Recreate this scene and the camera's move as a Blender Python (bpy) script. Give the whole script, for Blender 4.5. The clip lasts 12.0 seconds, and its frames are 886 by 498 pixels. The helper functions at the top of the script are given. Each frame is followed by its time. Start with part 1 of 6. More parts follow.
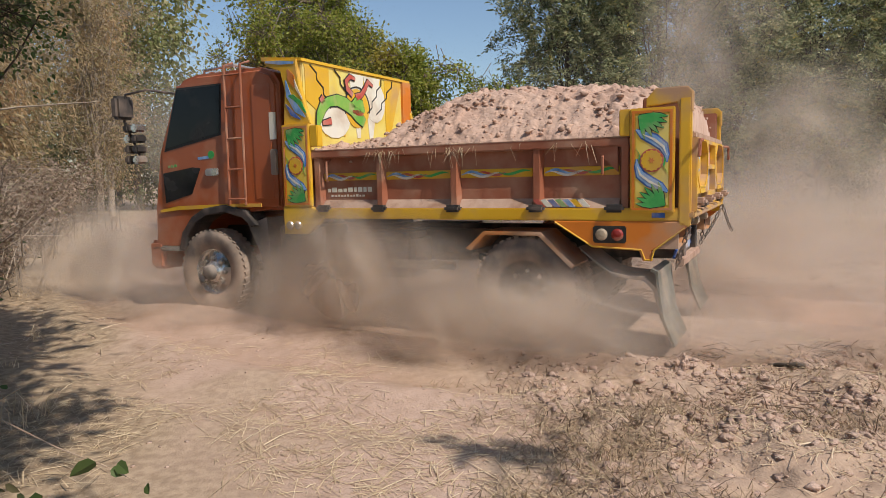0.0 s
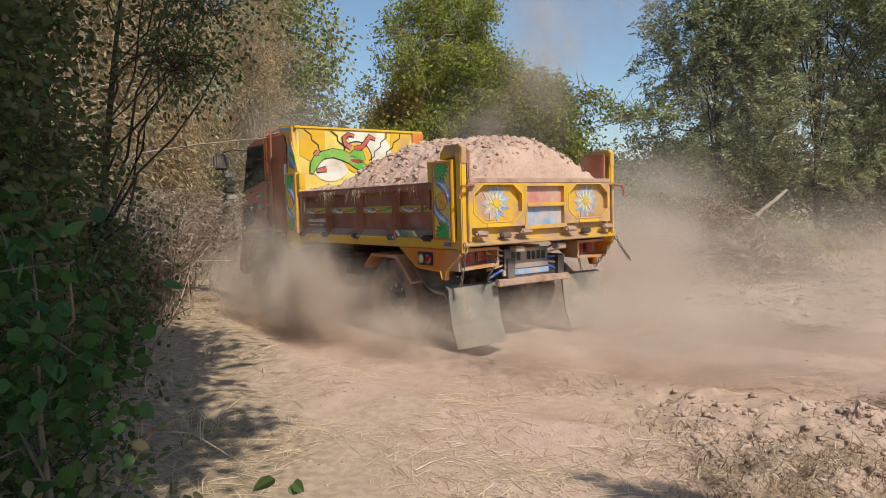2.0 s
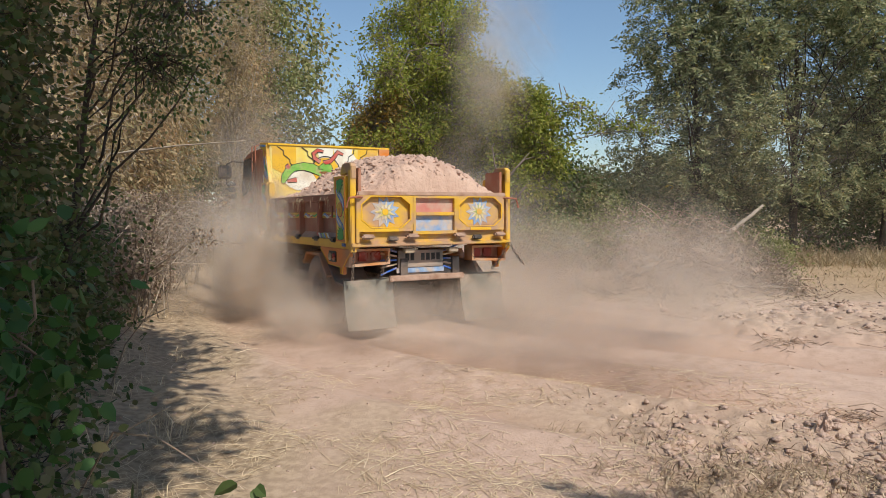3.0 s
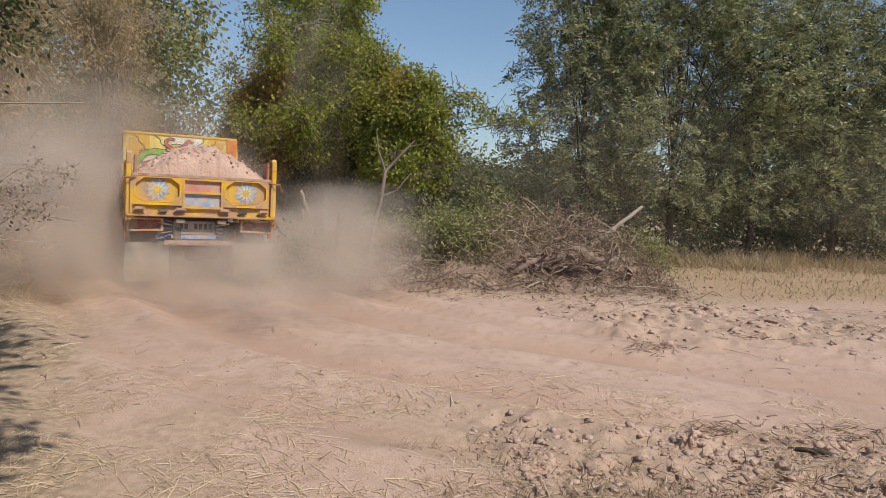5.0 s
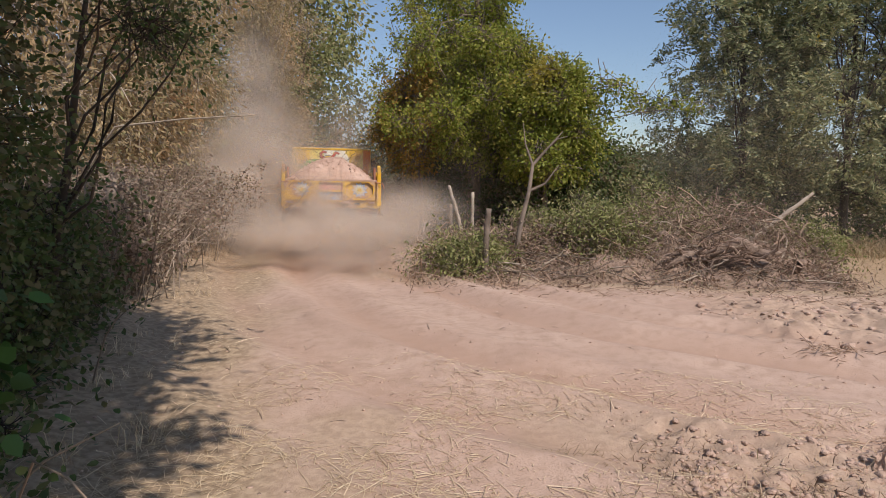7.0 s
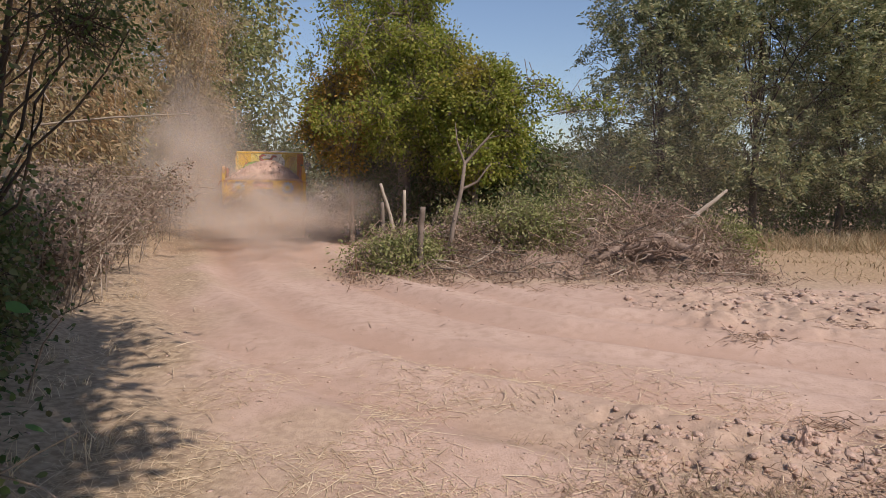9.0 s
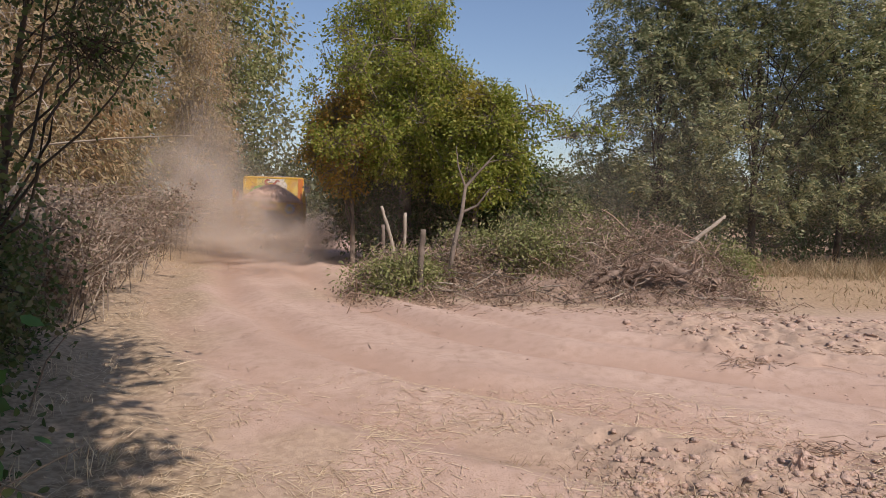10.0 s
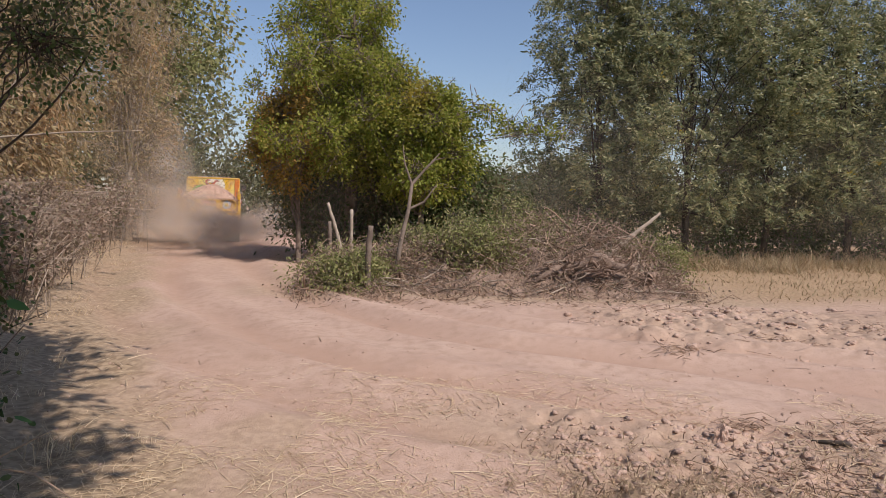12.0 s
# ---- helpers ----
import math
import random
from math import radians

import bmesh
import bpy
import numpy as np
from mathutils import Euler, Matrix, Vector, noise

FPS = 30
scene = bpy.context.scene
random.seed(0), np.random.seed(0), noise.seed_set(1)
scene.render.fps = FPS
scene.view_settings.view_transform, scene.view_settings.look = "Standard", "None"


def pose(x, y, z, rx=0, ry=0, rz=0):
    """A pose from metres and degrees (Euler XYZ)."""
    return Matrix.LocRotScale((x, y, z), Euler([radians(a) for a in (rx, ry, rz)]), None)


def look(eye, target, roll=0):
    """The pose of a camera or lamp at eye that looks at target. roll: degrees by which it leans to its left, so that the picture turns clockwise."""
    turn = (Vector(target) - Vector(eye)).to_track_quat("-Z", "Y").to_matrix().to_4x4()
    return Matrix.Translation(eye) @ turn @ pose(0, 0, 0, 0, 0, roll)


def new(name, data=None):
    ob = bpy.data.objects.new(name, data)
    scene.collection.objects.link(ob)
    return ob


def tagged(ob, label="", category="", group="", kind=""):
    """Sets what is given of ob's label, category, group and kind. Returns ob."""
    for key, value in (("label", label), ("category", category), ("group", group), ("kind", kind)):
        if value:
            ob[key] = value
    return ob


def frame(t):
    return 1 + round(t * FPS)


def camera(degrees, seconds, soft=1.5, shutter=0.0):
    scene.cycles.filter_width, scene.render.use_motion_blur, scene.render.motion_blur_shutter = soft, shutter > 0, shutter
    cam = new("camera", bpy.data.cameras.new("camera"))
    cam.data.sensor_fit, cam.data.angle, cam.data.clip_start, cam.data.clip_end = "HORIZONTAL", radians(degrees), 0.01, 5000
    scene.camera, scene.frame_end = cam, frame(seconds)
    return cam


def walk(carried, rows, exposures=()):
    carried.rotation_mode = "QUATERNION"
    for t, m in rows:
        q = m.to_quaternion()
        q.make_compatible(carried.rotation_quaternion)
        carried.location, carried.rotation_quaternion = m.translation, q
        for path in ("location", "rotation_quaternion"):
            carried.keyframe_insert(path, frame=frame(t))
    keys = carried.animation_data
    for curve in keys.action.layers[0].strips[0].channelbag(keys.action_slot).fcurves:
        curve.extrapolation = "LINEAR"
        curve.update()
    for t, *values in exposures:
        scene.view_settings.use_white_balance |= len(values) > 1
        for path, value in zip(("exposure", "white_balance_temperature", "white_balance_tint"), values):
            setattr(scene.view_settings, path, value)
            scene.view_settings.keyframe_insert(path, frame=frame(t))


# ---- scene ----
cam = camera(64.92, 12.0, soft=0.6)
CAMERA_ROWS = [
    (0.0, pose(0.015, -0.270, 1.497, 84.02, 1.34, -2.65)),
    (0.5, pose(0.012, -0.286, 1.521, 84.62, 2.02, 1.27)),
    (1.0, pose(-0.002, -0.253, 1.520, 84.97, 2.23, 3.66)),
    (1.5, pose(-0.037, -0.309, 1.533, 85.40, 1.58, 5.49)),
    (2.0, pose(-0.080, -0.318, 1.546, 86.38, 1.56, 8.36)),
    (2.5, pose(-0.104, -0.341, 1.532, 87.03, 1.15, 8.02)),
    (4.5, pose(0.317, 0.129, 1.531, 86.98, -2.31, 0.14)),
    (5.0, pose(0.188, 0.308, 1.529, 86.28, -2.56, -1.69)),
    (5.5, pose(0.114, 0.386, 1.544, 85.82, -1.43, 6.67)),
    (6.0, pose(0.094, 0.390, 1.535, 84.42, -0.92, 9.06)),
    (6.5, pose(0.114, 0.363, 1.583, 85.10, -0.85, 10.14)),
    (8.5, pose(-0.069, 0.166, 1.658, 84.67, -1.33, 5.91)),
    (9.0, pose(-0.071, 0.170, 1.657, 84.85, -0.79, 3.76)),
    (9.5, pose(-0.097, 0.121, 1.670, 84.84, -0.33, 3.98)),
    (10.0, pose(-0.073, 0.093, 1.652, 86.75, -1.38, 3.78)),
    (10.5, pose(-0.057, -0.058, 1.662, 87.51, -1.20, 2.02)),
    (11.0, pose(-0.060, -0.072, 1.649, 86.12, -1.62, -0.75)),
    (11.5, pose(-0.095, -0.145, 1.652, 85.93, -0.76, -1.08)),
    (12.0, pose(-0.113, -0.173, 1.632, 86.67, -1.53, -0.81)),
]
walk(cam, CAMERA_ROWS, exposures=[(0, 0.09, 6700, 11), (2.5, 0.2, 6550, 7), (5.5, 0.03, 6600, 11), (9.0, 0.06, 6700, 18), (12.0, 0.06, 6700, 18)])

# world, sun and exposure
SUN_AZ = math.atan2(0.62, -0.62)   # towards the sun, behind the camera and to its right
SUN_EL = radians(50)
SUN_DIR = Vector((math.cos(SUN_EL) * math.sin(SUN_AZ), math.cos(SUN_EL) * math.cos(SUN_AZ), math.sin(SUN_EL)))
world = bpy.data.worlds.new("sky")
scene.world = world
world.use_nodes = True
wn = world.node_tree
sky = wn.nodes.new("ShaderNodeTexSky")
sky.sky_type = "NISHITA"
sky.sun_disc = False
sky.sun_elevation = SUN_EL
sky.sun_rotation = SUN_AZ
sky.air_density = 1.1
sky.dust_density = 0.7
sky.ozone_density = 3.5
wn.nodes["Background"].inputs["Strength"].default_value = 0.11
wn.links.new(sky.outputs["Color"], wn.nodes["Background"].inputs["Color"])
sun_data = bpy.data.lights.new("sun", "SUN")
sun_data.energy = 3.9
sun_data.angle = radians(0.5)
sun_data.color = (1.0, 0.94, 0.86)
sun = new("sun", sun_data)
sun.matrix_basis = look(SUN_DIR * 50, (0, 0, 0))
scene.view_settings.exposure = 0.0
scene.cycles.transparent_max_bounces = 256


# ---- materials ----
def nodes_of(name):
    m = bpy.data.materials.new(name)
    m.use_nodes = True
    nt = m.node_tree
    return m, nt, nt.nodes["Principled BSDF"]


def mix_color(nt, fac, a, b):
    n = nt.nodes.new("ShaderNodeMix")
    n.data_type = "RGBA"
    for sock, v in ((n.inputs[0], fac), (n.inputs[6], a), (n.inputs[7], b)):
        if isinstance(v, (int, float)):
            sock.default_value = v
        elif isinstance(v, tuple):
            sock.default_value = (*v, 1)
        else:
            nt.links.new(v, sock)
    return n.outputs[2]


def noise_fac(nt, scale, lo, hi, detail=5.0, coord="Object"):
    tc = nt.nodes.new("ShaderNodeTexCoord")
    nz = nt.nodes.new("ShaderNodeTexNoise")
    nz.inputs["Scale"].default_value = scale
    nz.inputs["Detail"].default_value = detail
    nt.links.new(tc.outputs[coord], nz.inputs["Vector"])
    mr = nt.nodes.new("ShaderNodeMapRange")
    mr.inputs["From Min"].default_value = lo
    mr.inputs["From Max"].default_value = hi
    nt.links.new(nz.outputs["Fac"], mr.inputs["Value"])
    return mr.outputs["Result"], nz.outputs["Fac"]


def bumped(nt, bsdf, height, strength, distance=0.01):
    b = nt.nodes.new("ShaderNodeBump")
    b.inputs["Strength"].default_value = strength
    b.inputs["Distance"].default_value = distance
    nt.links.new(height, b.inputs["Height"])
    nt.links.new(b.outputs["Normal"], bsdf.inputs["Normal"])


def surface(name, col, col2, dirt=None, rough=0.6, metal=0.0, scale=6.0, fine=60.0, bump=0.2, dirt_amount=(0.5, 0.75), dist=0.005):
    """Two tones by a broad noise, dusty patches by another, fine relief."""
    m, nt, bs = nodes_of(name)
    f, _ = noise_fac(nt, scale, 0.35, 0.65)
    c = mix_color(nt, f, col, col2)
    if dirt:
        g, _ = noise_fac(nt, scale * 0.6 + 1.3, *dirt_amount, detail=8)
        c = mix_color(nt, g, c, dirt)
        rr = nt.nodes.new("ShaderNodeMapRange")
        rr.inputs["To Min"].default_value = rough
        rr.inputs["To Max"].default_value = 0.9
        nt.links.new(g, rr.inputs["Value"])
        nt.links.new(rr.outputs["Result"], bs.inputs["Roughness"])
    else:
        bs.inputs["Roughness"].default_value = rough
    nt.links.new(c, bs.inputs["Base Color"])
    bs.inputs["Metallic"].default_value = metal
    _, h = noise_fac(nt, fine, 0, 1, detail=4)
    bumped(nt, bs, h, bump, dist)
    return m


def leafy(name, cols, rough=0.55, trans=0.35, tint_scale=0.35, tint=None, tint_range=(0.5, 0.65)):
    """Leaves: a tone for each leaf, an autumn tint in broad patches, light that shines through."""
    m, nt, bs = nodes_of(name)
    geo = nt.nodes.new("ShaderNodeNewGeometry")
    ramp = nt.nodes.new("ShaderNodeValToRGB")
    nt.links.new(geo.outputs["Random Per Island"], ramp.inputs["Fac"])
    el = ramp.color_ramp.elements
    while len(el) < len(cols):
        el.new(0.5)
    for k, c in enumerate(cols):
        el[k].position = k / (len(cols) - 1)
        el[k].color = (*c, 1)
    col = ramp.outputs["Color"]
    if tint:
        f, _ = noise_fac(nt, tint_scale, *tint_range, detail=3)
        col = mix_color(nt, f, col, tint)
    nt.links.new(col, bs.inputs["Base Color"])
    bs.inputs["Roughness"].default_value = rough
    bs.inputs["Specular IOR Level"].default_value = 0.3
    tr = nt.nodes.new("ShaderNodeBsdfTranslucent")
    nt.links.new(col, tr.inputs["Color"])
    mx = nt.nodes.new("ShaderNodeMixShader")
    mx.inputs["Fac"].default_value = trans
    nt.links.new(bs.outputs["BSDF"], mx.inputs[1])
    nt.links.new(tr.outputs["BSDF"], mx.inputs[2])
    nt.links.new(mx.outputs["Shader"], nt.nodes["Material Output"].inputs["Surface"])
    return m


DUST = (0.46, 0.33, 0.25)
M_LEAF_FEATHER = leafy("feathery_green_leaf", [(0.12, 0.15, 0.072), (0.205, 0.23, 0.11), (0.31, 0.32, 0.155), (0.44, 0.405, 0.22)], tint=(0.44, 0.33, 0.04), tint_scale=1.5, tint_range=(0.66, 0.74))
M_LEAF_GREEN = leafy("broad_green_leaf", [(0.14, 0.175, 0.025), (0.24, 0.285, 0.045), (0.35, 0.37, 0.07), (0.45, 0.41, 0.1)], tint=(0.44, 0.32, 0.06), tint_range=(0.56, 0.76), tint_scale=0.4, trans=0.5)
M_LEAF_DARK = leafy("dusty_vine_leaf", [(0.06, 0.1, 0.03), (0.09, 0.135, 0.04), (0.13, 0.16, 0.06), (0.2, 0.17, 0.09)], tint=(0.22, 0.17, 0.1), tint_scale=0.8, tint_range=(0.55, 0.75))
M_LEAF_VIVID = leafy("fresh_vine_leaf", [(0.03, 0.075, 0.02), (0.045, 0.11, 0.025), (0.07, 0.15, 0.035)], trans=0.3)
M_LEAF_DRY = leafy("dry_hanging_leaf", [(0.24, 0.19, 0.1), (0.36, 0.27, 0.15), (0.48, 0.36, 0.2), (0.25, 0.25, 0.11)], tint=(0.5, 0.33, 0.17), tint_range=(0.45, 0.65), tint_scale=0.3)
M_LEAF_FAR = leafy("distant_leaf", [(0.1, 0.115, 0.05), (0.15, 0.16, 0.075), (0.2, 0.195, 0.1)])
M_BUSH_DRY = leafy("dust_covered_bush_leaf", [(0.2, 0.14, 0.1), (0.31, 0.225, 0.165), (0.42, 0.315, 0.24), (0.2, 0.185, 0.09)])
M_LEAF_RUST = leafy("rusty_autumn_leaf", [(0.2, 0.17, 0.04), (0.32, 0.2, 0.05), (0.42, 0.24, 0.05), (0.3, 0.28, 0.06)])
M_LEAF_DUSTY = leafy("dusty_olive_leaf", [(0.15, 0.165, 0.055), (0.23, 0.25, 0.085), (0.32, 0.32, 0.125), (0.37, 0.31, 0.17)])
M_STRAW = leafy("dry_straw", [(0.5, 0.37, 0.23), (0.62, 0.48, 0.31), (0.72, 0.58, 0.4)], trans=0.1)
M_GRASS = leafy("dry_field_grass", [(0.26, 0.18, 0.1), (0.4, 0.29, 0.17), (0.52, 0.4, 0.25), (0.22, 0.19, 0.09)], trans=0.2)
M_WEED = leafy("withered_weed", [(0.15, 0.1, 0.065), (0.28, 0.19, 0.125), (0.46, 0.33, 0.21), (0.24, 0.19, 0.1)], trans=0.1)
M_TWIG = leafy("dead_twig", [(0.24, 0.155, 0.105), (0.36, 0.245, 0.17), (0.48, 0.35, 0.25), (0.17, 0.11, 0.078)], trans=0.0)
M_ROOTLET = leafy("brown_rootlet", [(0.13, 0.085, 0.06), (0.23, 0.155, 0.112), (0.35, 0.245, 0.18)], trans=0.0)
M_TWIG_GREY = leafy("grey_twig", [(0.15, 0.11, 0.08), (0.3, 0.235, 0.175), (0.43, 0.345, 0.265)], trans=0.0)
M_BARK = surface("tree_bark", (0.13, 0.1, 0.075), (0.23, 0.18, 0.14), scale=3, fine=25, bump=0.6, rough=0.9, dist=0.02)
M_BARK_PALE = surface("pale_bark", (0.3, 0.24, 0.18), (0.42, 0.35, 0.27), scale=5, fine=30, bump=0.5, rough=0.9, dist=0.01)
M_VINE = surface("dark_vine_stem", (0.05, 0.038, 0.028), (0.1, 0.075, 0.055), scale=4, fine=30, bump=0.4, rough=0.9)
M_ROOT = surface("earthy_root_wood", (0.19, 0.132, 0.096), (0.3, 0.215, 0.16), scale=6, fine=35, bump=0.7, rough=0.95, dist=0.02)
M_HEAP = surface("rotted_brushwood_earth", (0.23, 0.155, 0.112), (0.36, 0.255, 0.19), (0.19, 0.14, 0.085), scale=5, fine=40, bump=0.8, rough=0.95, dist=0.03)
M_CLOD = surface("dry_soil_clod", (0.47, 0.32, 0.245), (0.54, 0.385, 0.3), (0.38, 0.255, 0.19), scale=4, fine=55, bump=0.9, rough=0.97, dist=0.02)


def ground_material():
    m, nt, bs = nodes_of("dusty_earth")
    at = nt.nodes.new("ShaderNodeAttribute")
    at.attribute_name = "litter"
    f1, _ = noise_fac(nt, 0.6, 0.35, 0.65, 6)
    base = mix_color(nt, f1, (0.47, 0.325, 0.25), (0.55, 0.4, 0.315))
    f2, h2 = noise_fac(nt, 7.0, 0.45, 0.7, 8)
    base = mix_color(nt, f2, base, (0.43, 0.3, 0.225))
    f3, h3 = noise_fac(nt, 75.0, 0.54, 0.74, 6)
    base = mix_color(nt, f3, base, (0.33, 0.225, 0.165))
    f4, _ = noise_fac(nt, 16.0, 0.4, 0.6, 8)
    lit = mix_color(nt, f4, (0.3, 0.22, 0.145), (0.45, 0.34, 0.23))
    col = mix_color(nt, at.outputs["Fac"], base, lit)
    at2 = nt.nodes.new("ShaderNodeAttribute")
    at2.attribute_name = "field"
    gold = mix_color(nt, f4, (0.3, 0.205, 0.125), (0.44, 0.315, 0.195))
    col = mix_color(nt, at2.outputs["Fac"], col, gold)
    at3 = nt.nodes.new("ShaderNodeAttribute")
    at3.attribute_name = "rut"
    col = mix_color(nt, at3.outputs["Fac"], col, (0.42, 0.275, 0.2))
    nt.links.new(col, bs.inputs["Base Color"])
    bs.inputs["Roughness"].default_value = 0.95
    bs.inputs["Specular IOR Level"].default_value = 0.15
    add = nt.nodes.new("ShaderNodeMath")
    nt.links.new(h2, add.inputs[0])
    nt.links.new(h3, add.inputs[1])
    bumped(nt, bs, add.outputs[0], 0.42, 0.02)
    return m


M_GROUND = ground_material()


def dust_material():
    """Airborne dust: thin lit veils whose cover fades out from the cloud's middle and breaks up in wisps."""
    m = bpy.data.materials.new("airborne_dust")
    m.use_nodes = True
    nt = m.node_tree
    nt.nodes.remove(nt.nodes["Principled BSDF"])
    at = nt.nodes.new("ShaderNodeAttribute")
    at.attribute_name = "puff"
    ln = nt.nodes.new("ShaderNodeVectorMath")
    ln.operation = "LENGTH"
    nt.links.new(at.outputs["Vector"], ln.inputs[0])
    fall = nt.nodes.new("ShaderNodeMapRange")
    fall.interpolation_type = "SMOOTHERSTEP"
    for k, v in (("From Min", 1.0), ("From Max", 0.1), ("To Min", 0.0), ("To Max", 1.0)):
        fall.inputs[k].default_value = v
    nt.links.new(ln.outputs["Value"], fall.inputs["Value"])
    tc = nt.nodes.new("ShaderNodeTexCoord")
    info = nt.nodes.new("ShaderNodeObjectInfo")
    off = nt.nodes.new("ShaderNodeVectorMath")
    off.operation = "MULTIPLY_ADD"
    off.inputs[0].default_value = (17, 31, 23)
    nt.links.new(info.outputs["Random"], off.inputs[1])
    nt.links.new(tc.outputs["Object"], off.inputs[2])
    nz = nt.nodes.new("ShaderNodeTexNoise")
    nz.inputs["Scale"].default_value = 1.1
    nz.inputs["Detail"].default_value = 3.0
    nt.links.new(off.outputs["Vector"], nz.inputs["Vector"])
    wisp = nt.nodes.new("ShaderNodeMapRange")
    for k, v in (("From Min", 0.34), ("From Max", 0.7), ("To Min", 0.25), ("To Max", 1.0)):
        wisp.inputs[k].default_value = v
    nt.links.new(nz.outputs["Fac"], wisp.inputs["Value"])
    thick = nt.nodes.new("ShaderNodeAttribute")
    thick.attribute_name = "cover"
    a = nt.nodes.new("ShaderNodeMath")
    a.operation = "MULTIPLY"
    nt.links.new(fall.outputs["Result"], a.inputs[0])
    nt.links.new(wisp.outputs["Result"], a.inputs[1])
    b = nt.nodes.new("ShaderNodeMath")
    b.operation = "MULTIPLY"
    nt.links.new(a.outputs[0], b.inputs[0])
    nt.links.new(thick.outputs["Fac"], b.inputs[1])
    col = (0.79, 0.685, 0.58, 1)
    df, tl, tp = nt.nodes.new("ShaderNodeBsdfDiffuse"), nt.nodes.new("ShaderNodeBsdfTranslucent"), nt.nodes.new("ShaderNodeBsdfTransparent")
    df.inputs["Color"].default_value = col
    tl.inputs["Color"].default_value = col
    m1, m2 = nt.nodes.new("ShaderNodeMixShader"), nt.nodes.new("ShaderNodeMixShader")
    m1.inputs["Fac"].default_value = 0.5
    nt.links.new(df.outputs[0], m1.inputs[1])
    nt.links.new(tl.outputs[0], m1.inputs[2])
    nt.links.new(b.outputs[0], m2.inputs["Fac"])
    nt.links.new(tp.outputs[0], m2.inputs[1])
    nt.links.new(m1.outputs[0], m2.inputs[2])
    nt.links.new(m2.outputs[0], nt.nodes["Material Output"].inputs["Surface"])
    return m


M_DUST = dust_material()


# ---- mesh helpers ----
rng = np.random.default_rng(7)


def thing(name, label, category, group="", kind="", at=None):
    ob = tagged(new(name), label, category, group, kind)
    if at is not None:
        ob.matrix_basis = at
    return ob


def part(name, bm, material, parent=None, label="", smooth=False):
    """Links a bmesh as one mesh object under a thing or a part."""
    me = bpy.data.meshes.new(name)
    bm.normal_update()
    bm.to_mesh(me)
    bm.free()
    for mt in material if isinstance(material, (list, tuple)) else [material]:
        me.materials.append(mt)
    if smooth:
        me.shade_smooth()
    ob = new(name, me)
    ob.parent = parent
    return tagged(ob, label)


def soup(name, verts, faces, material, parent=None, label="", kind="", smooth=False):
    """A mesh object out of numpy arrays of corners and of quads or triangles."""
    me = bpy.data.meshes.new(name)
    verts, faces = np.asarray(verts, dtype=np.float32), np.asarray(faces, dtype=np.int32)
    n, k = faces.shape
    me.vertices.add(len(verts))
    me.vertices.foreach_set("co", verts.ravel())
    me.loops.add(n * k)
    me.loops.foreach_set("vertex_index", faces.ravel())
    me.polygons.add(n)
    me.polygons.foreach_set("loop_start", np.arange(0, n * k, k, dtype=np.int32))
    me.polygons.foreach_set("loop_total", np.full(n, k, dtype=np.int32))
    me.update(calc_edges=True)
    me.materials.append(material)
    if smooth:
        me.shade_smooth()
    ob = new(name, me)
    ob.parent = parent
    return tagged(ob, label, kind=kind)


def unit(v):
    return v / np.maximum(np.linalg.norm(v, axis=-1, keepdims=True), 1e-9)


def tubes(lines, radii, sides=5):
    """Tapered tubes. lines: (n, k, 3), radii: (n, k)."""
    lines, radii = np.asarray(lines, float), np.asarray(radii, float)
    n, k, _ = lines.shape
    d = unit(np.gradient(lines, axis=1))
    ref = np.where(np.abs(d[..., 2:3]) > 0.9, np.array([1.0, 0, 0]), np.array([0, 0, 1.0]))
    u = unit(np.cross(d, ref))
    w = np.cross(d, u)
    a = np.arange(sides) * 2 * np.pi / sides
    ring = lines[:, :, None] + radii[:, :, None, None] * (u[:, :, None] * np.cos(a)[:, None] + w[:, :, None] * np.sin(a)[:, None])
    base = np.arange(n * k).reshape(n, k)[:, :-1, None] * sides
    i = np.arange(sides)
    j = (i + 1) % sides
    f = np.stack([base + i, base + j, base + sides + j, base + sides + i], -1)
    return ring.reshape(-1, 3), f.reshape(-1, 4)


def joined(*sets):
    vs, fs, o = [], [], 0
    for v, f in sets:
        vs.append(v)
        fs.append(f + o)
        o += len(v)
    return np.concatenate(vs), np.concatenate(fs)


def leaf_quads(c, length, width, axis=None, droop=0.0):
    """A folded leaf at each place of c."""
    n = len(c)
    d = unit(rng.normal(size=(n, 3))) if axis is None else unit(axis + rng.normal(size=(n, 3)) * 0.45)
    d[:, 2] -= droop
    d = unit(d)
    s = unit(np.cross(d, rng.normal(size=(n, 3))))
    up = np.cross(s, d)
    L = (length * rng.uniform(0.6, 1.25, n))[:, None]
    W = (width * rng.uniform(0.7, 1.2, n))[:, None]
    v = np.stack([c, c + d * L * 0.5 + s * W * 0.5 + up * W * 0.12, c + d * L, c + d * L * 0.5 - s * W * 0.5 + up * W * 0.12], 1)
    return v.reshape(-1, 3), np.arange(n * 4).reshape(n, 4)


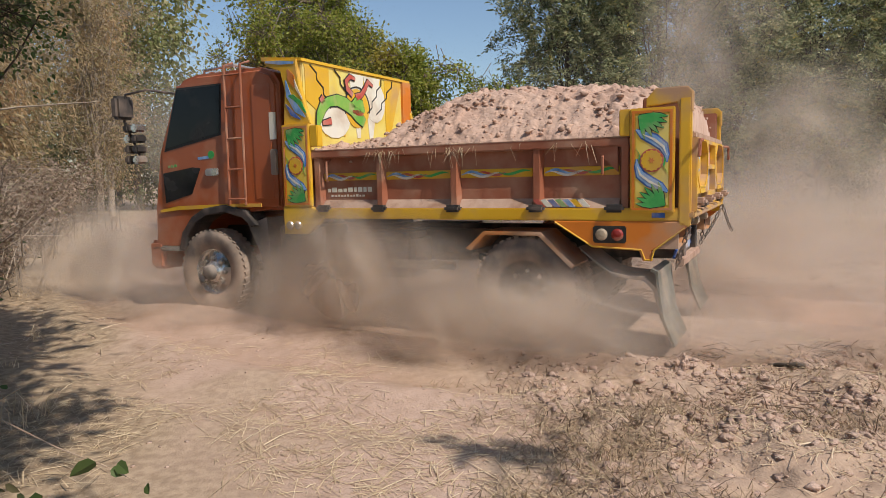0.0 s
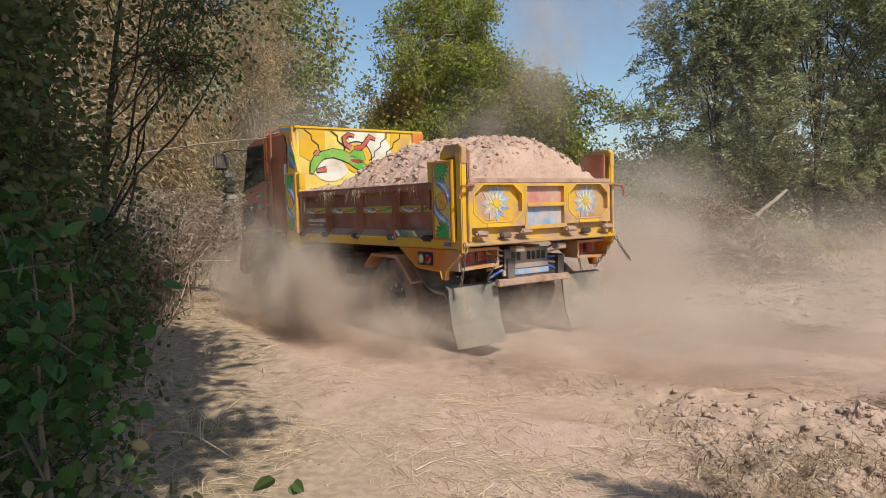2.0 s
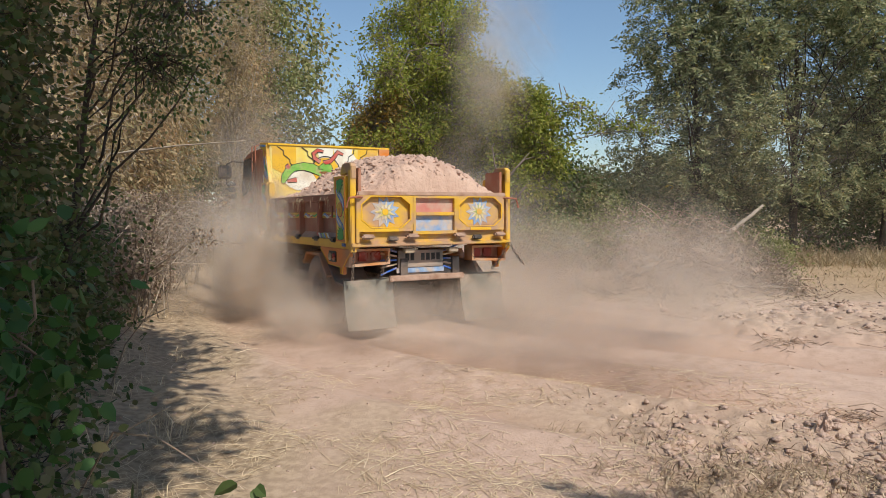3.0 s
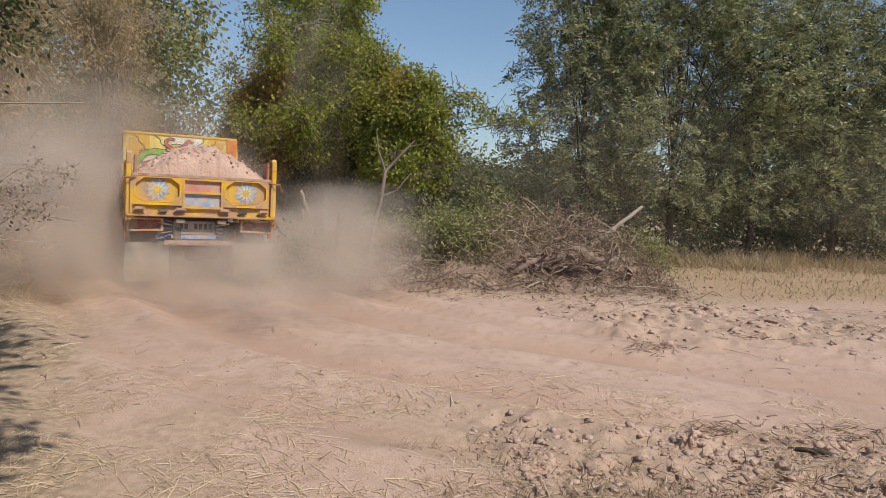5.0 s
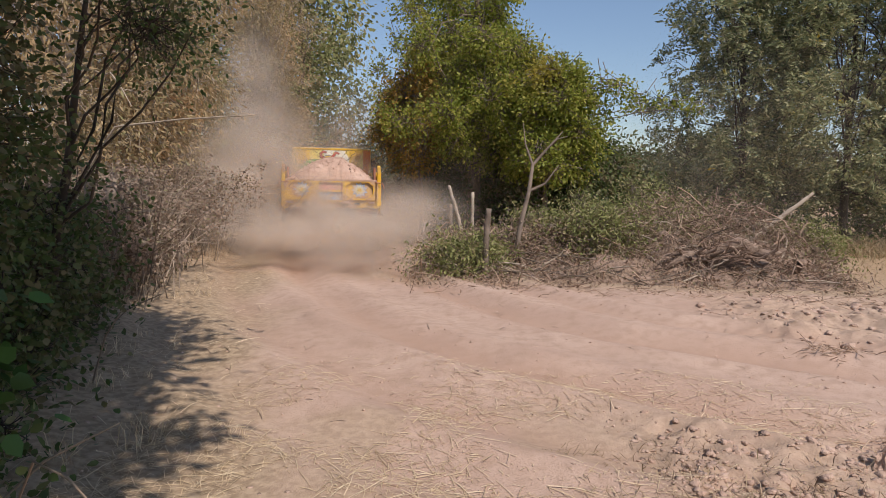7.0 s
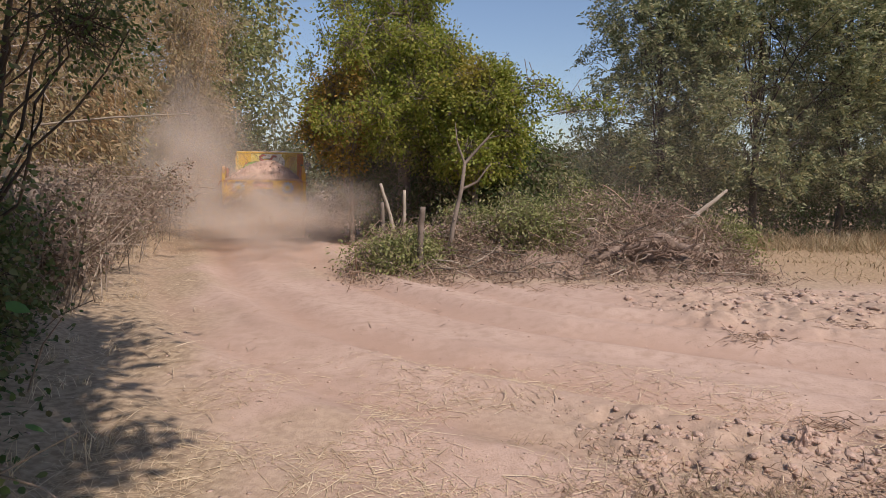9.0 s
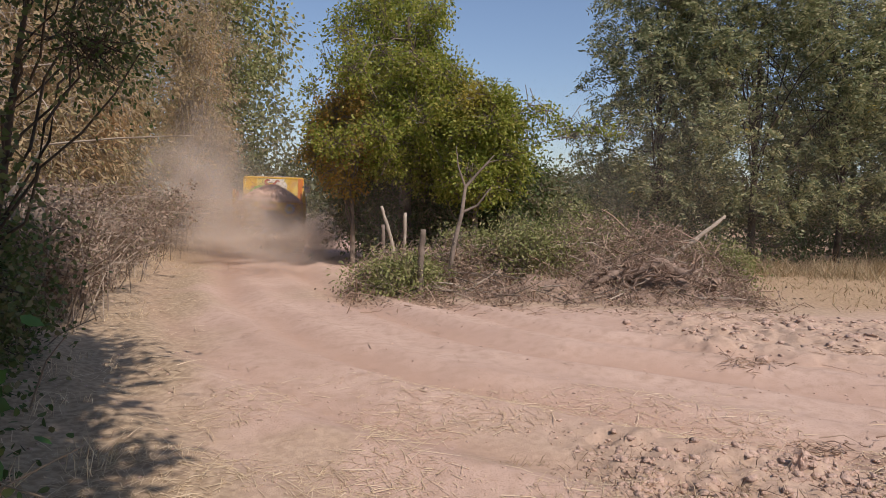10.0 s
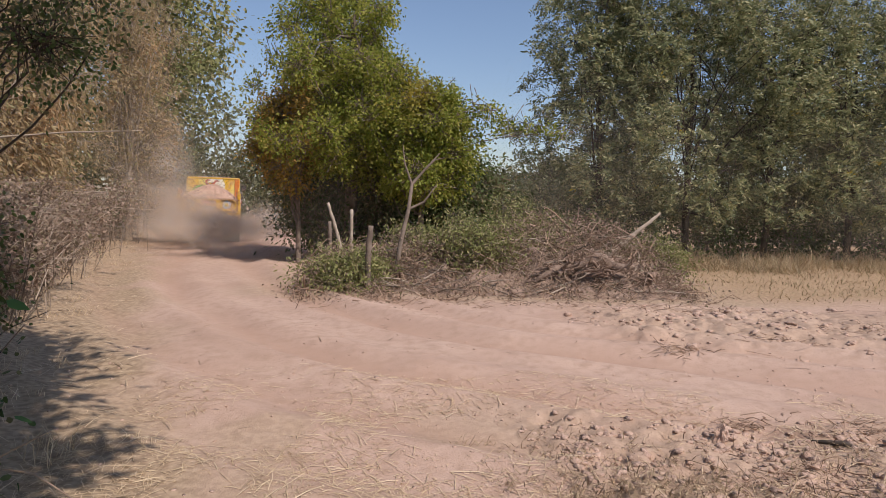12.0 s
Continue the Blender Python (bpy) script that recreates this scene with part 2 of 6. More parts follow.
def oval_leaves(c, length, width, axis=None, droop=0.0):
    """A leaf with a rounded outline, folded along its rib, at each place of c."""
    n = len(c)
    d = unit(rng.normal(size=(n, 3))) if axis is None else unit(axis + rng.normal(size=(n, 3)) * 0.45)
    d[:, 2] -= droop
    d = unit(d)
    s = unit(np.cross(d, rng.normal(size=(n, 3))))
    up = np.cross(s, d)
    L = (length * rng.uniform(0.55, 1.2, n))[:, None]
    W = (width * rng.uniform(0.7, 1.2, n))[:, None]
    fold = rng.uniform(0.05, 0.3, (n, 1))
    def at(l, w):
        return c + d * L * l + s * W * w + up * W * abs(w) * fold
    v = np.stack([at(0, 0), at(0.22, 0.42), at(0.6, 0.4), at(1, 0), at(0.6, -0.4), at(0.22, -0.42)], 1)
    k = (np.arange(n) * 6)[:, None, None]
    return v.reshape(-1, 3), (np.array([(0, 1, 2, 3), (0, 3, 4, 5)])[None] + k).reshape(-1, 4)


def fronds(c, axis, length, pairs, leaflet, width, droop=0.3):
    """Compound leaves: leaflets in pairs along a stalk."""
    n = len(c)
    d = unit(axis + rng.normal(size=(n, 3)) * 0.5 - np.array([0, 0, droop]))
    s = unit(np.cross(d, rng.normal(size=(n, 3)) * 0.5 + np.array([0, 0, 1.0])))
    L = length * rng.uniform(0.7, 1.2, n)
    t = (np.arange(pairs) + 0.6) / pairs
    sag = np.array([0, 0, -0.35]) * (t ** 2)[:, None]
    p = c[:, None] + L[:, None, None] * (d[:, None] * t[:, None] + sag)
    out, axs = [], []
    for sg in (1, -1):
        out.append(p)
        axs.append(np.broadcast_to(s[:, None] * sg + d[:, None] * 0.5, p.shape))
    return leaf_quads(np.concatenate(out, 1).reshape(-1, 3), leaflet, width, np.concatenate(axs, 1).reshape(-1, 3) * 2.5, 0.1)


def in_lobes(lobes, n, shell=0.45):
    """Places in a crown of ellipsoid lobes (x, y, z, rx, ry, rz), most of them near its outside, and the way out."""
    L = np.array(lobes, float)
    w = (L[:, 3] * L[:, 4] + L[:, 4] * L[:, 5] + L[:, 3] * L[:, 5])
    k = rng.choice(len(L), n, p=w / w.sum())
    d = unit(rng.normal(size=(n, 3)))
    r = rng.uniform(shell ** 3, 1, n)[:, None] ** (1 / 3)
    r = r * (1 + 0.28 * np.sin(d[:, :1] * 7 + k[:, None]) * np.sin(d[:, 1:2] * 6 + 2 * k[:, None]) + 0.15 * np.sin(d[:, 2:3] * 11 + k[:, None]))
    return L[k, :3] + d * r * L[k, 3:], d


def branchy(base, height, radius, ends, lean=(0, 0), limb_r=0.35):
    """A trunk and limbs that reach to the places in ends."""
    k = 7
    t = np.linspace(0, 1, k)[:, None]
    wob = np.cumsum(rng.normal(size=(k, 3)) * 0.05 * height / k, 0) * np.array([1, 1, 0])
    trunk = np.array(base) + t * np.array([lean[0], lean[1], height]) + wob
    sets = [tubes(trunk[None], (radius * (1.15 - 0.8 * t[:, 0]))[None], 9)]
    ends = np.asarray(ends)
    n = len(ends)
    s = rng.uniform(0.25, 0.95, n)
    i = np.minimum((s * (k - 1)).astype(int), k - 2)
    fr = (s * (k - 1) - i)[:, None]
    start = trunk[i] * (1 - fr) + trunk[i + 1] * fr
    u = np.linspace(0, 1, 6)[None, :, None]
    mid = start + (ends - start) * 0.5 + np.array([0, 0, 0.12]) * np.linalg.norm(ends - start, axis=1)[:, None] + rng.normal(size=(n, 3)) * 0.2
    line = (1 - u) ** 2 * start[:, None] + 2 * u * (1 - u) * mid[:, None] + u ** 2 * ends[:, None]
    line[:, 1:-1] += rng.normal(size=(n, 4, 3)) * 0.06
    rad = radius * limb_r * (1 - 0.7 * s)[:, None] * (1 - 0.85 * u[..., 0])
    sets.append(tubes(line, rad + 0.004, 5))
    return sets, line


def tree(name, label, lobes, base, trunk_r, leaf, material, clumps, per, limbs=40, twigs=True, bark=None, lean=(0, 0), trunk_h=None, shell=0.4, spread=0.3, twig=0.7, group="", category="tree"):
    """leaf: ("broad", length, width, droop) or ("feather", length, pairs, leaflet, width)."""
    th = thing(name, label, category, group)
    top = trunk_h or max(l[2] + 0.5 * l[5] for l in lobes)
    ends, _ = in_lobes(lobes, limbs, 0.3)
    sets, _ = branchy(base, top, trunk_r, ends, lean)
    c, d = in_lobes(lobes, clumps, shell)
    keep = c[:, 2] > 0.1
    c, d = c[keep], d[keep]
    n = len(c)
    if twigs:
        tw = np.stack([c - d * twig + rng.normal(size=(n, 3)) * 0.2 * twig, c - d * 0.4 * twig + rng.normal(size=(n, 3)) * 0.12 * twig, c + d * 0.2 * twig], 1)
        sets.append(tubes(tw, np.broadcast_to(np.array([0.018, 0.012, 0.006]) * min(twig, 0.75), (n, 3)), 3))
    v, f = joined(*sets)
    soup("trunk", v, f, bark or M_BARK, th, smooth=True)
    cc = np.repeat(c, per, 0) + rng.normal(size=(n * per, 3)) * spread
    dd = np.repeat(d, per, 0)
    if leaf[0] == "broad":
        v, f = leaf_quads(cc, leaf[1], leaf[2], dd * 0.6, leaf[3])
    elif leaf[0] == "oval":
        v, f = oval_leaves(cc, leaf[1], leaf[2], dd * 0.6, leaf[3])
    else:
        v, f = fronds(cc, dd, *leaf[1:])
    soup("crown", v, f, material, th, kind="stuff")
    return th


def value_noise(x, y, scale, seed=0):
    r = np.random.default_rng(seed).random((256, 256))
    x, y = np.asarray(x) / scale, np.asarray(y) / scale
    xi, yi = np.floor(x).astype(int), np.floor(y).astype(int)
    fx, fy = x - xi, y - yi
    fx, fy = fx * fx * (3 - 2 * fx), fy * fy * (3 - 2 * fy)
    g = lambda a, b: r[a % 256, b % 256]
    return (g(xi, yi) * (1 - fx) + g(xi + 1, yi) * fx) * (1 - fy) + (g(xi, yi + 1) * (1 - fx) + g(xi + 1, yi + 1) * fx) * fy


# ---- ground ----
ROAD = np.array([(30, -6), (18, -0.8), (9, 2.9), (5.5, 4.55), (1.53, 6.72), (0.1, 7.4), (-1.5, 8.95), (-3.4, 11.96), (-4.93, 15.2), (-6.9, 21.2), (-9.2, 28.6), (-12, 40), (-18, 70)], float)


def road_offset(x, y):
    """Distance from the line on which the lorry drives, left of it negative."""
    best = np.full(np.shape(x), 1e9)
    side = np.zeros(np.shape(x))
    for (ax, ay), (bx, by) in zip(ROAD[:-1], ROAD[1:]):
        dx, dy = bx - ax, by - ay
        L = math.hypot(dx, dy)
        t = np.clip(((x - ax) * dx + (y - ay) * dy) / L ** 2, 0, 1)
        d = np.hypot(x - ax - t * dx, y - ay - t * dy)
        s = ((x - ax) * dy - (y - ay) * dx) / L
        near = d < best
        best, side = np.where(near, d, best), np.where(near, s, side)
    return np.where(side < 0, -best, best)


def smooth_step(a, b, v):
    t = np.clip((v - a) / (b - a), 0, 1)
    return t * t * (3 - 2 * t)


def rough_soil(x, y):
    """Where the soil lies in broken clods: before the wheel tracks and on the strip beyond them."""
    w = 0.5 * (value_noise(x, y, 0.7, 3) - 0.5)
    near = smooth_step(0.0, 0.5, x - 0.2 + 0.25 * (y - 4.9) + w) * (1 - smooth_step(-0.25, 0.25, y - 5.25 + 0.06 * x + w))
    far = smooth_step(1.6, 3.2, x + w) * (0.45 + 0.55 * smooth_step(8.2, 9.0, y)) * smooth_step(-0.3, 0.5, y - 7.7 - 0.05 * x + w) * (1 - smooth_step(11.3, 12.6, y + w)) * (1 - smooth_step(16, 22, x))
    return np.maximum(near, far)


def hedge_side(x, y):
    """Metres from the hedge's foot towards the road."""
    return x - np.interp(y, [0, 2.5, 5, 9, 14, 25, 40, 80], [-1.3, -2.0, -3.2, -4.9, -7.0, -11.2, -15.2, -28])


def ground_z(x, y):
    x, y = np.asarray(x, float), np.asarray(y, float)
    near = 1 - smooth_step(20, 40, np.hypot(x, y))
    z = 0.05 * (value_noise(x, y, 2.3, 1) - 0.5) + 0.016 * (value_noise(x, y, 0.5, 2) - 0.5) + 0.008 * (value_noise(x, y, 0.17, 8) - 0.5)
    o = np.abs(road_offset(x, y))
    u = o + 0.12 * (value_noise(x, y, 1.5, 4) - 0.5)
    z = z - 0.065 * np.exp(-((u - 0.95) / 0.26) ** 2) + 0.075 * np.exp(-((u - 1.5) / 0.22) ** 2) + 0.04 * np.exp(-((u - 0.4) / 0.22) ** 2)
    z = z - 0.045 * np.exp(-((u - 2.25) / 0.18) ** 2) + 0.055 * np.exp(-((u - 2.7) / 0.18) ** 2) - 0.03 * np.exp(-((u - 3.3) / 0.2) ** 2) + 0.03 * np.exp(-((u - 3.7) / 0.18) ** 2)
    r = rough_soil(x, y)
    lump = np.sqrt(np.clip(value_noise(x, y, 0.16, 6) - 0.42, 0, 1)) + 0.7 * np.sqrt(np.clip(value_noise(x + 7, y, 0.085, 9) - 0.45, 0, 1))
    z = z + r * (0.09 * (value_noise(x, y, 0.4, 5) - 0.4) + 0.062 * lump - 0.01)
    z = z + 0.12 * smooth_step(0.3, -0.8, hedge_side(x, y))
    return z * near


def axis_steps(lo, hi, step, far):
    a = list(np.arange(lo, hi, step))
    s, v = step, a[-1]
    while v < far:
        s *= 1.16
        v += s
        a.append(v)
    s, v, b = step, lo, []
    while v > -far:
        s *= 1.16
        v -= s
        b.append(v)
    return np.array(b[::-1] + a)


def build_ground():
    xs, ys = axis_steps(-4.5, 6.5, 0.037, 900), axis_steps(2.2, 13.5, 0.04, 900)
    X, Y = np.meshgrid(xs, ys)
    Z = ground_z(X, Y)
    v = np.stack([X, Y, Z], -1).reshape(-1, 3)
    ny, nx = X.shape
    i = np.arange((ny - 1) * nx).reshape(ny - 1, nx)[:, :-1].ravel()
    f = np.stack([i, i + 1, i + nx + 1, i + nx], 1)
    ob = soup("ground", v, f, M_GROUND, kind="structure", smooth=True)
    tagged(ob, "dusty pinkish earth track with wheel ruts and broken soil", "ground")
    x, y = v[:, 0], v[:, 1]
    side = hedge_side(x, y) + 0.9 * (value_noise(x, y, 0.8, 11) - 0.5)
    litter = np.maximum(1 - smooth_step(0.5, 1.7, side), 0.55 * smooth_step(0.45, 0.75, value_noise(x, y, 0.6, 12)) * (1 - smooth_step(4.6, 6.2, y)))
    pile = smooth_step(11.6, 12.6, y) * (1 - smooth_step(17, 19, y)) * smooth_step(-4.5, -2.5, x) * (1 - smooth_step(5.5, 7.5, x))
    litter = np.maximum(litter, 0.8 * pile)
    litter = np.maximum(litter, 0.4 * rough_soil(x, y))
    field = smooth_step(11.6, 14.0, y + 1.5 * (value_noise(x, y, 1.7, 13) - 0.5)) * smooth_step(4.0, 7.5, x)
    o = np.abs(road_offset(x, y)) + 0.15 * (value_noise(x, y, 1.5, 4) - 0.5)
    rut = 0.75 * (np.exp(-((o - 0.95) / 0.3) ** 2) + 0.7 * np.exp(-((o - 2.3) / 0.22) ** 2)) * (0.4 + 0.6 * value_noise(x, y, 1.1, 61))
    for key, val in (("litter", litter), ("field", field), ("rut", np.clip(rut, 0, 1))):
        a = ob.data.attributes.new(key, "FLOAT", "POINT")
        a.data.foreach_set("value", val.astype(np.float32))


build_ground()


def clods(name, label, x, y, size, fine=0.008):
    """Lumps of soil, half sunk: dented icospheres, and octahedra where they are small."""
    t = (1 + 5 ** 0.5) / 2
    iv = unit(np.array([(-1, t, 0), (1, t, 0), (-1, -t, 0), (1, -t, 0), (0, -1, t), (0, 1, t), (0, -1, -t), (0, 1, -t), (t, 0, -1), (t, 0, 1), (-t, 0, -1), (-t, 0, 1)], float))
    fi = np.array([(0, 11, 5), (0, 5, 1), (0, 1, 7), (0, 7, 10), (0, 10, 11), (1, 5, 9), (5, 11, 4), (11, 10, 2), (10, 7, 6), (7, 1, 8), (3, 9, 4), (3, 4, 2), (3, 2, 6), (3, 6, 8), (3, 8, 9), (4, 9, 5), (2, 4, 11), (6, 2, 10), (8, 6, 7), (9, 8, 1)])
    ov = np.array([(1, 0, 0), (-1, 0, 0), (0, 1, 0), (0, -1, 0), (0, 0, 1), (0, 0, -1)], float)
    of = np.array([(0, 2, 4), (2, 1, 4), (1, 3, 4), (3, 0, 4), (2, 0, 5), (1, 2, 5), (3, 1, 5), (0, 3, 5)])

    def lumps(x, y, size, iv, fi):
        n, k = len(x), len(iv)
        r = rng.uniform(0.35, 1.5, (n, k, 1)) * size[:, None, None]
        sq = np.stack([rng.uniform(0.8, 1.4, n), rng.uniform(0.8, 1.4, n), rng.uniform(0.4, 0.8, n)], 1)[:, None]
        a = rng.uniform(0, 6.28, n)
        v = iv[None] * r * sq
        vx = v[..., 0] * np.cos(a)[:, None] - v[..., 1] * np.sin(a)[:, None]
        vy = v[..., 0] * np.sin(a)[:, None] + v[..., 1] * np.cos(a)[:, None]
        v = np.stack([vx + x[:, None], vy + y[:, None], v[..., 2] + (ground_z(x, y) - size * 0.05)[:, None]], -1)
        return v.reshape(-1, 3), (fi[None] + (np.arange(n) * k)[:, None, None]).reshape(-1, 3)

    big = size > fine
    v, f = joined(lumps(x[big], y[big], size[big], iv, fi), lumps(x[~big], y[~big], size[~big], ov, of))
    return tagged(soup(name, v, f, M_CLOD, kind="stuff"), label, "soil clods")


def scatter(n, x0, x1, y0, y1, weight):
    x, y = rng.uniform(x0, x1, n), rng.uniform(y0, y1, n)
    keep = rng.random(n) < weight(x, y)
    return x[keep], y[keep]


x, y = scatter(34000, -0.3, 5.5, 2.3, 6.0, lambda x, y: rough_soil(x, y) * (0.25 + 0.75 * smooth_step(0.35, 0.6, value_noise(x, y, 0.3, 51))))
clods("soil_clods", "broken lumps of dry pinkish soil beside the track", x, y, 0.0036 + 0.036 * rng.random(len(x)) ** 6)
x, y = scatter(26000, 1.5, 18, 7.2, 13, lambda x, y: rough_soil(x, y) * (0.2 + 0.8 * smooth_step(0.4, 0.65, value_noise(x, y, 0.5, 52))))
clods("soil_clods", "strip of churned soil lumps along the far side of the track", x, y, 0.0056 + 0.065 * rng.random(len(x)) ** 9, 0.011)
x, y = scatter(14000, -4, 8, 3, 14, lambda x, y: 0.35 + 0 * x)
clods("soil_crumbs", "small crumbs of earth lying on the dusty track", x, y, 0.004 + 0.014 * rng.random(len(x)) ** 3)


def straws(name, label, x, y, length, radius, material, lift=0.004, curve=0.03):
    n = len(x)
    a = rng.uniform(0, 6.28, n)
    d = np.stack([np.cos(a), np.sin(a), rng.normal(0, 0.02, n)], 1)
    p = np.stack([x, y, ground_z(x, y) + lift], 1)
    s = np.stack([-d[:, 1], d[:, 0], np.zeros(n)], 1) * (rng.normal(0, curve, n) * length)[:, None]
    L = length[:, None]
    w = np.stack([-d[:, 1], d[:, 0], rng.normal(0, 0.25, n)], 1) * radius * rng.uniform(0.7, 1.3, (n, 1))
    a0, a1, a2 = p - d * L / 2, p + s + np.array([0, 0, 0.006]), p + d * L / 2
    v = np.stack([a0 - w, a0 + w, a1 - w, a1 + w, a2 - 0.5 * w, a2 + 0.5 * w], 1).reshape(-1, 3)
    f = (np.array([(0, 1, 3, 2), (2, 3, 5, 4)])[None] + (np.arange(n) * 6)[:, None, None]).reshape(-1, 4)
    return tagged(soup(name, v, f, material, kind="stuff"), label, "straw")


x, y = scatter(26000, -2.6, 3.6, 2.2, 6.6, lambda x, y: 0.9 * smooth_step(0.35, 0.7, value_noise(x, y, 0.7, 21)) * (1 - 0.6 * smooth_step(4.6, 6.3, y)))
straws("straw", "dry straw stalks scattered on the earth", x, y, 0.03 + 0.32 * rng.random(len(x)) ** 4, 0.0021, M_STRAW)
x, y = scatter(6000, -12, -0.5, 2, 26, lambda x, y: smooth_step(-0.8, 0.2, hedge_side(x, y)) * (1 - smooth_step(0.5, 1.5, hedge_side(x, y))))
straws("straw", "dry grass litter along the foot of the hedge", x, y, 0.06 + 0.25 * rng.random(len(x)), 0.0028, M_STRAW, 0.03)
x, y = scatter(900, -3.5, 10, 4.5, 13, lambda x, y: 0.5 + 0 * x)
straws("twigs", "short twigs and stalks dropped on the track", x, y, 0.05 + 0.3 * rng.random(len(x)) ** 3, 0.004, M_TWIG)


def tufts(name, label, x, y, blades, height, spread, material, category, sprawl=0.55, wide=1.0):
    n = len(x) * blades
    c = np.repeat(np.stack([x, y, ground_z(x, y)], 1), blades, 0) + rng.normal(size=(n, 3)) * np.array([spread, spread, 0])
    d = unit(rng.normal(size=(n, 3)) * np.array([sprawl, sprawl, 0.4]) + np.array([0, 0, 1.0]))
    L = (np.repeat(height, blades) * rng.uniform(0.4, 1.1, n))[:, None]
    bend = rng.normal(size=(n, 3)) * np.array([0.35, 0.35, 0]) * L
    line = np.stack([c, c + d * L * 0.6, c + d * L * 0.9 + bend], 1)
    a = rng.uniform(0, 6.28, n)
    w = np.stack([np.cos(a), np.sin(a), np.zeros(n)], 1)[:, None] * np.array([0.0028, 0.0024, 0.0008])[:, None] * wide
    v = np.stack([line - w, line + w], 2).reshape(-1, 3)
    f = (np.array([(0, 1, 3, 2), (2, 3, 5, 4)])[None] + (np.arange(n) * 6)[:, None, None]).reshape(-1, 4)
    return tagged(soup(name, v, f, material, kind="stuff"), label, category)


x, y = scatter(4600, -0.1, 5, 1.9, 5.0, lambda x, y: smooth_step(0.3, 0.65, value_noise(x, y, 0.6, 31)) * (1 - 0.85 * smooth_step(3.5, 4.3, y)) * smooth_step(-0.2, 1.2, x))
tufts("dead_weeds", "withered weeds standing in the broken soil", x, y, 12, 0.03 + 0.11 * rng.random(len(x)), 0.07, M_WEED, "weeds", 1.6)
x, y = scatter(600, -12, -1, 2.5, 26, lambda x, y: smooth_step(-0.9, -0.2, hedge_side(x, y)) * (1 - smooth_step(-0.1, 0.7, hedge_side(x, y))))
tufts("dead_weeds", "dry grass tufts at the foot of the hedge", x, y, 20, 0.1 + 0.25 * rng.random(len(x)), 0.09, M_STRAW, "weeds")
x, y = scatter(9000, 4.5, 40, 12, 34, lambda x, y: smooth_step(4.5, 8, x) * smooth_step(12, 15, y))
tufts("field_grass", "short golden stubble grass in the open field", x, y, 4, 0.06 + 0.24 * rng.random(len(x)) ** 3, 0.2, M_GRASS, "grass", 0.8, 3.5)
x, y = scatter(900, 4.5, 34, 19.5, 25, lambda x, y: smooth_step(20.0, 21.5, y - 0.12 * (x - 8) + 1.5 * value_noise(x, y, 2.0, 33)) * (1 - smooth_step(23.2, 25, y - 0.12 * (x - 8))))
tufts("scrub", "knee-high dry scrub along the field's far edge", x, y, 30, 0.2 + 0.7 * rng.random(len(x)) ** 2, 0.24, M_GRASS, "scrub", 0.7, 3.0)
x, y = scatter(160, 2.0, 9, 7.5, 12, lambda x, y: 0.5 + 0 * x)
straws("brush_scraps", "scraps of dead brushwood on the churned strip", x, y, 0.2 + 0.5 * rng.random(len(x)), 0.006, M_TWIG, 0.03, 0.15)


def twig_clump(cx, cy, w, d, h, n):
    p = np.stack([rng.normal(cx, w, n), rng.normal(cy, d, n), np.zeros(n)], 1)
    p[:, 2] = ground_z(p[:, 0], p[:, 1]) + h * rng.random(n) ** 2 + 0.01
    a, L = rng.normal(0, 0.7, n) + math.pi * (rng.random(n) < 0.5), (0.06 + 0.28 * rng.random(n) ** 3)[:, None]
    q = unit(np.stack([np.cos(a), np.sin(a), rng.normal(0, 0.25, n)], 1)) * L
    bow = rng.normal(size=(n, 3)) * 0.1 * L
    v, f = tubes(np.stack([p - q / 2, p + bow, p + q / 2], 1), np.broadcast_to(np.array([0.005, 0.004, 0.002]), (n, 3)), 4)
    tagged(soup("twig_clump", v, f, M_TWIG, kind="stuff"), "little heap of dead twigs and stalks on the bare soil", "twigs", "twig heaps beside the track")


for clump in ((2.75, 7.75, 0.22, 0.1, 0.05, 70), (2.45, 5.3, 0.14, 0.05, 0.03, 45), (3.3, 5.1, 0.16, 0.07, 0.03, 40), (4.4, 8.6, 0.3, 0.12, 0.05, 60), (6.2, 9.6, 0.5, 0.2, 0.06, 80), (1.4, 11.6, 0.9, 0.2, 0.04, 90), (3.9, 11.3, 0.9, 0.25, 0.05, 110), (-1.0, 11.9, 0.5, 0.15, 0.04, 60), (2.2, 4.0, 0.35, 0.2, 0.05, 90)):
    twig_clump(*clump)


# ---- trees beyond the track ----
def lobes_round(cx, cy, z0, z1, r, n, lobe_r, flat=(0.6, 0.9)):
    """Lobes spread through a crown between the heights z0 and z1."""
    out = []
    for k in range(n):
        u = (k + rng.uniform(0, 1)) / n
        z = z0 + (z1 - z0) * (0.12 + 0.8 * u)
        rr = r * math.sin(math.pi * (0.18 + 0.72 * u)) ** 0.7 * rng.uniform(0.35, 1)
        a = 2.4 * k + rng.uniform(-0.5, 0.5)
        s = lobe_r * rng.uniform(0.7, 1.25)
        out.append((cx + rr * math.cos(a), cy + rr * math.sin(a), z, s, s, s * rng.uniform(*flat)))
    return out


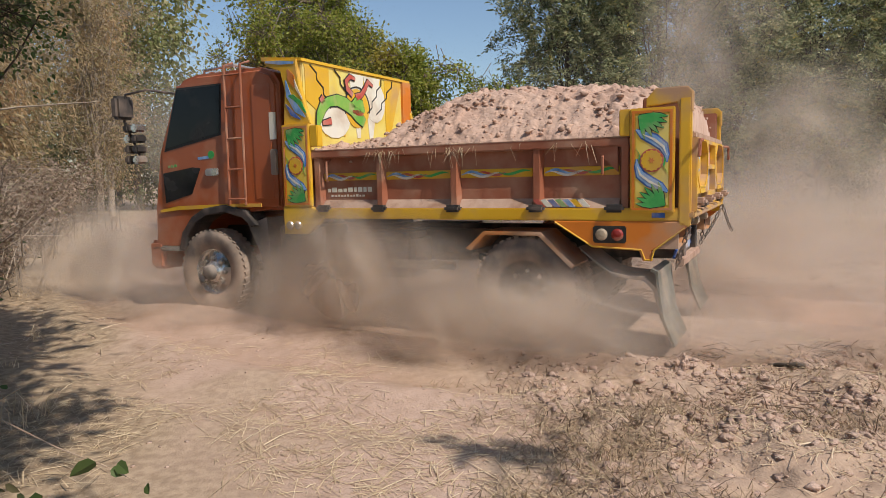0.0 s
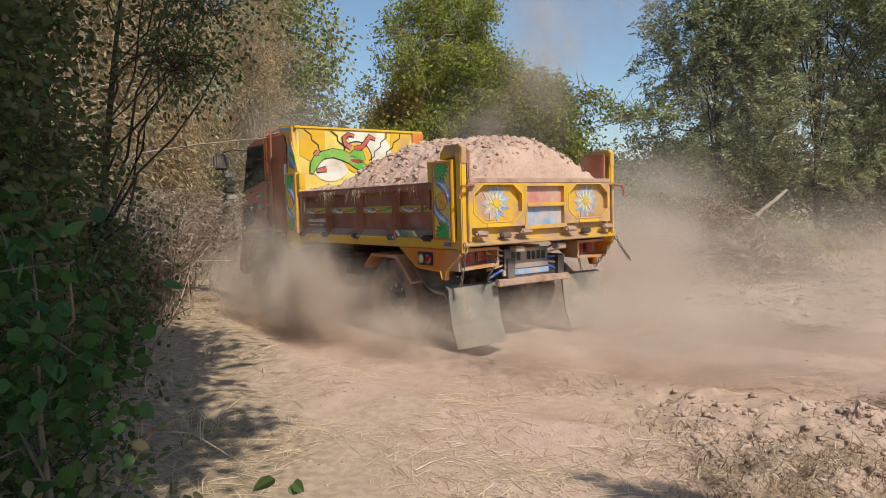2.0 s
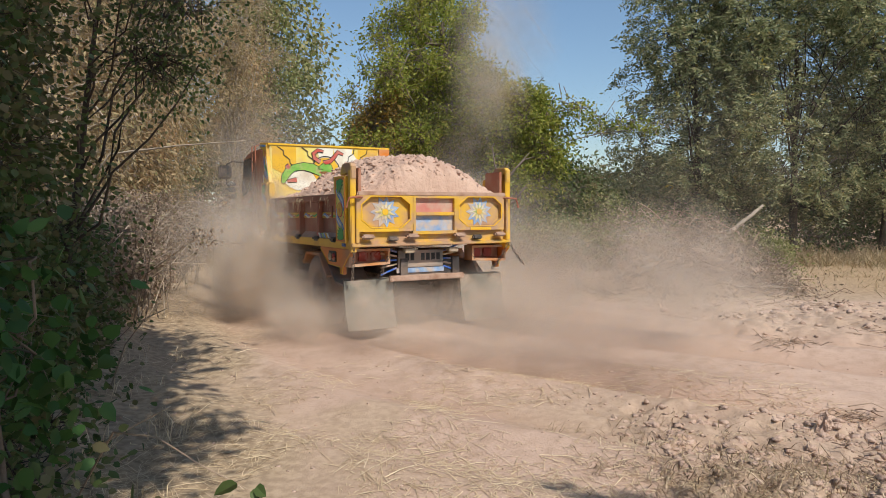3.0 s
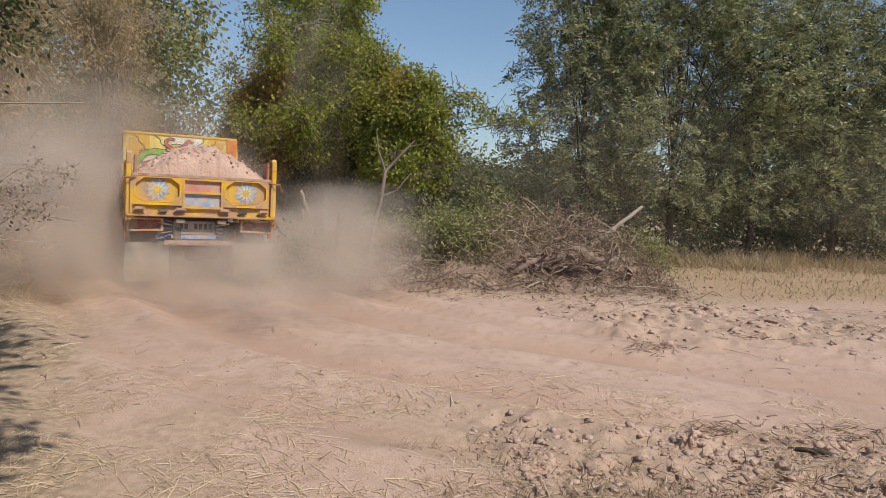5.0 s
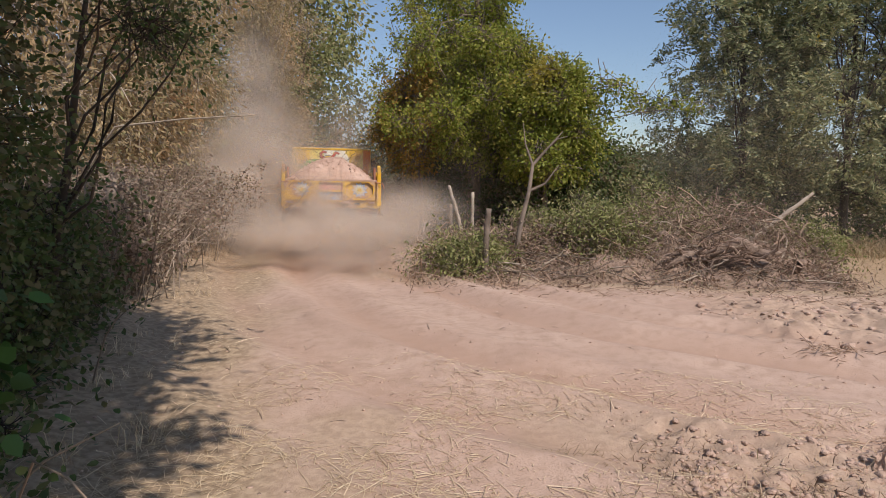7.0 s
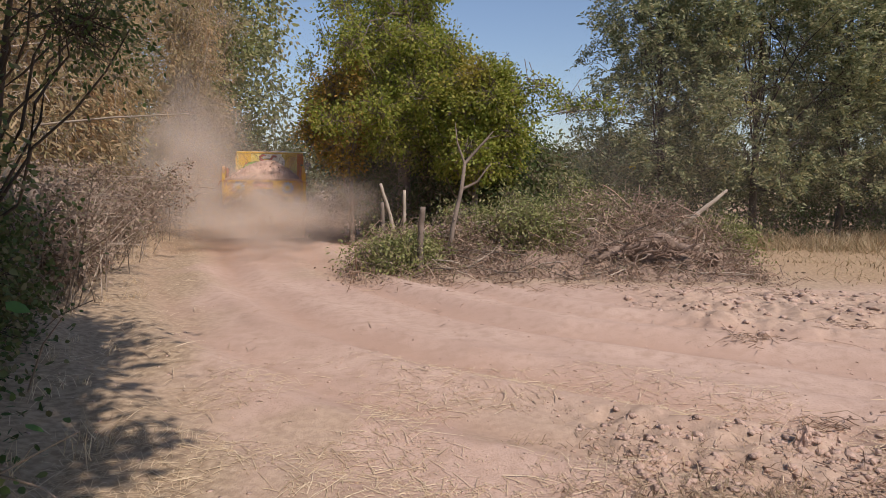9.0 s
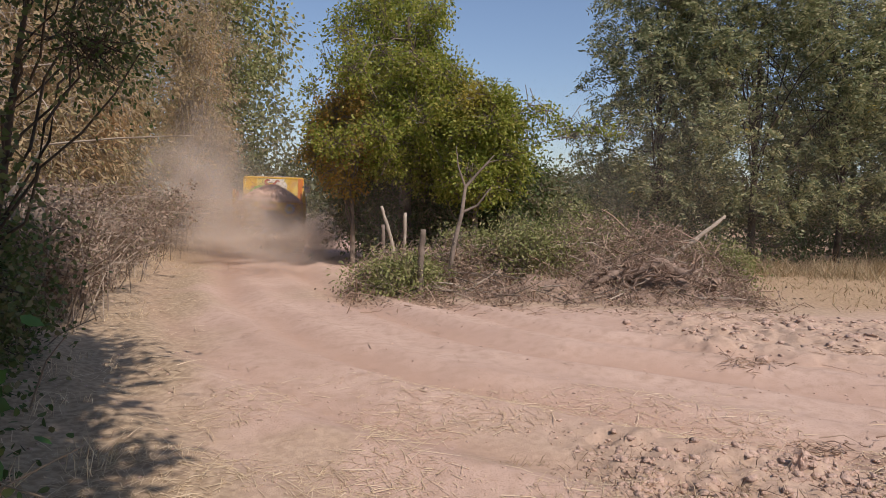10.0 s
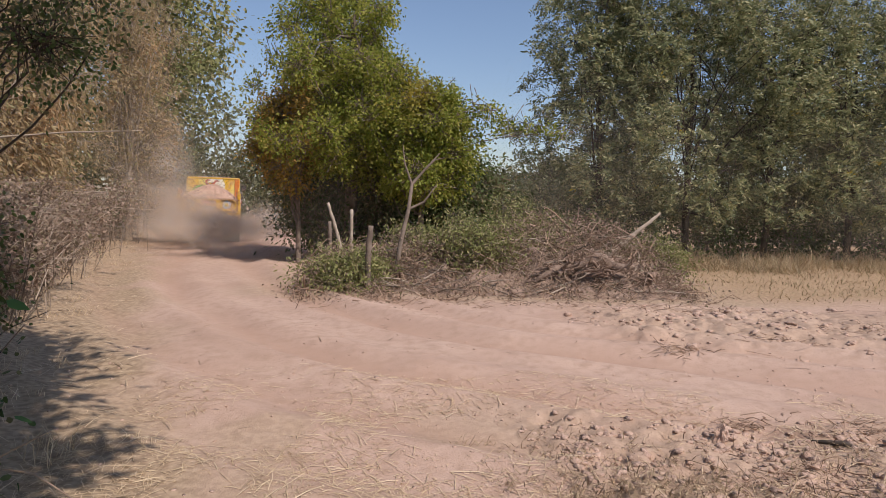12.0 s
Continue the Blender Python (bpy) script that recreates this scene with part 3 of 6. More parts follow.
FEATHER = ("feather", 0.4, 5, 0.16, 0.058, 0.15)
for cx, cy, h, r, tr in ((5.6, 24.3, 10.4, 2.5, 0.12), (8.6, 23.8, 10.6, 2.9, 0.12), (11.8, 24.6, 10.4, 2.9, 0.11), (15.2, 25.4, 10.4, 3.0, 0.12), (18.8, 26.2, 10.2, 3.2, 0.12), (23.0, 27.2, 10.2, 3.4, 0.12)):
    tree("feather_leaf_tree", "tall tree with feathery dark green compound leaves at the field's edge", lobes_round(cx, cy, 0.5, h, r, 58, 1.0, (0.45, 0.75)),
         (cx, cy, 0), tr, FEATHER, M_LEAF_FEATHER, 740, 6, bark=M_VINE, limbs=34, trunk_h=h * 0.8, spread=0.15, group="trees at the field's edge")

BROAD = ("broad", 0.11, 0.062, 0.35)
tree("green_tree", "dense broad-leaved tree with green and yellowing leaves", lobes_round(-2.9, 20.5, 2.3, 6.4, 2.6, 44, 0.62) + lobes_round(-1.7, 19.9, 2.0, 5.6, 1.7, 30, 0.5) + [(-5.4, 21.4, 4.4, 0.45, 0.4, 0.35), (-5.7, 21.6, 5.3, 0.4, 0.4, 0.3), (-5.2, 21.5, 6.2, 0.4, 0.4, 0.3)] + lobes_round(-3.0, 21.2, 4.6, 8.4, 2.1, 26, 0.6),
     (-2.6, 20.8, 0), 0.2, BROAD, M_LEAF_GREEN, 2300, 30, limbs=60, trunk_h=7.2, spread=0.15, group="trees behind the brush pile")
arches = [(0.2 + 0.26 * k * j, 18.7 + 0.2 * (j - 2), 4.0 + 0.3 * k * (1.25 - 0.2 * k) - 0.25 * j, 0.22, 0.22, 0.14) for j in range(4) for k in range(1, 5)]
tree("green_tree", "leafy shrub tree with bright green arching shoots", lobes_round(-0.35, 18.8, 1.6, 4.8, 1.25, 32, 0.5) + arches,
     (-0.4, 18.9, 0), 0.09, BROAD, M_LEAF_GREEN, 820, 28, limbs=50, trunk_h=3.6, spread=0.13, group="trees behind the brush pile")
tree("green_tree", "green tree overhanging the track", lobes_round(-4.7, 23.2, 2.3, 5.0, 1.6, 24, 0.6),
     (-4.1, 23.4, 0), 0.14, BROAD, M_LEAF_GREEN, 1000, 28, limbs=40, trunk_h=5.6, spread=0.16, group="trees behind the brush pile")

tree("rusty_shrub", "shrub with rusty orange and yellow autumn leaves", lobes_round(-4.3, 19.6, 2.0, 5.0, 0.9, 14, 0.45), (-3.9, 19.8, 0), 0.07, BROAD, M_LEAF_RUST, 360, 20, limbs=26, trunk_h=3.6, spread=0.17)
for cx, cy, h in ((0.6, 16.0, 1.5), (1.7, 16.2, 1.9), (-0.6, 15.6, 1.1), (2.6, 16.6, 1.4), (0.5, 14.3, 1.25), (1.1, 14.4, 1.3), (4.9, 15.2, 1.0), (-1.9, 13.1, 0.5), (-1.6, 13.3, 0.5)):
    tree("dusty_shrub", "dusty olive shrub growing in the brush pile", lobes_round(cx, cy, 0.2, h, 0.6, 10, 0.38), (cx, cy, 0), 0.03, ("broad", 0.1, 0.035, 0.2), M_LEAF_DUSTY, 170, 16, limbs=24, trunk_h=h * 0.8, spread=0.16, twig=0.4, group="shrubs in the brush pile", category="shrub")

# dry tall trees on the far side of the hedge
DRY = ("broad", 0.17, 0.04, 0.7)
for cx, cy, h, r in ((-13.5, 23, 12, 2.3), (-10.8, 17.5, 9.5, 1.9), (-16.5, 28, 14, 2.8), (-13.6, 32, 14, 1.9), (-9.3, 12.2, 7.4, 1.8), (-13.0, 19.5, 11, 2.3), (-17.5, 24, 12, 2.6), (-9.7, 15.2, 8.4, 1.5), (-11.9, 27, 10, 1.2)):
    tree("dry_tree", "tall tree with hanging dry straw-brown leaves", lobes_round(cx, cy, 1.0, h, r, 22, 0.95),
         (cx, cy, 0), 0.13, DRY, M_LEAF_DRY, 560, 28, limbs=46, trunk_h=h * 0.85, spread=0.26, bark=M_BARK_PALE, group="dry trees along the track")

# woods in the distance
FAR = ("broad", 0.32, 0.2, 0.3)
for cx, cy, h, r in ((-15.6, 41, 18, 2.6), (-19, 46, 17, 5), (-5.5, 52, 6, 4), (3.5, 58, 4.6, 4), (12, 60, 6, 6), (24, 44, 10, 6), (33, 40, 10, 6), (-24, 42, 12, 5), (42, 52, 10, 8), (-34, 30, 10, 6)):
    tree("distant_tree", "hazy green tree in the distance", lobes_round(cx, cy, 0.8, h, r, 22, 1.7), (cx, cy, 0), 0.2, FAR, M_LEAF_FAR if cx > -12 else M_LEAF_DUSTY, 780, 12, limbs=16, twigs=False, spread=0.5, group="distant trees")

# low woods that close the view behind the field and the trees
for x0, x1, y0, y1, top in ((-7, 6, 34, 36, 3.0), (5, 20, 31, 34, 3.0), (18, 36, 33, 34, 3.0), (34, 60, 36, 40, 3.0), (-40, -15, 40, 44, 4.0), (-20, -10.5, 38, 41, 6.5), (-17, -9, 44, 46, 5.0)):
    tree("distant_thicket", "low dark thicket behind the field", [(x0 + (x1 - x0) * rng.random(), y0 + (y1 - y0) * rng.random(), rng.uniform(0.5, top), 1.4, 0.9, 0.9) for _ in range(34)],
         ((x0 + x1) / 2, (y0 + y1) / 2, 0), 0.08, ("broad", 0.3, 0.17, 0.3), M_LEAF_FAR, 620, 9, limbs=20, trunk_h=2.5, twigs=False, group="distant thickets", category="thicket")

# undergrowth below the trees at the field's edge
for cx, cy, w in ((6.5, 25.0, 2.2), (10, 25.2, 2.4), (13.5, 25.8, 2.4), (17, 26.5, 2.6), (22, 27.6, 3), (-2.2, 22.5, 1.8), (0.6, 20.2, 1.6), (-1.8, 21.0, 1.7), (-3.4, 21.6, 1.0), (0.7, 20.0, 1.0), (-3.8, 23.4, 1.2)):
    tree("undergrowth_bush", "dark tangled undergrowth below the trees", [(cx + rng.normal() * w * 0.5, cy + rng.normal() * 0.5, rng.uniform(0.3, 2.4), 0.9, 0.7, 0.8) for _ in range(15)],
         (cx, cy, 0), 0.05, ("broad", 0.16, 0.07, 0.3), M_LEAF_DARK, 300, 15, limbs=20, trunk_h=1.2, twig=0.4, group="undergrowth", category="bush")


# ---- the hedge beside the track ----
def hedge_x(y):
    return float(np.interp(y, [0, 2.5, 5, 9, 14, 25, 40], [-1.3, -2.0, -3.2, -4.9, -7.0, -11.2, -15.2]))


def near_hedge():
    lobes = []
    for y in np.arange(1.6, 6.7, 0.42):
        for z in np.arange(0.3, 4.6, 0.55):
            if z > 1.9 and y > 5.3:
                continue
            lean = -0.1 if z > 2.0 else 0.0
            lobes.append((hedge_x(y) - 1.2 + lean + rng.normal() * 0.14, y + rng.normal() * 0.15, z, 0.55, 0.5, 0.45))
    for y in np.arange(1.7, 7.5, 0.42):
        lobes.append((hedge_x(y) + float(np.interp(y, [2, 3.0, 4.6, 6.2], [-0.1, -0.45, -0.75, -1.1])) + rng.normal() * 0.1, y, 0.15 + 0.2 * rng.random(), 0.32, 0.32, 0.22))
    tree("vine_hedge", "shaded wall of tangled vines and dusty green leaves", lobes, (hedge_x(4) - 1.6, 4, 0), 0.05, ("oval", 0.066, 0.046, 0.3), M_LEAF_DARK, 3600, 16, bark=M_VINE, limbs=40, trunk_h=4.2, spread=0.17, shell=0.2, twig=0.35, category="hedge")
    lobes = [(-2.13, 2.00, 1.3, 0.2, 0.2, 0.18), (-2.01, 2.17, 1.12, 0.2, 0.2, 0.18), (-2.23, 1.95, 0.95, 0.2, 0.2, 0.2), (-2.35, 2.17, 1.4, 0.2, 0.2, 0.2), (-2.08, 2.33, 0.9, 0.2, 0.2, 0.18), (-2.43, 2.35, 1.15, 0.25, 0.25, 0.2), (-2.18, 2.15, 0.6, 0.2, 0.2, 0.2)]
    tree("climbing_vine", "fresh green heart-leaved vine climbing over the hedge", lobes, (-2.1, 2.2, 0), 0.015, ("oval", 0.085, 0.07, 0.5), M_LEAF_VIVID, 90, 6, limbs=10, trunk_h=1.4, spread=0.12, twig=0.12, category="vine")
    # boughs that hang out over the track
    lobes = [(-3.3, 5.6, 2.9, 0.45, 0.4, 0.3), (-2.9, 5.4, 3.3, 0.4, 0.4, 0.25), (-3.6, 6.4, 3.5, 0.4, 0.4, 0.3), (-3.9, 6.8, 3.0, 0.4, 0.4, 0.3), (-3.1, 4.8, 3.5, 0.5, 0.4, 0.3), (-3.8, 6.0, 3.9, 0.5, 0.5, 0.3)]
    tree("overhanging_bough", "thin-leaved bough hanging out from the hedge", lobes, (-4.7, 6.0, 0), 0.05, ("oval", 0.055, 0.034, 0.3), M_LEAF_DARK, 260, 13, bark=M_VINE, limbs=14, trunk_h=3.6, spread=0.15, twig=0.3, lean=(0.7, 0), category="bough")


near_hedge()


def dry_bush(cx, cy, h, w, label):
    th = thing("dry_bush", label, "bush", "bushes along the track")
    n = 520
    p = np.stack([rng.normal(cx, w * 0.35, n), rng.normal(cy, w * 0.35, n), np.zeros(n)], 1)
    d = unit(np.stack([rng.normal(0, 0.34, n), rng.normal(0, 0.34, n), np.ones(n)], 1))
    L = (h * rng.uniform(0.35, 1.0, n))[:, None]
    bend = rng.normal(size=(n, 3)) * np.array([0.3, 0.3, 0.05]) * L
    line = np.stack([p, p + d * L * 0.5, p + d * L * 0.85 + bend * 0.5, p + d * L + bend - np.array([0, 0, 0.15]) * L], 1)
    v, f = tubes(line, np.broadcast_to(np.array([0.011, 0.008, 0.005, 0.003]), (n, 4)), 3)
    soup("stem_tangle", v, f, M_TWIG_GREY, th, kind="stuff")
    j, u = rng.integers(0, n, 420), rng.uniform(0.4, 2.99, 420)
    i, g = u.astype(int), (u % 1)[:, None]
    c = np.repeat(line[j, i] * (1 - g) + line[j, i + 1] * g, 38, 0)
    v, f = leaf_quads(c + rng.normal(size=c.shape) * 0.09, 0.066, 0.038, None, 0.4)
    soup("foliage", v, f, M_BUSH_DRY, th, kind="stuff")


for y, h, w in ((8.2, 2.0, 1.1), (9.6, 2.3, 1.3), (11.2, 2.2, 1.3), (13.2, 2.4, 1.5), (15.6, 2.2, 1.5), (18.5, 2.4, 1.8), (22, 2.6, 2.0), (26, 2.6, 2.2)):
    dry_bush(hedge_x(y) - 0.7 - 0.75 * w, y, h, w, "dusty grey-brown bush of dry stems and shrivelled leaves")


# ---- brush pile, posts, log ----
def brush_pile():
    th = thing("brush_pile", "heap of cut branches, dead brushwood and wilted leaves", "brush pile")
    n = 5600
    x = rng.uniform(-2.6, 5.2, n)
    top = np.interp(x, [-2.6, -1.5, 0.2, 2.0, 3.6, 4.6, 5.2], [0.6, 0.9, 1.05, 1.55, 1.5, 1.0, 0.3])
    y = 14.4 + rng.normal(0, 0.8, n) + 0.1 * x - 1.6 * (rng.random(n) < 0.3) * rng.random(n)
    prof = np.exp(-((y - 14.6 - 0.1 * x) / 1.1) ** 2)
    z = top * prof * rng.random(n) ** 0.6 + 0.02
    a = rng.uniform(0, 6.28, n)
    d = unit(np.stack([np.cos(a), 0.7 * np.sin(a), rng.normal(0.1, 0.75, n)], 1))
    L = (0.15 + 0.75 * rng.random(n) ** 3)[:, None]
    p = np.stack([x, y, z], 1)
    s = rng.normal(size=(n, 3)) * 0.12 * L
    line = np.stack([p - d * L / 2, p - d * L * 0.15 + s, p + d * L * 0.2 + s * 0.6, p + d * L / 2], 1)
    line[..., 2] = np.maximum(line[..., 2], 0.01)
    r = (0.003 + 0.017 * rng.random(n) ** 5)[:, None] * np.array([1, 0.9, 0.75, 0.4])
    v, f = tubes(line, r, 3)
    soup("brushwood", v, f, M_TWIG, th, kind="stuff")
    n2 = 900
    p = np.stack([rng.normal(2.9, 0.9, n2), rng.normal(13.5, 0.3, n2), np.zeros(n2)], 1)
    p[:, 2] = 0.05 + 0.85 * rng.random(n2) ** 1.4 * np.exp(-((p[:, 0] - 2.9) / 1.3) ** 2)
    q = unit(rng.normal(size=(n2, 3)) * np.array([1, 0.5, 0.7])) * (0.08 + 0.34 * rng.random(n2) ** 2)[:, None]
    tangle = np.stack([p - q / 2, p + rng.normal(size=(n2, 3)) * 0.05, p + q / 2], 1)
    tangle[..., 2] = np.maximum(tangle[..., 2], 0.02)
    v, f = tubes(tangle, (0.004 + 0.012 * rng.random(n2) ** 4)[:, None] * np.array([1, 0.8, 0.35]), 4)
    soup("root_tangle", v, f, M_ROOTLET, th, "tangle of dry brown roots and twigs", kind="stuff")
    for _ in range(60):
        bx = rng.uniform(-2.0, 4.6)
        bt = float(np.interp(bx, [-2.6, -1.5, 0.2, 2.0, 3.6, 4.6, 5.2], [0.5, 0.8, 0.9, 1.25, 1.15, 0.8, 0.3]))
        by = 14.5 + 0.1 * bx - rng.uniform(0.0, 2.0)
        bz = max(0.06, bt * math.exp(-((by - 14.6 - 0.1 * bx) / 1.1) ** 2))
        ba, bl = rng.uniform(-1.3, 1.3) + (math.pi if rng.random() < 0.5 else 0), rng.uniform(0.35, 0.85)
        dz = rng.uniform(-0.3, 0.7)
        pts = [(bx - bl * math.cos(ba), by - 0.5 * bl * math.sin(ba), max(0.03, bz - dz * bl)), (bx, by, bz + 0.08), (bx + 0.6 * bl * math.cos(ba + 0.25), by + 0.3 * bl * math.sin(ba), bz + 0.5 * dz * bl + 0.05), (bx + bl * math.cos(ba + 0.4), by + 0.5 * bl * math.sin(ba), bz + dz * bl)]
        tip = rng.uniform(0.008, 0.02)
        v, f = tubes(np.array(pts)[None], np.array([[tip, tip * 0.9, tip * 0.65, tip * 0.25]]), 6)
        soup("branch", v, f, M_BARK_PALE if rng.random() < 0.6 else M_BARK, th, smooth=True)
    soil = np.stack(np.meshgrid(np.linspace(-2.9, 5.4, 84), np.linspace(12.0, 16.6, 36)), -1)
    h = np.interp(soil[..., 0], [-2.9, -1.5, 0.2, 2.0, 3.6, 4.6, 5.4], [0.0, 0.3, 0.4, 0.75, 0.8, 0.5, 0.0]) * np.exp(-((soil[..., 1] - 14.2 - 0.1 * soil[..., 0]) / 1.15) ** 2)
    h = h * (0.7 + 0.6 * value_noise(soil[..., 0] + 20, soil[..., 1], 0.5, 71)) + 0.3 * (value_noise(soil[..., 0] + 20, soil[..., 1], 0.22, 72) - 0.55) * np.minimum(1, 2.5 * h)
    h = h * smooth_step(12.1, 13.6, soil[..., 1])
    h = h + ground_z(soil[..., 0], soil[..., 1]) - 0.05
    i = np.arange(35 * 84).reshape(35, 84)[:, :-1].ravel()
    soup("earth_core", np.concatenate([soil, h[..., None]], -1).reshape(-1, 3), np.stack([i, i + 1, i + 85, i + 84], 1), M_HEAP, th, "brown earth and rotted leaves inside the heap")
    k = 17000
    j = rng.integers(0, n, k)
    c = line[j, 3] + rng.normal(size=(k, 3)) * 0.1
    c[:, 2] = np.maximum(c[:, 2], 0.02)
    v, f = leaf_quads(c, 0.08, 0.036, None, 0.3)
    soup("wilted_leaves", v, f, M_BUSH_DRY, th, kind="stuff")
    k = 4800
    c = np.stack([rng.normal(0.7, 0.55, k), rng.normal(14.5, 0.4, k), rng.uniform(0.15, 1.2, k)], 1)
    c2 = np.stack([rng.normal(5.0, 0.35, k // 3), rng.normal(15.4, 0.3, k // 3), rng.uniform(0.05, 0.9, k // 3)], 1)
    c3 = np.stack([rng.normal(-1.8, 0.3, k // 3), rng.normal(13.1, 0.3, k // 3), rng.uniform(0.05, 0.6, k // 3)], 1)
    v, f = leaf_quads(np.concatenate([c, c2, c3]), 0.09, 0.04, None, 0.2)
    soup("green_leaves", v, f, M_LEAF_DUSTY, th, kind="stuff")


brush_pile()


def crooked(name, label, category, pts, radii, material, sides=9):
    """A length of wood through the given places, lumpy and with closed ends."""
    pts, radii = np.array(pts, float), np.array(radii, float)
    t = np.linspace(0, len(pts) - 1, 5 * len(pts))
    line = np.stack([np.interp(t, range(len(pts)), pts[:, k]) for k in range(3)], 1)
    r = np.interp(t, range(len(pts)), radii) * rng.uniform(0.88, 1.12, len(t))
    line[1:-1] += rng.normal(size=(len(t) - 2, 3)) * r.mean() * 0.12
    line = np.concatenate([line[:1], line, line[-1:]])
    r = np.concatenate([[0.001], r, [0.001]])
    v, f = tubes(line[None], r[None], sides)
    return tagged(soup(name, v, f, material, smooth=False), label, category)


crooked("pale_log", "pale bare branch sticking out of the brush pile", "log", [(3.2, 14.6, 0.35), (3.9, 14.8, 0.9), (4.35, 14.9, 1.25), (4.85, 15.0, 1.66)], (0.06, 0.052, 0.045, 0.03), M_BARK_PALE)
crooked("root_stump", "gnarled grubbed-up root stump lying in the brush pile", "stump", [(1.95, 13.35, 0.3), (2.35, 13.55, 0.5), (2.6, 13.55, 0.42), (2.95, 13.55, 0.62), (3.2, 13.55, 0.72), (3.45, 13.55, 0.58), (3.75, 13.45, 0.52), (3.95, 13.45, 0.66)], (0.04, 0.09, 0.07, 0.09, 0.14, 0.1, 0.07, 0.02), M_ROOT, 11)
for k in range(14):
    a = rng.uniform(0, 6.28)
    rx, rl = rng.uniform(2.1, 3.7), rng.uniform(0.3, 0.65)
    crooked("root", "broken root of the grubbed-up stump", "root", [(rx, 13.50, 0.5), (rx + 0.5 * rl * math.cos(a), 13.35, 0.5 + 0.35 * rl * math.sin(a)), (rx + rl * math.cos(a + 0.5), 13.20, max(0.12, 0.5 + 0.7 * rl * math.sin(a + 0.5)))], (0.04, 0.022, 0.006), M_ROOT, 6)
for k in range(6):
    ex, ez = rng.uniform(1.6, 4.3), rng.uniform(0.12, 0.55)
    crooked("earth_lump", "brown clump of earth and roots in the brush pile", "earth lump", [(ex, 13.4 + 0.5 * ez, ez - 0.1), (ex + 0.05, 13.4 + 0.5 * ez, ez), (ex + rng.uniform(0.1, 0.22), 13.4 + 0.5 * ez, ez + 0.06)], (0.06, rng.uniform(0.09, 0.16), 0.04), M_HEAP, 8)
crooked("fence_post", "weathered wooden fence post at the end of the brush pile", "post", [(-1.28, 12.75, -0.2), (-1.3, 12.75, 0.6), (-1.26, 12.75, 1.28)], (0.06, 0.058, 0.052), M_BARK)
crooked("fence_post", "leaning pale fence post", "post", [(-2.3, 17.0, 0.2), (-2.45, 17.0, 0.95), (-2.7, 17.0, 1.7)], (0.045, 0.045, 0.038), M_BARK_PALE)
crooked("fence_post", "weathered wooden fence post", "post", [(-2.55, 16.8, -0.2), (-2.6, 16.8, 0.6), (-2.62, 16.8, 1.25)], (0.05, 0.05, 0.045), M_BARK)
crooked("fence_post", "short pale fence post", "post", [(-2.05, 16.9, -0.2), (-2.1, 16.9, 0.6), (-2.1, 16.9, 1.55)], (0.045, 0.045, 0.038), M_BARK_PALE)
crooked("fence_post", "dark fence post standing in the hedge", "post", [(-5.75, 8.5, -0.2), (-5.7, 8.47, 0.7), (-5.7, 8.47, 1.6)], (0.08, 0.075, 0.07), M_BARK)


def sapling():
    th = thing("bare_sapling", "bare grey forked sapling beside the brush pile", "sapling")
    def limb(pts, radii):
        pts = np.array(pts, float)[None]
        return tubes(pts, np.array(radii, float)[None], 6)
    sets = [limb([(-0.85, 13.6, 0), (-0.75, 13.6, 0.9), (-0.6, 13.7, 1.6), (-0.55, 13.8, 2.1)], (0.055, 0.05, 0.044, 0.036)),
            limb([(-0.55, 13.8, 2.1), (-0.3, 13.9, 2.4), (0.0, 14.0, 2.75)], (0.034, 0.025, 0.01)),
            limb([(-0.55, 13.8, 2.1), (-0.7, 13.8, 2.5), (-0.75, 13.8, 2.9)], (0.028, 0.018, 0.007)),
            limb([(-0.3, 13.9, 2.4), (-0.1, 13.9, 2.6), (0.1, 13.9, 2.65)], (0.026, 0.018, 0.008)),
            limb([(-0.6, 13.7, 1.6), (-0.3, 13.7, 1.75), (-0.05, 13.7, 2.1)], (0.034, 0.024, 0.01))]
    v, f = joined(*sets)
    soup("stem", v, f, M_BARK, th, smooth=True)


sapling()


def soil_stump():
    th = thing("earth_stump", "upright broken clod with a torn root beside the track", "stump")
    bm = bmesh.new()
    bmesh.ops.create_icosphere(bm, subdivisions=3, radius=1.0)
    for v in bm.verts:
        k = 1 + 0.6 * noise.noise(v.co * 2.6)
        v.co = Vector((v.co.x * (0.05 - 0.018 * v.co.z) * k, v.co.y * 0.045 * k, v.co.z * 0.095 * k + 0.05))
    part("lump", bm, M_CLOD, th, smooth=False)
    th.matrix_basis = pose(1.95, 4.6, float(ground_z(1.95, 4.6)) - 0.02, 0, 8, 20)


soil_stump()


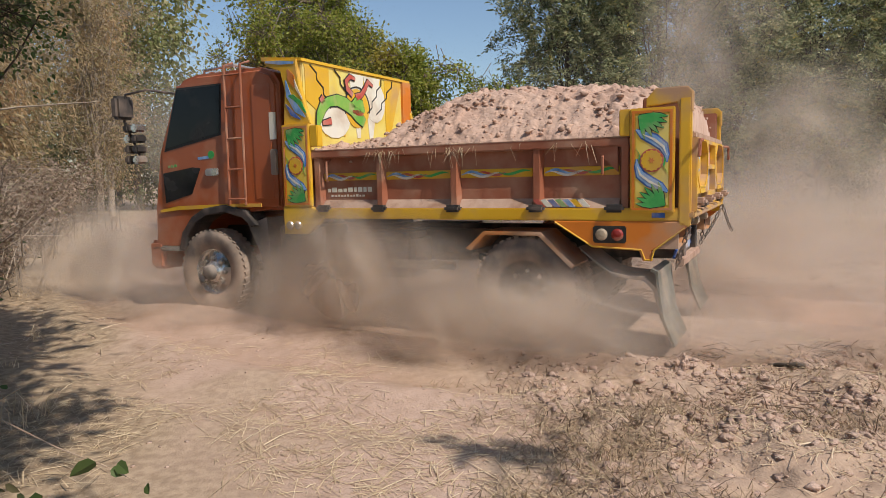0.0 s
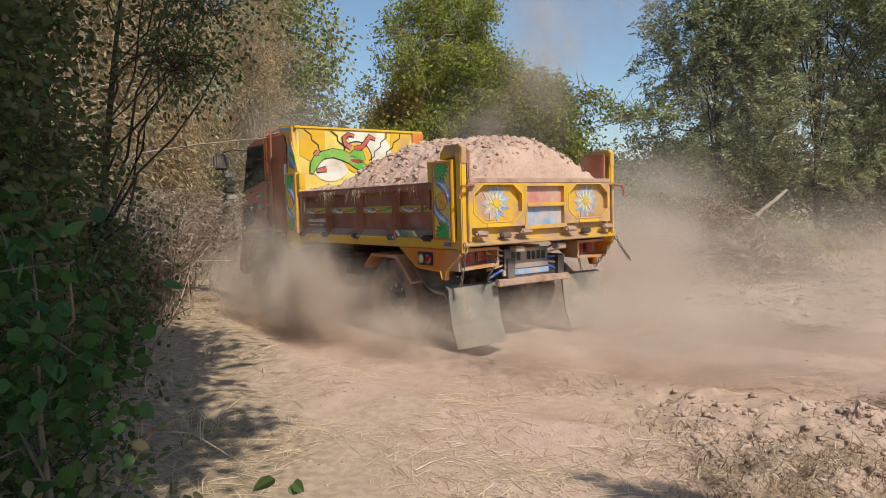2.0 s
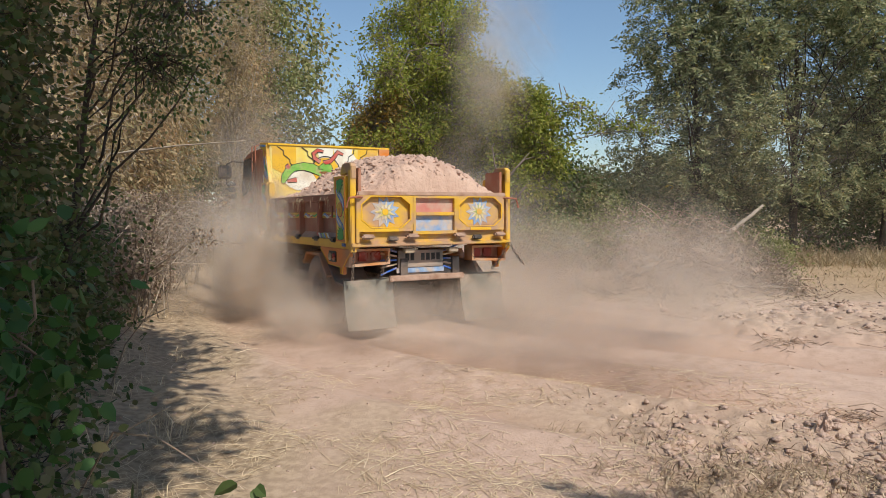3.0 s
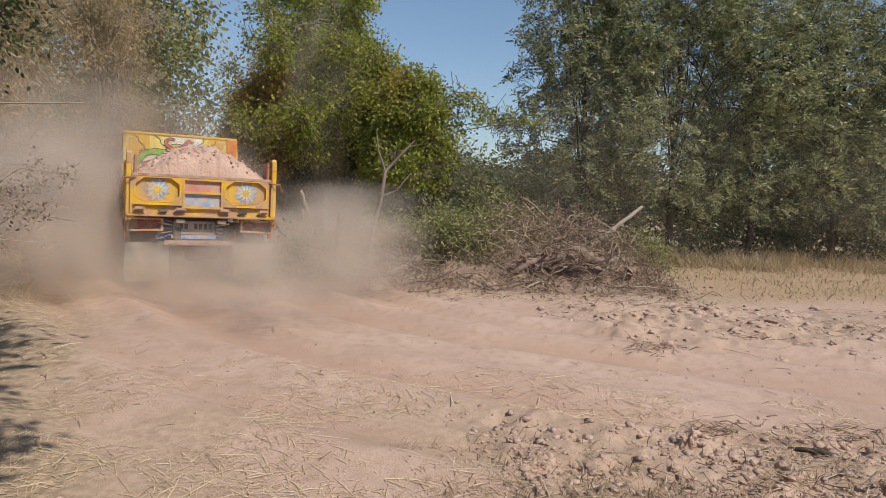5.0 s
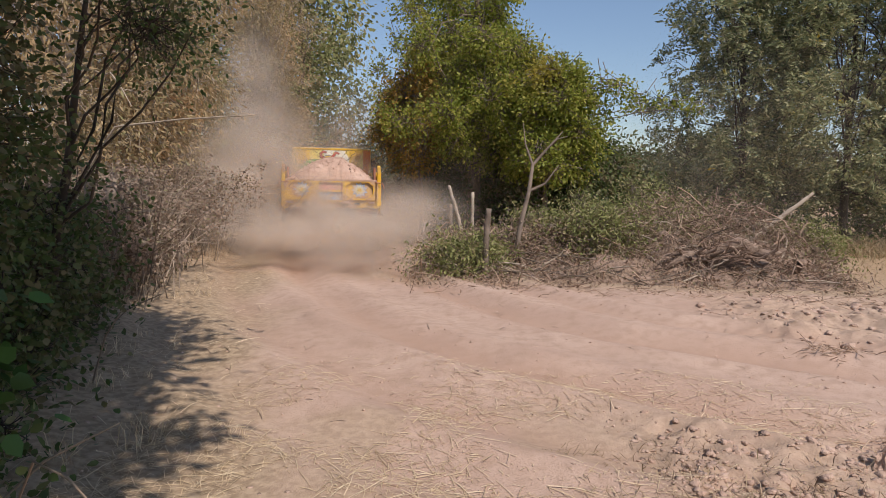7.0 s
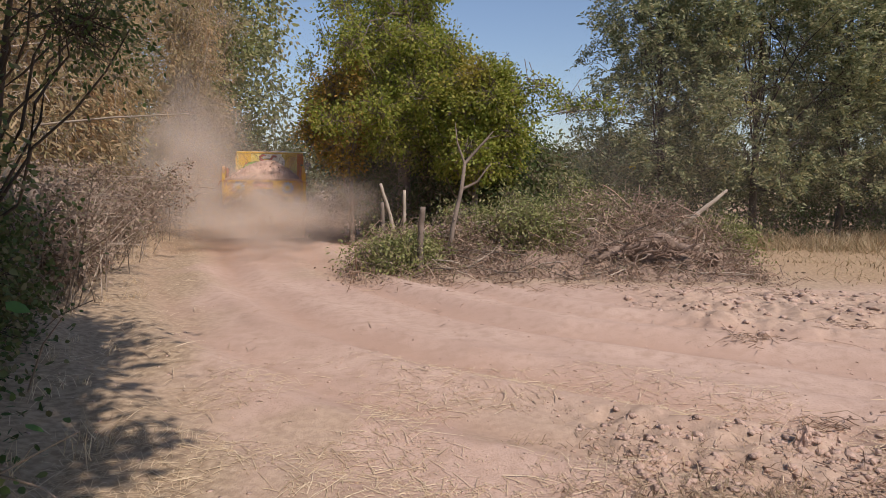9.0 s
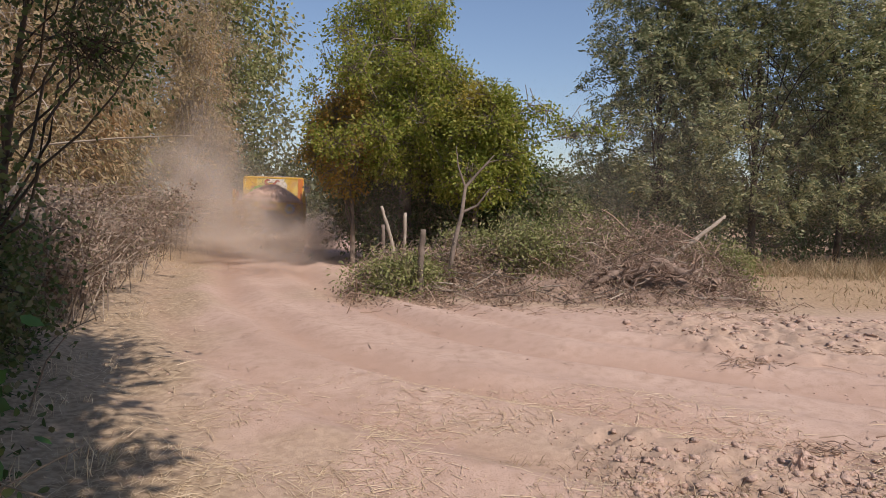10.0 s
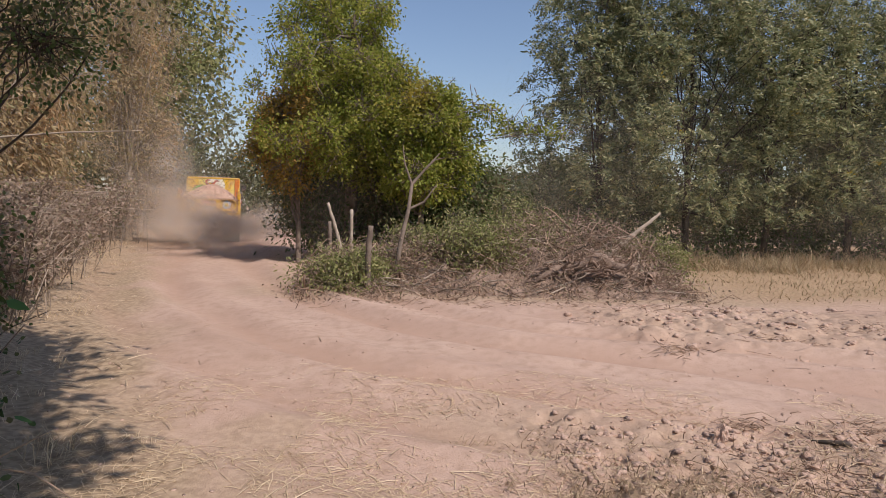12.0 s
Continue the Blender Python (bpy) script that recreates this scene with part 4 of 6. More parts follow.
def shade_tree():
    """The tree beside the camera whose crown throws the dappled shade on the hedge and the track's edge."""
    lobes = []
    for _ in range(38):
        yc = rng.uniform(-3.5, 3.8)
        lobes.append((hedge_x(yc + 4.1) + 3.95 - rng.uniform(0.62, 2.8), yc, rng.uniform(6.5, 7.6), 0.8, 0.8, 0.5))
    lobes += [(hedge_x(yc + 4.1) + 3.45 + 0.1 * max(0.0, yc), yc, 6.9, 0.5, 0.4, 0.35) for yc in np.arange(-2.5, 3.7, 0.35)]
    lobes += [(rng.uniform(0.1, 1.0), rng.uniform(-2.2, 0.2), rng.uniform(6.5, 7.2), 0.7, 0.7, 0.4) for _ in range(9)]
    fine = [(1.5, 0.1, 6.8, 0.16, 0.26, 0.15), (1.3, 0.4, 6.9, 0.07, 0.26, 0.1), (1.68, 0.42, 6.7, 0.07, 0.22, 0.1), (1.45, 1.15, 6.8, 0.09, 0.14, 0.08), (4.45, -0.65, 6.8, 0.2, 0.15, 0.15), (3.8, -1.9, 6.8, 0.4, 0.4, 0.3)]
    fine += [(rng.uniform(6.2, 8.0), rng.uniform(-2.3, -1.0), rng.uniform(6.6, 7.2), 0.2, 0.16, 0.12) for _ in range(11)]
    tree("shade_tree", "tall leafy tree overhanging the edge of the track", lobes, (2.6, -3.5, 0), 0.24, ("broad", 0.18, 0.1, 0.3), M_LEAF_GREEN, 2600, 16, limbs=30, trunk_h=6.5, spread=0.26)
    tree("shade_bough", "leafy bough overhanging the edge of the track", fine, (2.9, -3.2, 0), 0.08, ("broad", 0.16, 0.09, 0.3), M_LEAF_GREEN, 150, 12, limbs=9, trunk_h=6.2, spread=0.1, twig=0.3)


shade_tree()


def trailing_shoot():
    """A leafy shoot that reaches out low over the track's edge."""
    th = thing("trailing_shoot", "thin vine shoot with a few green leaves at its tip", "vine")
    pts = np.array([(-2.3, 2.9, 0.1), (-1.9, 2.6, 0.55), (-1.55, 2.35, 0.62), (-1.25, 2.15, 0.58), (-1.05, 2.05, 0.55), (-0.93, 2.02, 0.5)])
    v, f = tubes(pts[None], np.array([[0.006, 0.005, 0.004, 0.003, 0.002, 0.001]]), 5)
    soup("stem", v, f, M_TWIG, th)
    for x, y, z, a, size in ((-1.08, 2.06, 0.56, 200, 0.09), (-1.0, 2.04, 0.56, 330, 0.06), (-1.02, 2.03, 0.54, 20, 0.05), (-0.9, 2.02, 0.49, 300, 0.045)):
        bm = bmesh.new()
        half = [(0, 0), (0.12, 0.3), (0.45, 0.38), (0.8, 0.2), (1, 0), (0.8, -0.2), (0.45, -0.38), (0.12, -0.3)]
        vs = [bm.verts.new((px * size, py * size, 0.12 * size * abs(py) * 2)) for px, py in half]
        bm.faces.new((vs[0], vs[1], vs[2], vs[3], vs[4]))
        bm.faces.new((vs[0], vs[4], vs[5], vs[6], vs[7]))
        ob = part("leaf", bm, M_LEAF_DARK, th)
        ob.matrix_basis = pose(x, y, z, 60, 25, a)


trailing_shoot()

crooked("fallen_branch", "dark crooked dead branch lying on the broken soil", "branch", [(2.6, 4.62, 0.06), (2.75, 4.5, 0.09), (2.9, 4.36, 0.06), (3.2, 4.2, 0.08)], (0.012, 0.02, 0.018, 0.008), M_VINE, 7)
crooked("bamboo_pole", "thin pale dead stem reaching out of the hedge", "stem", [(-6.1, 8.1, 0.0), (-5.85, 8.05, 1.6), (-5.3, 8.0, 2.3), (-4.4, 8.0, 2.39), (-3.5, 8.0, 2.44)], (0.018, 0.016, 0.014, 0.011, 0.006), M_BARK_PALE, 6)
for x0, y0, x1, y1, z1 in ((-3.6, 5.2, -2.9, 4.6, 0.75), (-4.6, 6.6, -3.6, 6.2, 0.6), (-2.6, 3.0, -1.95, 3.2, 0.5)):
    crooked("dead_stem", "bare dead stem leaning out of the hedge", "stem", [(x0, y0, 0.0), ((x0 + x1) / 2, (y0 + y1) / 2, z1 * 0.65), (x1, y1, z1)], (0.009, 0.007, 0.004), M_TWIG_GREY, 5)
for y, h in ((7.0, 1.5), (7.7, 1.7), (9.3, 1.5)):
    crooked("fence_post", "dark fence post standing in the hedge", "post", [(hedge_x(y) - 1.1, y, -0.2), (hedge_x(y) - 1.08, y, 0.7), (hedge_x(y) - 1.12, y, h)], (0.05, 0.045, 0.04), M_BARK)


# ---- the dump truck: x ahead, y to its left, z up, from the ground below the rear axle ----
M_BROWN = surface("brown_lorry_paint", (0.36, 0.088, 0.027), (0.42, 0.105, 0.032), (0.45, 0.22, 0.135), rough=0.28, scale=1.7, bump=0.06, dirt_amount=(0.52, 0.8))
M_RUST = surface("dusty_brown_steel", (0.29, 0.095, 0.048), (0.36, 0.13, 0.07), (0.46, 0.28, 0.19), rough=0.6, scale=2.5, bump=0.2, dirt_amount=(0.45, 0.75))
M_YELLOW = surface("yellow_lorry_paint", (0.68, 0.38, 0.018), (0.74, 0.45, 0.03), (0.5, 0.3, 0.14), rough=0.4, scale=2.2, bump=0.1, dirt_amount=(0.5, 0.78))
M_YELLOW_WORN = surface("worn_yellow_paint", (0.66, 0.38, 0.03), (0.58, 0.35, 0.08), (0.44, 0.27, 0.165), rough=0.6, scale=3.4, bump=0.25, dirt_amount=(0.4, 0.58))
M_ORANGE = surface("orange_lorry_paint", (0.62, 0.17, 0.015), (0.66, 0.21, 0.02), (0.48, 0.27, 0.15), rough=0.4, scale=2.5, bump=0.1)
M_BLUE = surface("blue_painted_ornament", (0.09, 0.24, 0.55), (0.3, 0.48, 0.72), (0.45, 0.4, 0.38), rough=0.45, scale=9, bump=0.1)
M_BLUE_DARK = surface("deep_blue_paint", (0.03, 0.1, 0.38), (0.05, 0.14, 0.45), (0.35, 0.3, 0.3), rough=0.5, scale=9, bump=0.1)
M_GREEN = surface("green_painted_ornament", (0.03, 0.33, 0.07), (0.07, 0.42, 0.1), (0.4, 0.36, 0.2), rough=0.45, scale=8, bump=0.1)
M_LIME = surface("lime_green_paint", (0.13, 0.4, 0.05), (0.26, 0.45, 0.08), (0.45, 0.38, 0.2), rough=0.45, scale=8, bump=0.1)
M_RED = surface("red_painted_ornament", (0.5, 0.06, 0.04), (0.52, 0.14, 0.1), (0.47, 0.28, 0.22), rough=0.5, scale=5, bump=0.1)
M_WHITE = surface("white_paint", (0.72, 0.7, 0.62), (0.78, 0.74, 0.6), (0.55, 0.45, 0.34), rough=0.5, scale=3, bump=0.1)
M_CREAM = surface("pale_yellow_sunburst_paint", (0.76, 0.66, 0.2), (0.74, 0.5, 0.04), (0.55, 0.42, 0.28), rough=0.5, scale=2.2, bump=0.08)
M_FADED_BLUE = surface("faded_blue_paint", (0.16, 0.28, 0.5), (0.33, 0.43, 0.58), (0.5, 0.4, 0.32), rough=0.6, scale=9, bump=0.15, dirt_amount=(0.42, 0.62))
M_FADED_WHITE = surface("faded_white_paint", (0.6, 0.56, 0.45), (0.64, 0.5, 0.2), (0.5, 0.38, 0.28), rough=0.6, scale=14, bump=0.15, dirt_amount=(0.42, 0.62))
M_FADED_GREEN = surface("faded_green_paint", (0.3, 0.42, 0.16), (0.6, 0.5, 0.12), (0.5, 0.38, 0.28), rough=0.6, scale=16, bump=0.15, dirt_amount=(0.42, 0.62))
M_FADED_RED = surface("faded_red_paint", (0.5, 0.13, 0.1), (0.52, 0.24, 0.19), (0.5, 0.35, 0.27), rough=0.6, scale=5, bump=0.15, dirt_amount=(0.42, 0.62))
M_BLACK = surface("black_line_paint", (0.02, 0.018, 0.016), (0.03, 0.028, 0.025), rough=0.5, scale=9)
M_DARK = surface("dark_chassis_steel", (0.035, 0.03, 0.028), (0.06, 0.05, 0.045), (0.3, 0.22, 0.17), rough=0.6, scale=3, bump=0.2, dirt_amount=(0.45, 0.75))
M_GREY = surface("dusty_grey_sheet", (0.16, 0.145, 0.13), (0.24, 0.21, 0.185), (0.38, 0.29, 0.225), rough=0.75, scale=3, bump=0.2, dirt_amount=(0.4, 0.7))
M_FLAP = surface("dusty_rubber_flap", (0.14, 0.135, 0.11), (0.21, 0.195, 0.16), (0.36, 0.28, 0.215), rough=0.85, scale=4, bump=0.25, dirt_amount=(0.48, 0.75))
M_DUSTY = surface("dust_caked_steel", (0.4, 0.26, 0.19), (0.47, 0.325, 0.245), (0.3, 0.17, 0.11), rough=0.95, scale=8, bump=0.3, dirt_amount=(0.5, 0.7))
M_GUARD = surface("dusty_faded_orange_paint", (0.5, 0.2, 0.06), (0.5, 0.28, 0.13), (0.46, 0.31, 0.22), rough=0.7, scale=3, bump=0.15, dirt_amount=(0.4, 0.62))
M_RUBBER = surface("dusty_tyre_rubber", (0.15, 0.12, 0.1), (0.27, 0.21, 0.165), (0.4, 0.3, 0.23), rough=0.9, scale=4, bump=0.3, dirt_amount=(0.35, 0.65))
M_CHROME = surface("chrome", (0.55, 0.53, 0.5), (0.62, 0.6, 0.57), (0.45, 0.36, 0.29), rough=0.2, metal=0.8, scale=6, bump=0.05, dirt_amount=(0.5, 0.8))
M_GLASS_DARK = surface("tinted_cab_glass", (0.008, 0.01, 0.012), (0.012, 0.014, 0.016), (0.06, 0.05, 0.045), rough=0.06, scale=1.5, bump=0.0, dirt_amount=(0.55, 0.9))
M_GLASS_DARK.node_tree.nodes["Principled BSDF"].inputs["Specular IOR Level"].default_value = 0.22
M_LENS = surface("red_lamp_lens", (0.25, 0.02, 0.015), (0.3, 0.04, 0.02), (0.4, 0.28, 0.2), rough=0.2, scale=8, bump=0.05)
M_LENS_CLEAR = surface("milky_lamp_lens", (0.34, 0.27, 0.18), (0.42, 0.34, 0.24), (0.45, 0.35, 0.27), rough=0.2, scale=8, bump=0.05)
M_LOAD = surface("loose_soil_load", (0.46, 0.3, 0.225), (0.53, 0.365, 0.28), (0.38, 0.25, 0.185), rough=0.97, scale=2.2, fine=22, bump=0.7, dist=0.03)


def box(bm, x0, x1, y0, y1, z0, z1, bevel=0.0):
    g = bmesh.ops.create_cube(bm, size=1, matrix=Matrix.Translation(((x0 + x1) / 2, (y0 + y1) / 2, (z0 + z1) / 2)) @ Matrix.Diagonal((abs(x1 - x0), abs(y1 - y0), abs(z1 - z0), 1)))
    if bevel:
        ed = {e for v in g["verts"] for e in v.link_edges}
        bmesh.ops.bevel(bm, geom=list(ed), offset=bevel, segments=2, affect="EDGES")
    return bm


def boxed(*a, bevel=0.0):
    return box(bmesh.new(), *a, bevel=bevel)


def prism(bm, pts, d0, d1, axis, bevel=0.0):
    """A flat outline pushed from d0 to d1: axis "y" takes points (x, z), axis "x" points (y, z), axis "z" points (x, y)."""
    def at(p, d):
        return {"y": (p[0], d, p[1]), "x": (d, p[0], p[1]), "z": (p[0], p[1], d)}[axis]
    a = [bm.verts.new(at(p, d0)) for p in pts]
    b = [bm.verts.new(at(p, d1)) for p in pts]
    n = len(pts)
    fs = [bm.faces.new(a[::-1]), bm.faces.new(b)]
    for i in range(n):
        fs.append(bm.faces.new((a[i], a[(i + 1) % n], b[(i + 1) % n], b[i])))
    bmesh.ops.recalc_face_normals(bm, faces=fs)
    if bevel:
        rim = [e for f in fs[:2] for e in f.edges]
        bmesh.ops.bevel(bm, geom=rim, offset=bevel, segments=3, affect="EDGES")
    return bm


def plate(pts, d0, d1, axis, bevel=0.0):
    return prism(bmesh.new(), pts, d0, d1, axis, bevel)


def add_soup(bm, vf):
    vs = [bm.verts.new(v) for v in vf[0]]
    for f in vf[1]:
        bm.faces.new([vs[i] for i in f])
    return bm


def rod(pts, r, sides=7):
    pts = np.array(pts, float)
    pts = np.concatenate([pts[:1], pts, pts[-1:]])
    rr = np.full(len(pts), r)
    rr[0] = rr[-1] = 0.0005
    return add_soup(bmesh.new(), tubes(pts[None], rr[None], sides))


def lathe(profile, n=40, axis_y=True):
    """Turns points (radius, y) about the y axis."""
    bm = bmesh.new()
    rings = []
    for k in range(n):
        a = 2 * math.pi * k / n
        rings.append([bm.verts.new((r * math.cos(a), y, r * math.sin(a))) for r, y in profile])
    for k in range(n):
        p, q = rings[k], rings[(k + 1) % n]
        for i in range(len(profile) - 1):
            bm.faces.new((p[i], p[i + 1], q[i + 1], q[i]))
    bmesh.ops.recalc_face_normals(bm, faces=bm.faces)
    return bm


def disc_pts(cx, cz, rx, rz=None, n=20, start=0.0):
    rz = rz or rx
    return [(cx + rx * math.cos(start + 2 * math.pi * k / n), cz + rz * math.sin(start + 2 * math.pi * k / n)) for k in range(n)]


def star_pts(cx, cz, r0, r1, n):
    return [(cx + (r0 if k % 2 else r1) * math.cos(math.pi * k / n), cz + (r0 if k % 2 else r1) * math.sin(math.pi * k / n)) for k in range(2 * n)]


def ribbon_pts(line, widths):
    """A band along a flat line, tapering as the widths say."""
    p = np.array(line, float)
    d = unit(np.gradient(p, axis=0))
    s = np.stack([-d[:, 1], d[:, 0]], 1) * np.array(widths)[:, None] / 2
    return [tuple(q) for q in np.concatenate([p + s, (p - s)[::-1]])]


def wave(x0, x1, z, amp, n, phase):
    return [(x0 + (x1 - x0) * k / n, z + amp * math.sin(phase + 2 * math.pi * k / n)) for k in range(n + 1)]


truck = thing("dump_truck", "dusty brown and yellow painted dump truck loaded with soil", "truck")

# cab
cab_profile = [(4.64, 0.72), (4.62, 1.2), (4.5, 1.84), (4.18, 2.55), (4.05, 2.64), (3.85, 2.68), (2.95, 2.68), (2.78, 2.62), (2.7, 2.5), (2.7, 1.18), (3.1, 1.17), (3.28, 1.14), (3.5, 1.2), (3.8, 1.17), (4.0, 1.05), (4.16, 0.85), (4.2, 0.72)]
cab = part("cab", plate(cab_profile, -1.05, 1.05, "y", 0.045), M_BROWN, truck, "dusty brown cab")
part("windscreen", plate([(4.2, 2.5), (4.215, 2.5), (4.515, 1.86), (4.5, 1.86)], -0.92, 0.92, "y"), M_GLASS_DARK, cab, "dark tinted windscreen")
for s in (1, -1):
    y0 = s * 1.046
    door = part("door", plate([(4.44, 1.21), (4.42, 1.84), (4.13, 2.57), (3.42, 2.58), (3.42, 1.24)], y0, y0 + s * 0.016, "y", 0.005), M_BROWN, cab)
    part("window_rubber", plate([(4.375, 1.845), (4.13, 2.545), (3.455, 2.55), (3.5, 2.0)], y0 + s * 0.014, y0 + s * 0.021, "y"), M_BLACK, door, "black window rubber")
    part("window", plate([(4.35, 1.875), (4.12, 2.525), (3.475, 2.53), (3.52, 2.02)], y0 + s * 0.018, y0 + s * 0.026, "y"), M_GLASS_DARK, door, "dark tinted side window")
    part("lower_panel", plate([(4.42, 1.6), (3.95, 1.66), (3.83, 1.65), (3.98, 1.36), (4.4, 1.26)], y0 + s * 0.012, y0 + s * 0.022, "y", 0.003), M_GLASS_DARK, door, "black lower door panel")
    part("handle", boxed(3.55, 3.74, y0 + s * 0.012, y0 + s * 0.05, 1.56, 1.64, bevel=0.012), M_CHROME, door, "chrome door handle")
    part("emblem", plate(disc_pts(3.66, 1.79, 0.045), y0 + s * 0.012, y0 + s * 0.02, "y"), M_GREEN, door, "round green sticker")
    part("sticker", plate([(3.7, 1.75), (3.86, 1.74), (3.86, 1.77), (3.7, 1.78)], y0 + s * 0.012, y0 + s * 0.02, "y"), M_BLUE, door, "blue and white sticker")
    for k in range(3):
        part("lettering", boxed(4.3 - 0.05 * k, 4.335 - 0.05 * k, y0 + s * 0.014, y0 + s * 0.02, 1.66 + 0.005 * k, 1.69 + 0.005 * k), M_GREEN, door, "small green bar of lettering")
    part("stripe", plate([(4.5, 1.15), (4.5, 1.18), (4.2, 1.225), (3.3, 1.25), (2.98, 1.25), (2.98, 1.215), (3.3, 1.215), (4.2, 1.18)], y0, y0 + s * 0.02, "y"), M_YELLOW, cab, "yellow stripe along the sill")
    part("side_panel", plate([(3.05, 1.3), (3.05, 2.5), (2.8, 2.5), (2.8, 1.3)], y0, y0 + s * 0.012, "y", 0.005), M_BROWN, cab)
    part("notice", boxed(2.74, 2.82, y0, y0 + s * 0.016, 1.92, 2.2), M_WHITE, cab, "white notice plate")
    part("vent", boxed(2.73, 2.82, y0, y0 + s * 0.03, 1.55, 1.82, bevel=0.01), M_GREY, cab, "grey air inlet")
    lad = part("ladder", rod([(3.42, y0 + s * 0.03, 1.24), (3.38, y0 + s * 0.06, 1.4), (3.37, y0 + s * 0.06, 2.72), (3.34, y0 - s * 0.05, 2.76)], 0.014), M_RUST, cab, "brown tubular side ladder")
    part("rail", rod([(3.18, y0 + s * 0.03, 1.24), (3.15, y0 + s * 0.06, 1.4), (3.14, y0 + s * 0.06, 2.72), (3.11, y0 - s * 0.05, 2.76)], 0.014), M_RUST, lad)
    for z in (1.3, 1.62, 1.95, 2.28, 2.62):
        part("rung", rod([(3.39, y0 + s * 0.06, z), (3.15, y0 + s * 0.06, z)], 0.011), M_RUST, lad)
    arch = [(4.22, 0.72), (4.16, 0.92), (4.0, 1.1), (3.8, 1.2), (3.5, 1.24), (3.2, 1.18), (3.05, 1.02), (3.12, 1.0), (3.25, 1.1), (3.5, 1.16), (3.78, 1.12), (3.95, 1.03), (4.08, 0.88), (4.14, 0.72)]
    part("wheel_arch", plate(arch, s * 0.8, s * 1.085, "y", 0.008), M_DARK, cab, "dark wheel arch trim")
    part("corner_bumper", boxed(4.2, 4.68, s * 0.7, s * 1.06, 0.7, 0.76, bevel=0.015), M_CHROME, cab, "chrome edge of the bumper")
    arm = part("mirror_arm", rod([(4.22, s * 1.0, 2.5), (4.45, s * 1.2, 2.54), (4.72, s * 1.26, 2.5), (4.78, s * 1.25, 2.2), (4.7, s * 1.1, 1.75)], 0.014), M_DARK, cab, "black tubular mirror arm")
    part("mirror", boxed(4.7, 4.82, s * 1.16, s * 1.4, 2.22, 2.48, bevel=0.03), M_DARK, arm, "dark truck mirror")
    for k in range(4):
        for j in range(2):
            part("lamp", boxed(4.6 + 0.13 * j, 4.69 + 0.13 * j, s * 1.1, s * 1.26, 1.72 + 0.12 * k, 1.81 + 0.12 * k, bevel=0.02), M_CHROME if (k + j) % 3 == 0 else M_DARK, arm, "small dark and chrome marker lamp")
    part("flap", plate([(3.22, 1.02), (2.95, 1.1), (2.9, 0.3), (3.0, 0.28), (3.05, 0.7)], s * 0.75, s * 1.02, "y"), M_GREY, cab, "grey mud guard behind the wheel")
part("grille", boxed(4.6, 4.66, -0.9, 0.9, 0.85, 1.35, bevel=0.02), M_DARK, cab, "dark front grille")
part("bumper", boxed(4.5, 4.74, -1.06, 1.06, 0.48, 0.82, bevel=0.04), M_BROWN, cab)
rack = part("roof_rack", rod([(4.1, 0.7, 2.62), (4.05, 0.7, 2.78), (3.6, 0.7, 2.8), (3.55, 0.7, 2.66)], 0.016), M_CHROME, cab, "chrome rack tubes on the roof")
for y, z in ((0.35, 2.78), (-0.35, 2.78), (-0.7, 2.78)):
    part("tube", rod([(4.1, y, 2.62), (4.05, y, z), (3.6, y, z + 0.02), (3.55, y, 2.66)], 0.016), M_CHROME, rack)
for x, z in ((4.05, 2.78), (3.6, 2.8)):
    part("tube", rod([(x, -0.72, z), (x, 0.72, z)], 0.016), M_CHROME, rack)

# frame below the body
chassis = part("chassis", box(box(boxed(-1.25, 4.3, 0.33, 0.43, 0.72, 0.96), -1.25, 4.3, -0.43, -0.33, 0.72, 0.96), -1.2, -1.1, -0.43, 0.43, 0.74, 0.94), M_DARK, truck, "dusty chassis rails")
part("axle", rod([(0, -1.0, 0.48), (0, 1.0, 0.48)], 0.09, 10), M_DARK, chassis)
part("front_axle", rod([(3.75, -0.95, 0.46), (3.75, 0.95, 0.46)], 0.06, 10), M_DARK, chassis)
part("differential", lathe([(0.01, -0.2), (0.16, -0.12), (0.2, 0), (0.16, 0.12), (0.01, 0.2)], 16), M_DARK, chassis).location = (0, 0, 0.48)
for s in (1, -1):
    part("fuel_tank", boxed(1.2, 2.1, s * 0.5, s * 0.95, 0.5, 0.95, bevel=0.06), M_DARK, chassis, "dusty dark fuel tank")
    part("side_box", boxed(2.25, 2.85, s * 0.5, s * 0.95, 0.42, 1.0, bevel=0.02), M_DARK, chassis, "dark box behind the cab")
    part("spring", prism(bmesh.new(), [(-0.7, 0.72), (-0.35, 0.58), (0, 0.54), (0.35, 0.58), (0.7, 0.72), (0.7, 0.66), (0.35, 0.5), (0, 0.46), (-0.35, 0.5), (-0.7, 0.66)], s * 0.42, s * 0.5, "y"), M_DARK, chassis)
    part("underrun_bar", boxed(0.7, 2.2, s * 1.0, s * 1.04, 0.62, 0.7, bevel=0.01), M_GREY, chassis, "pale side guard bar")

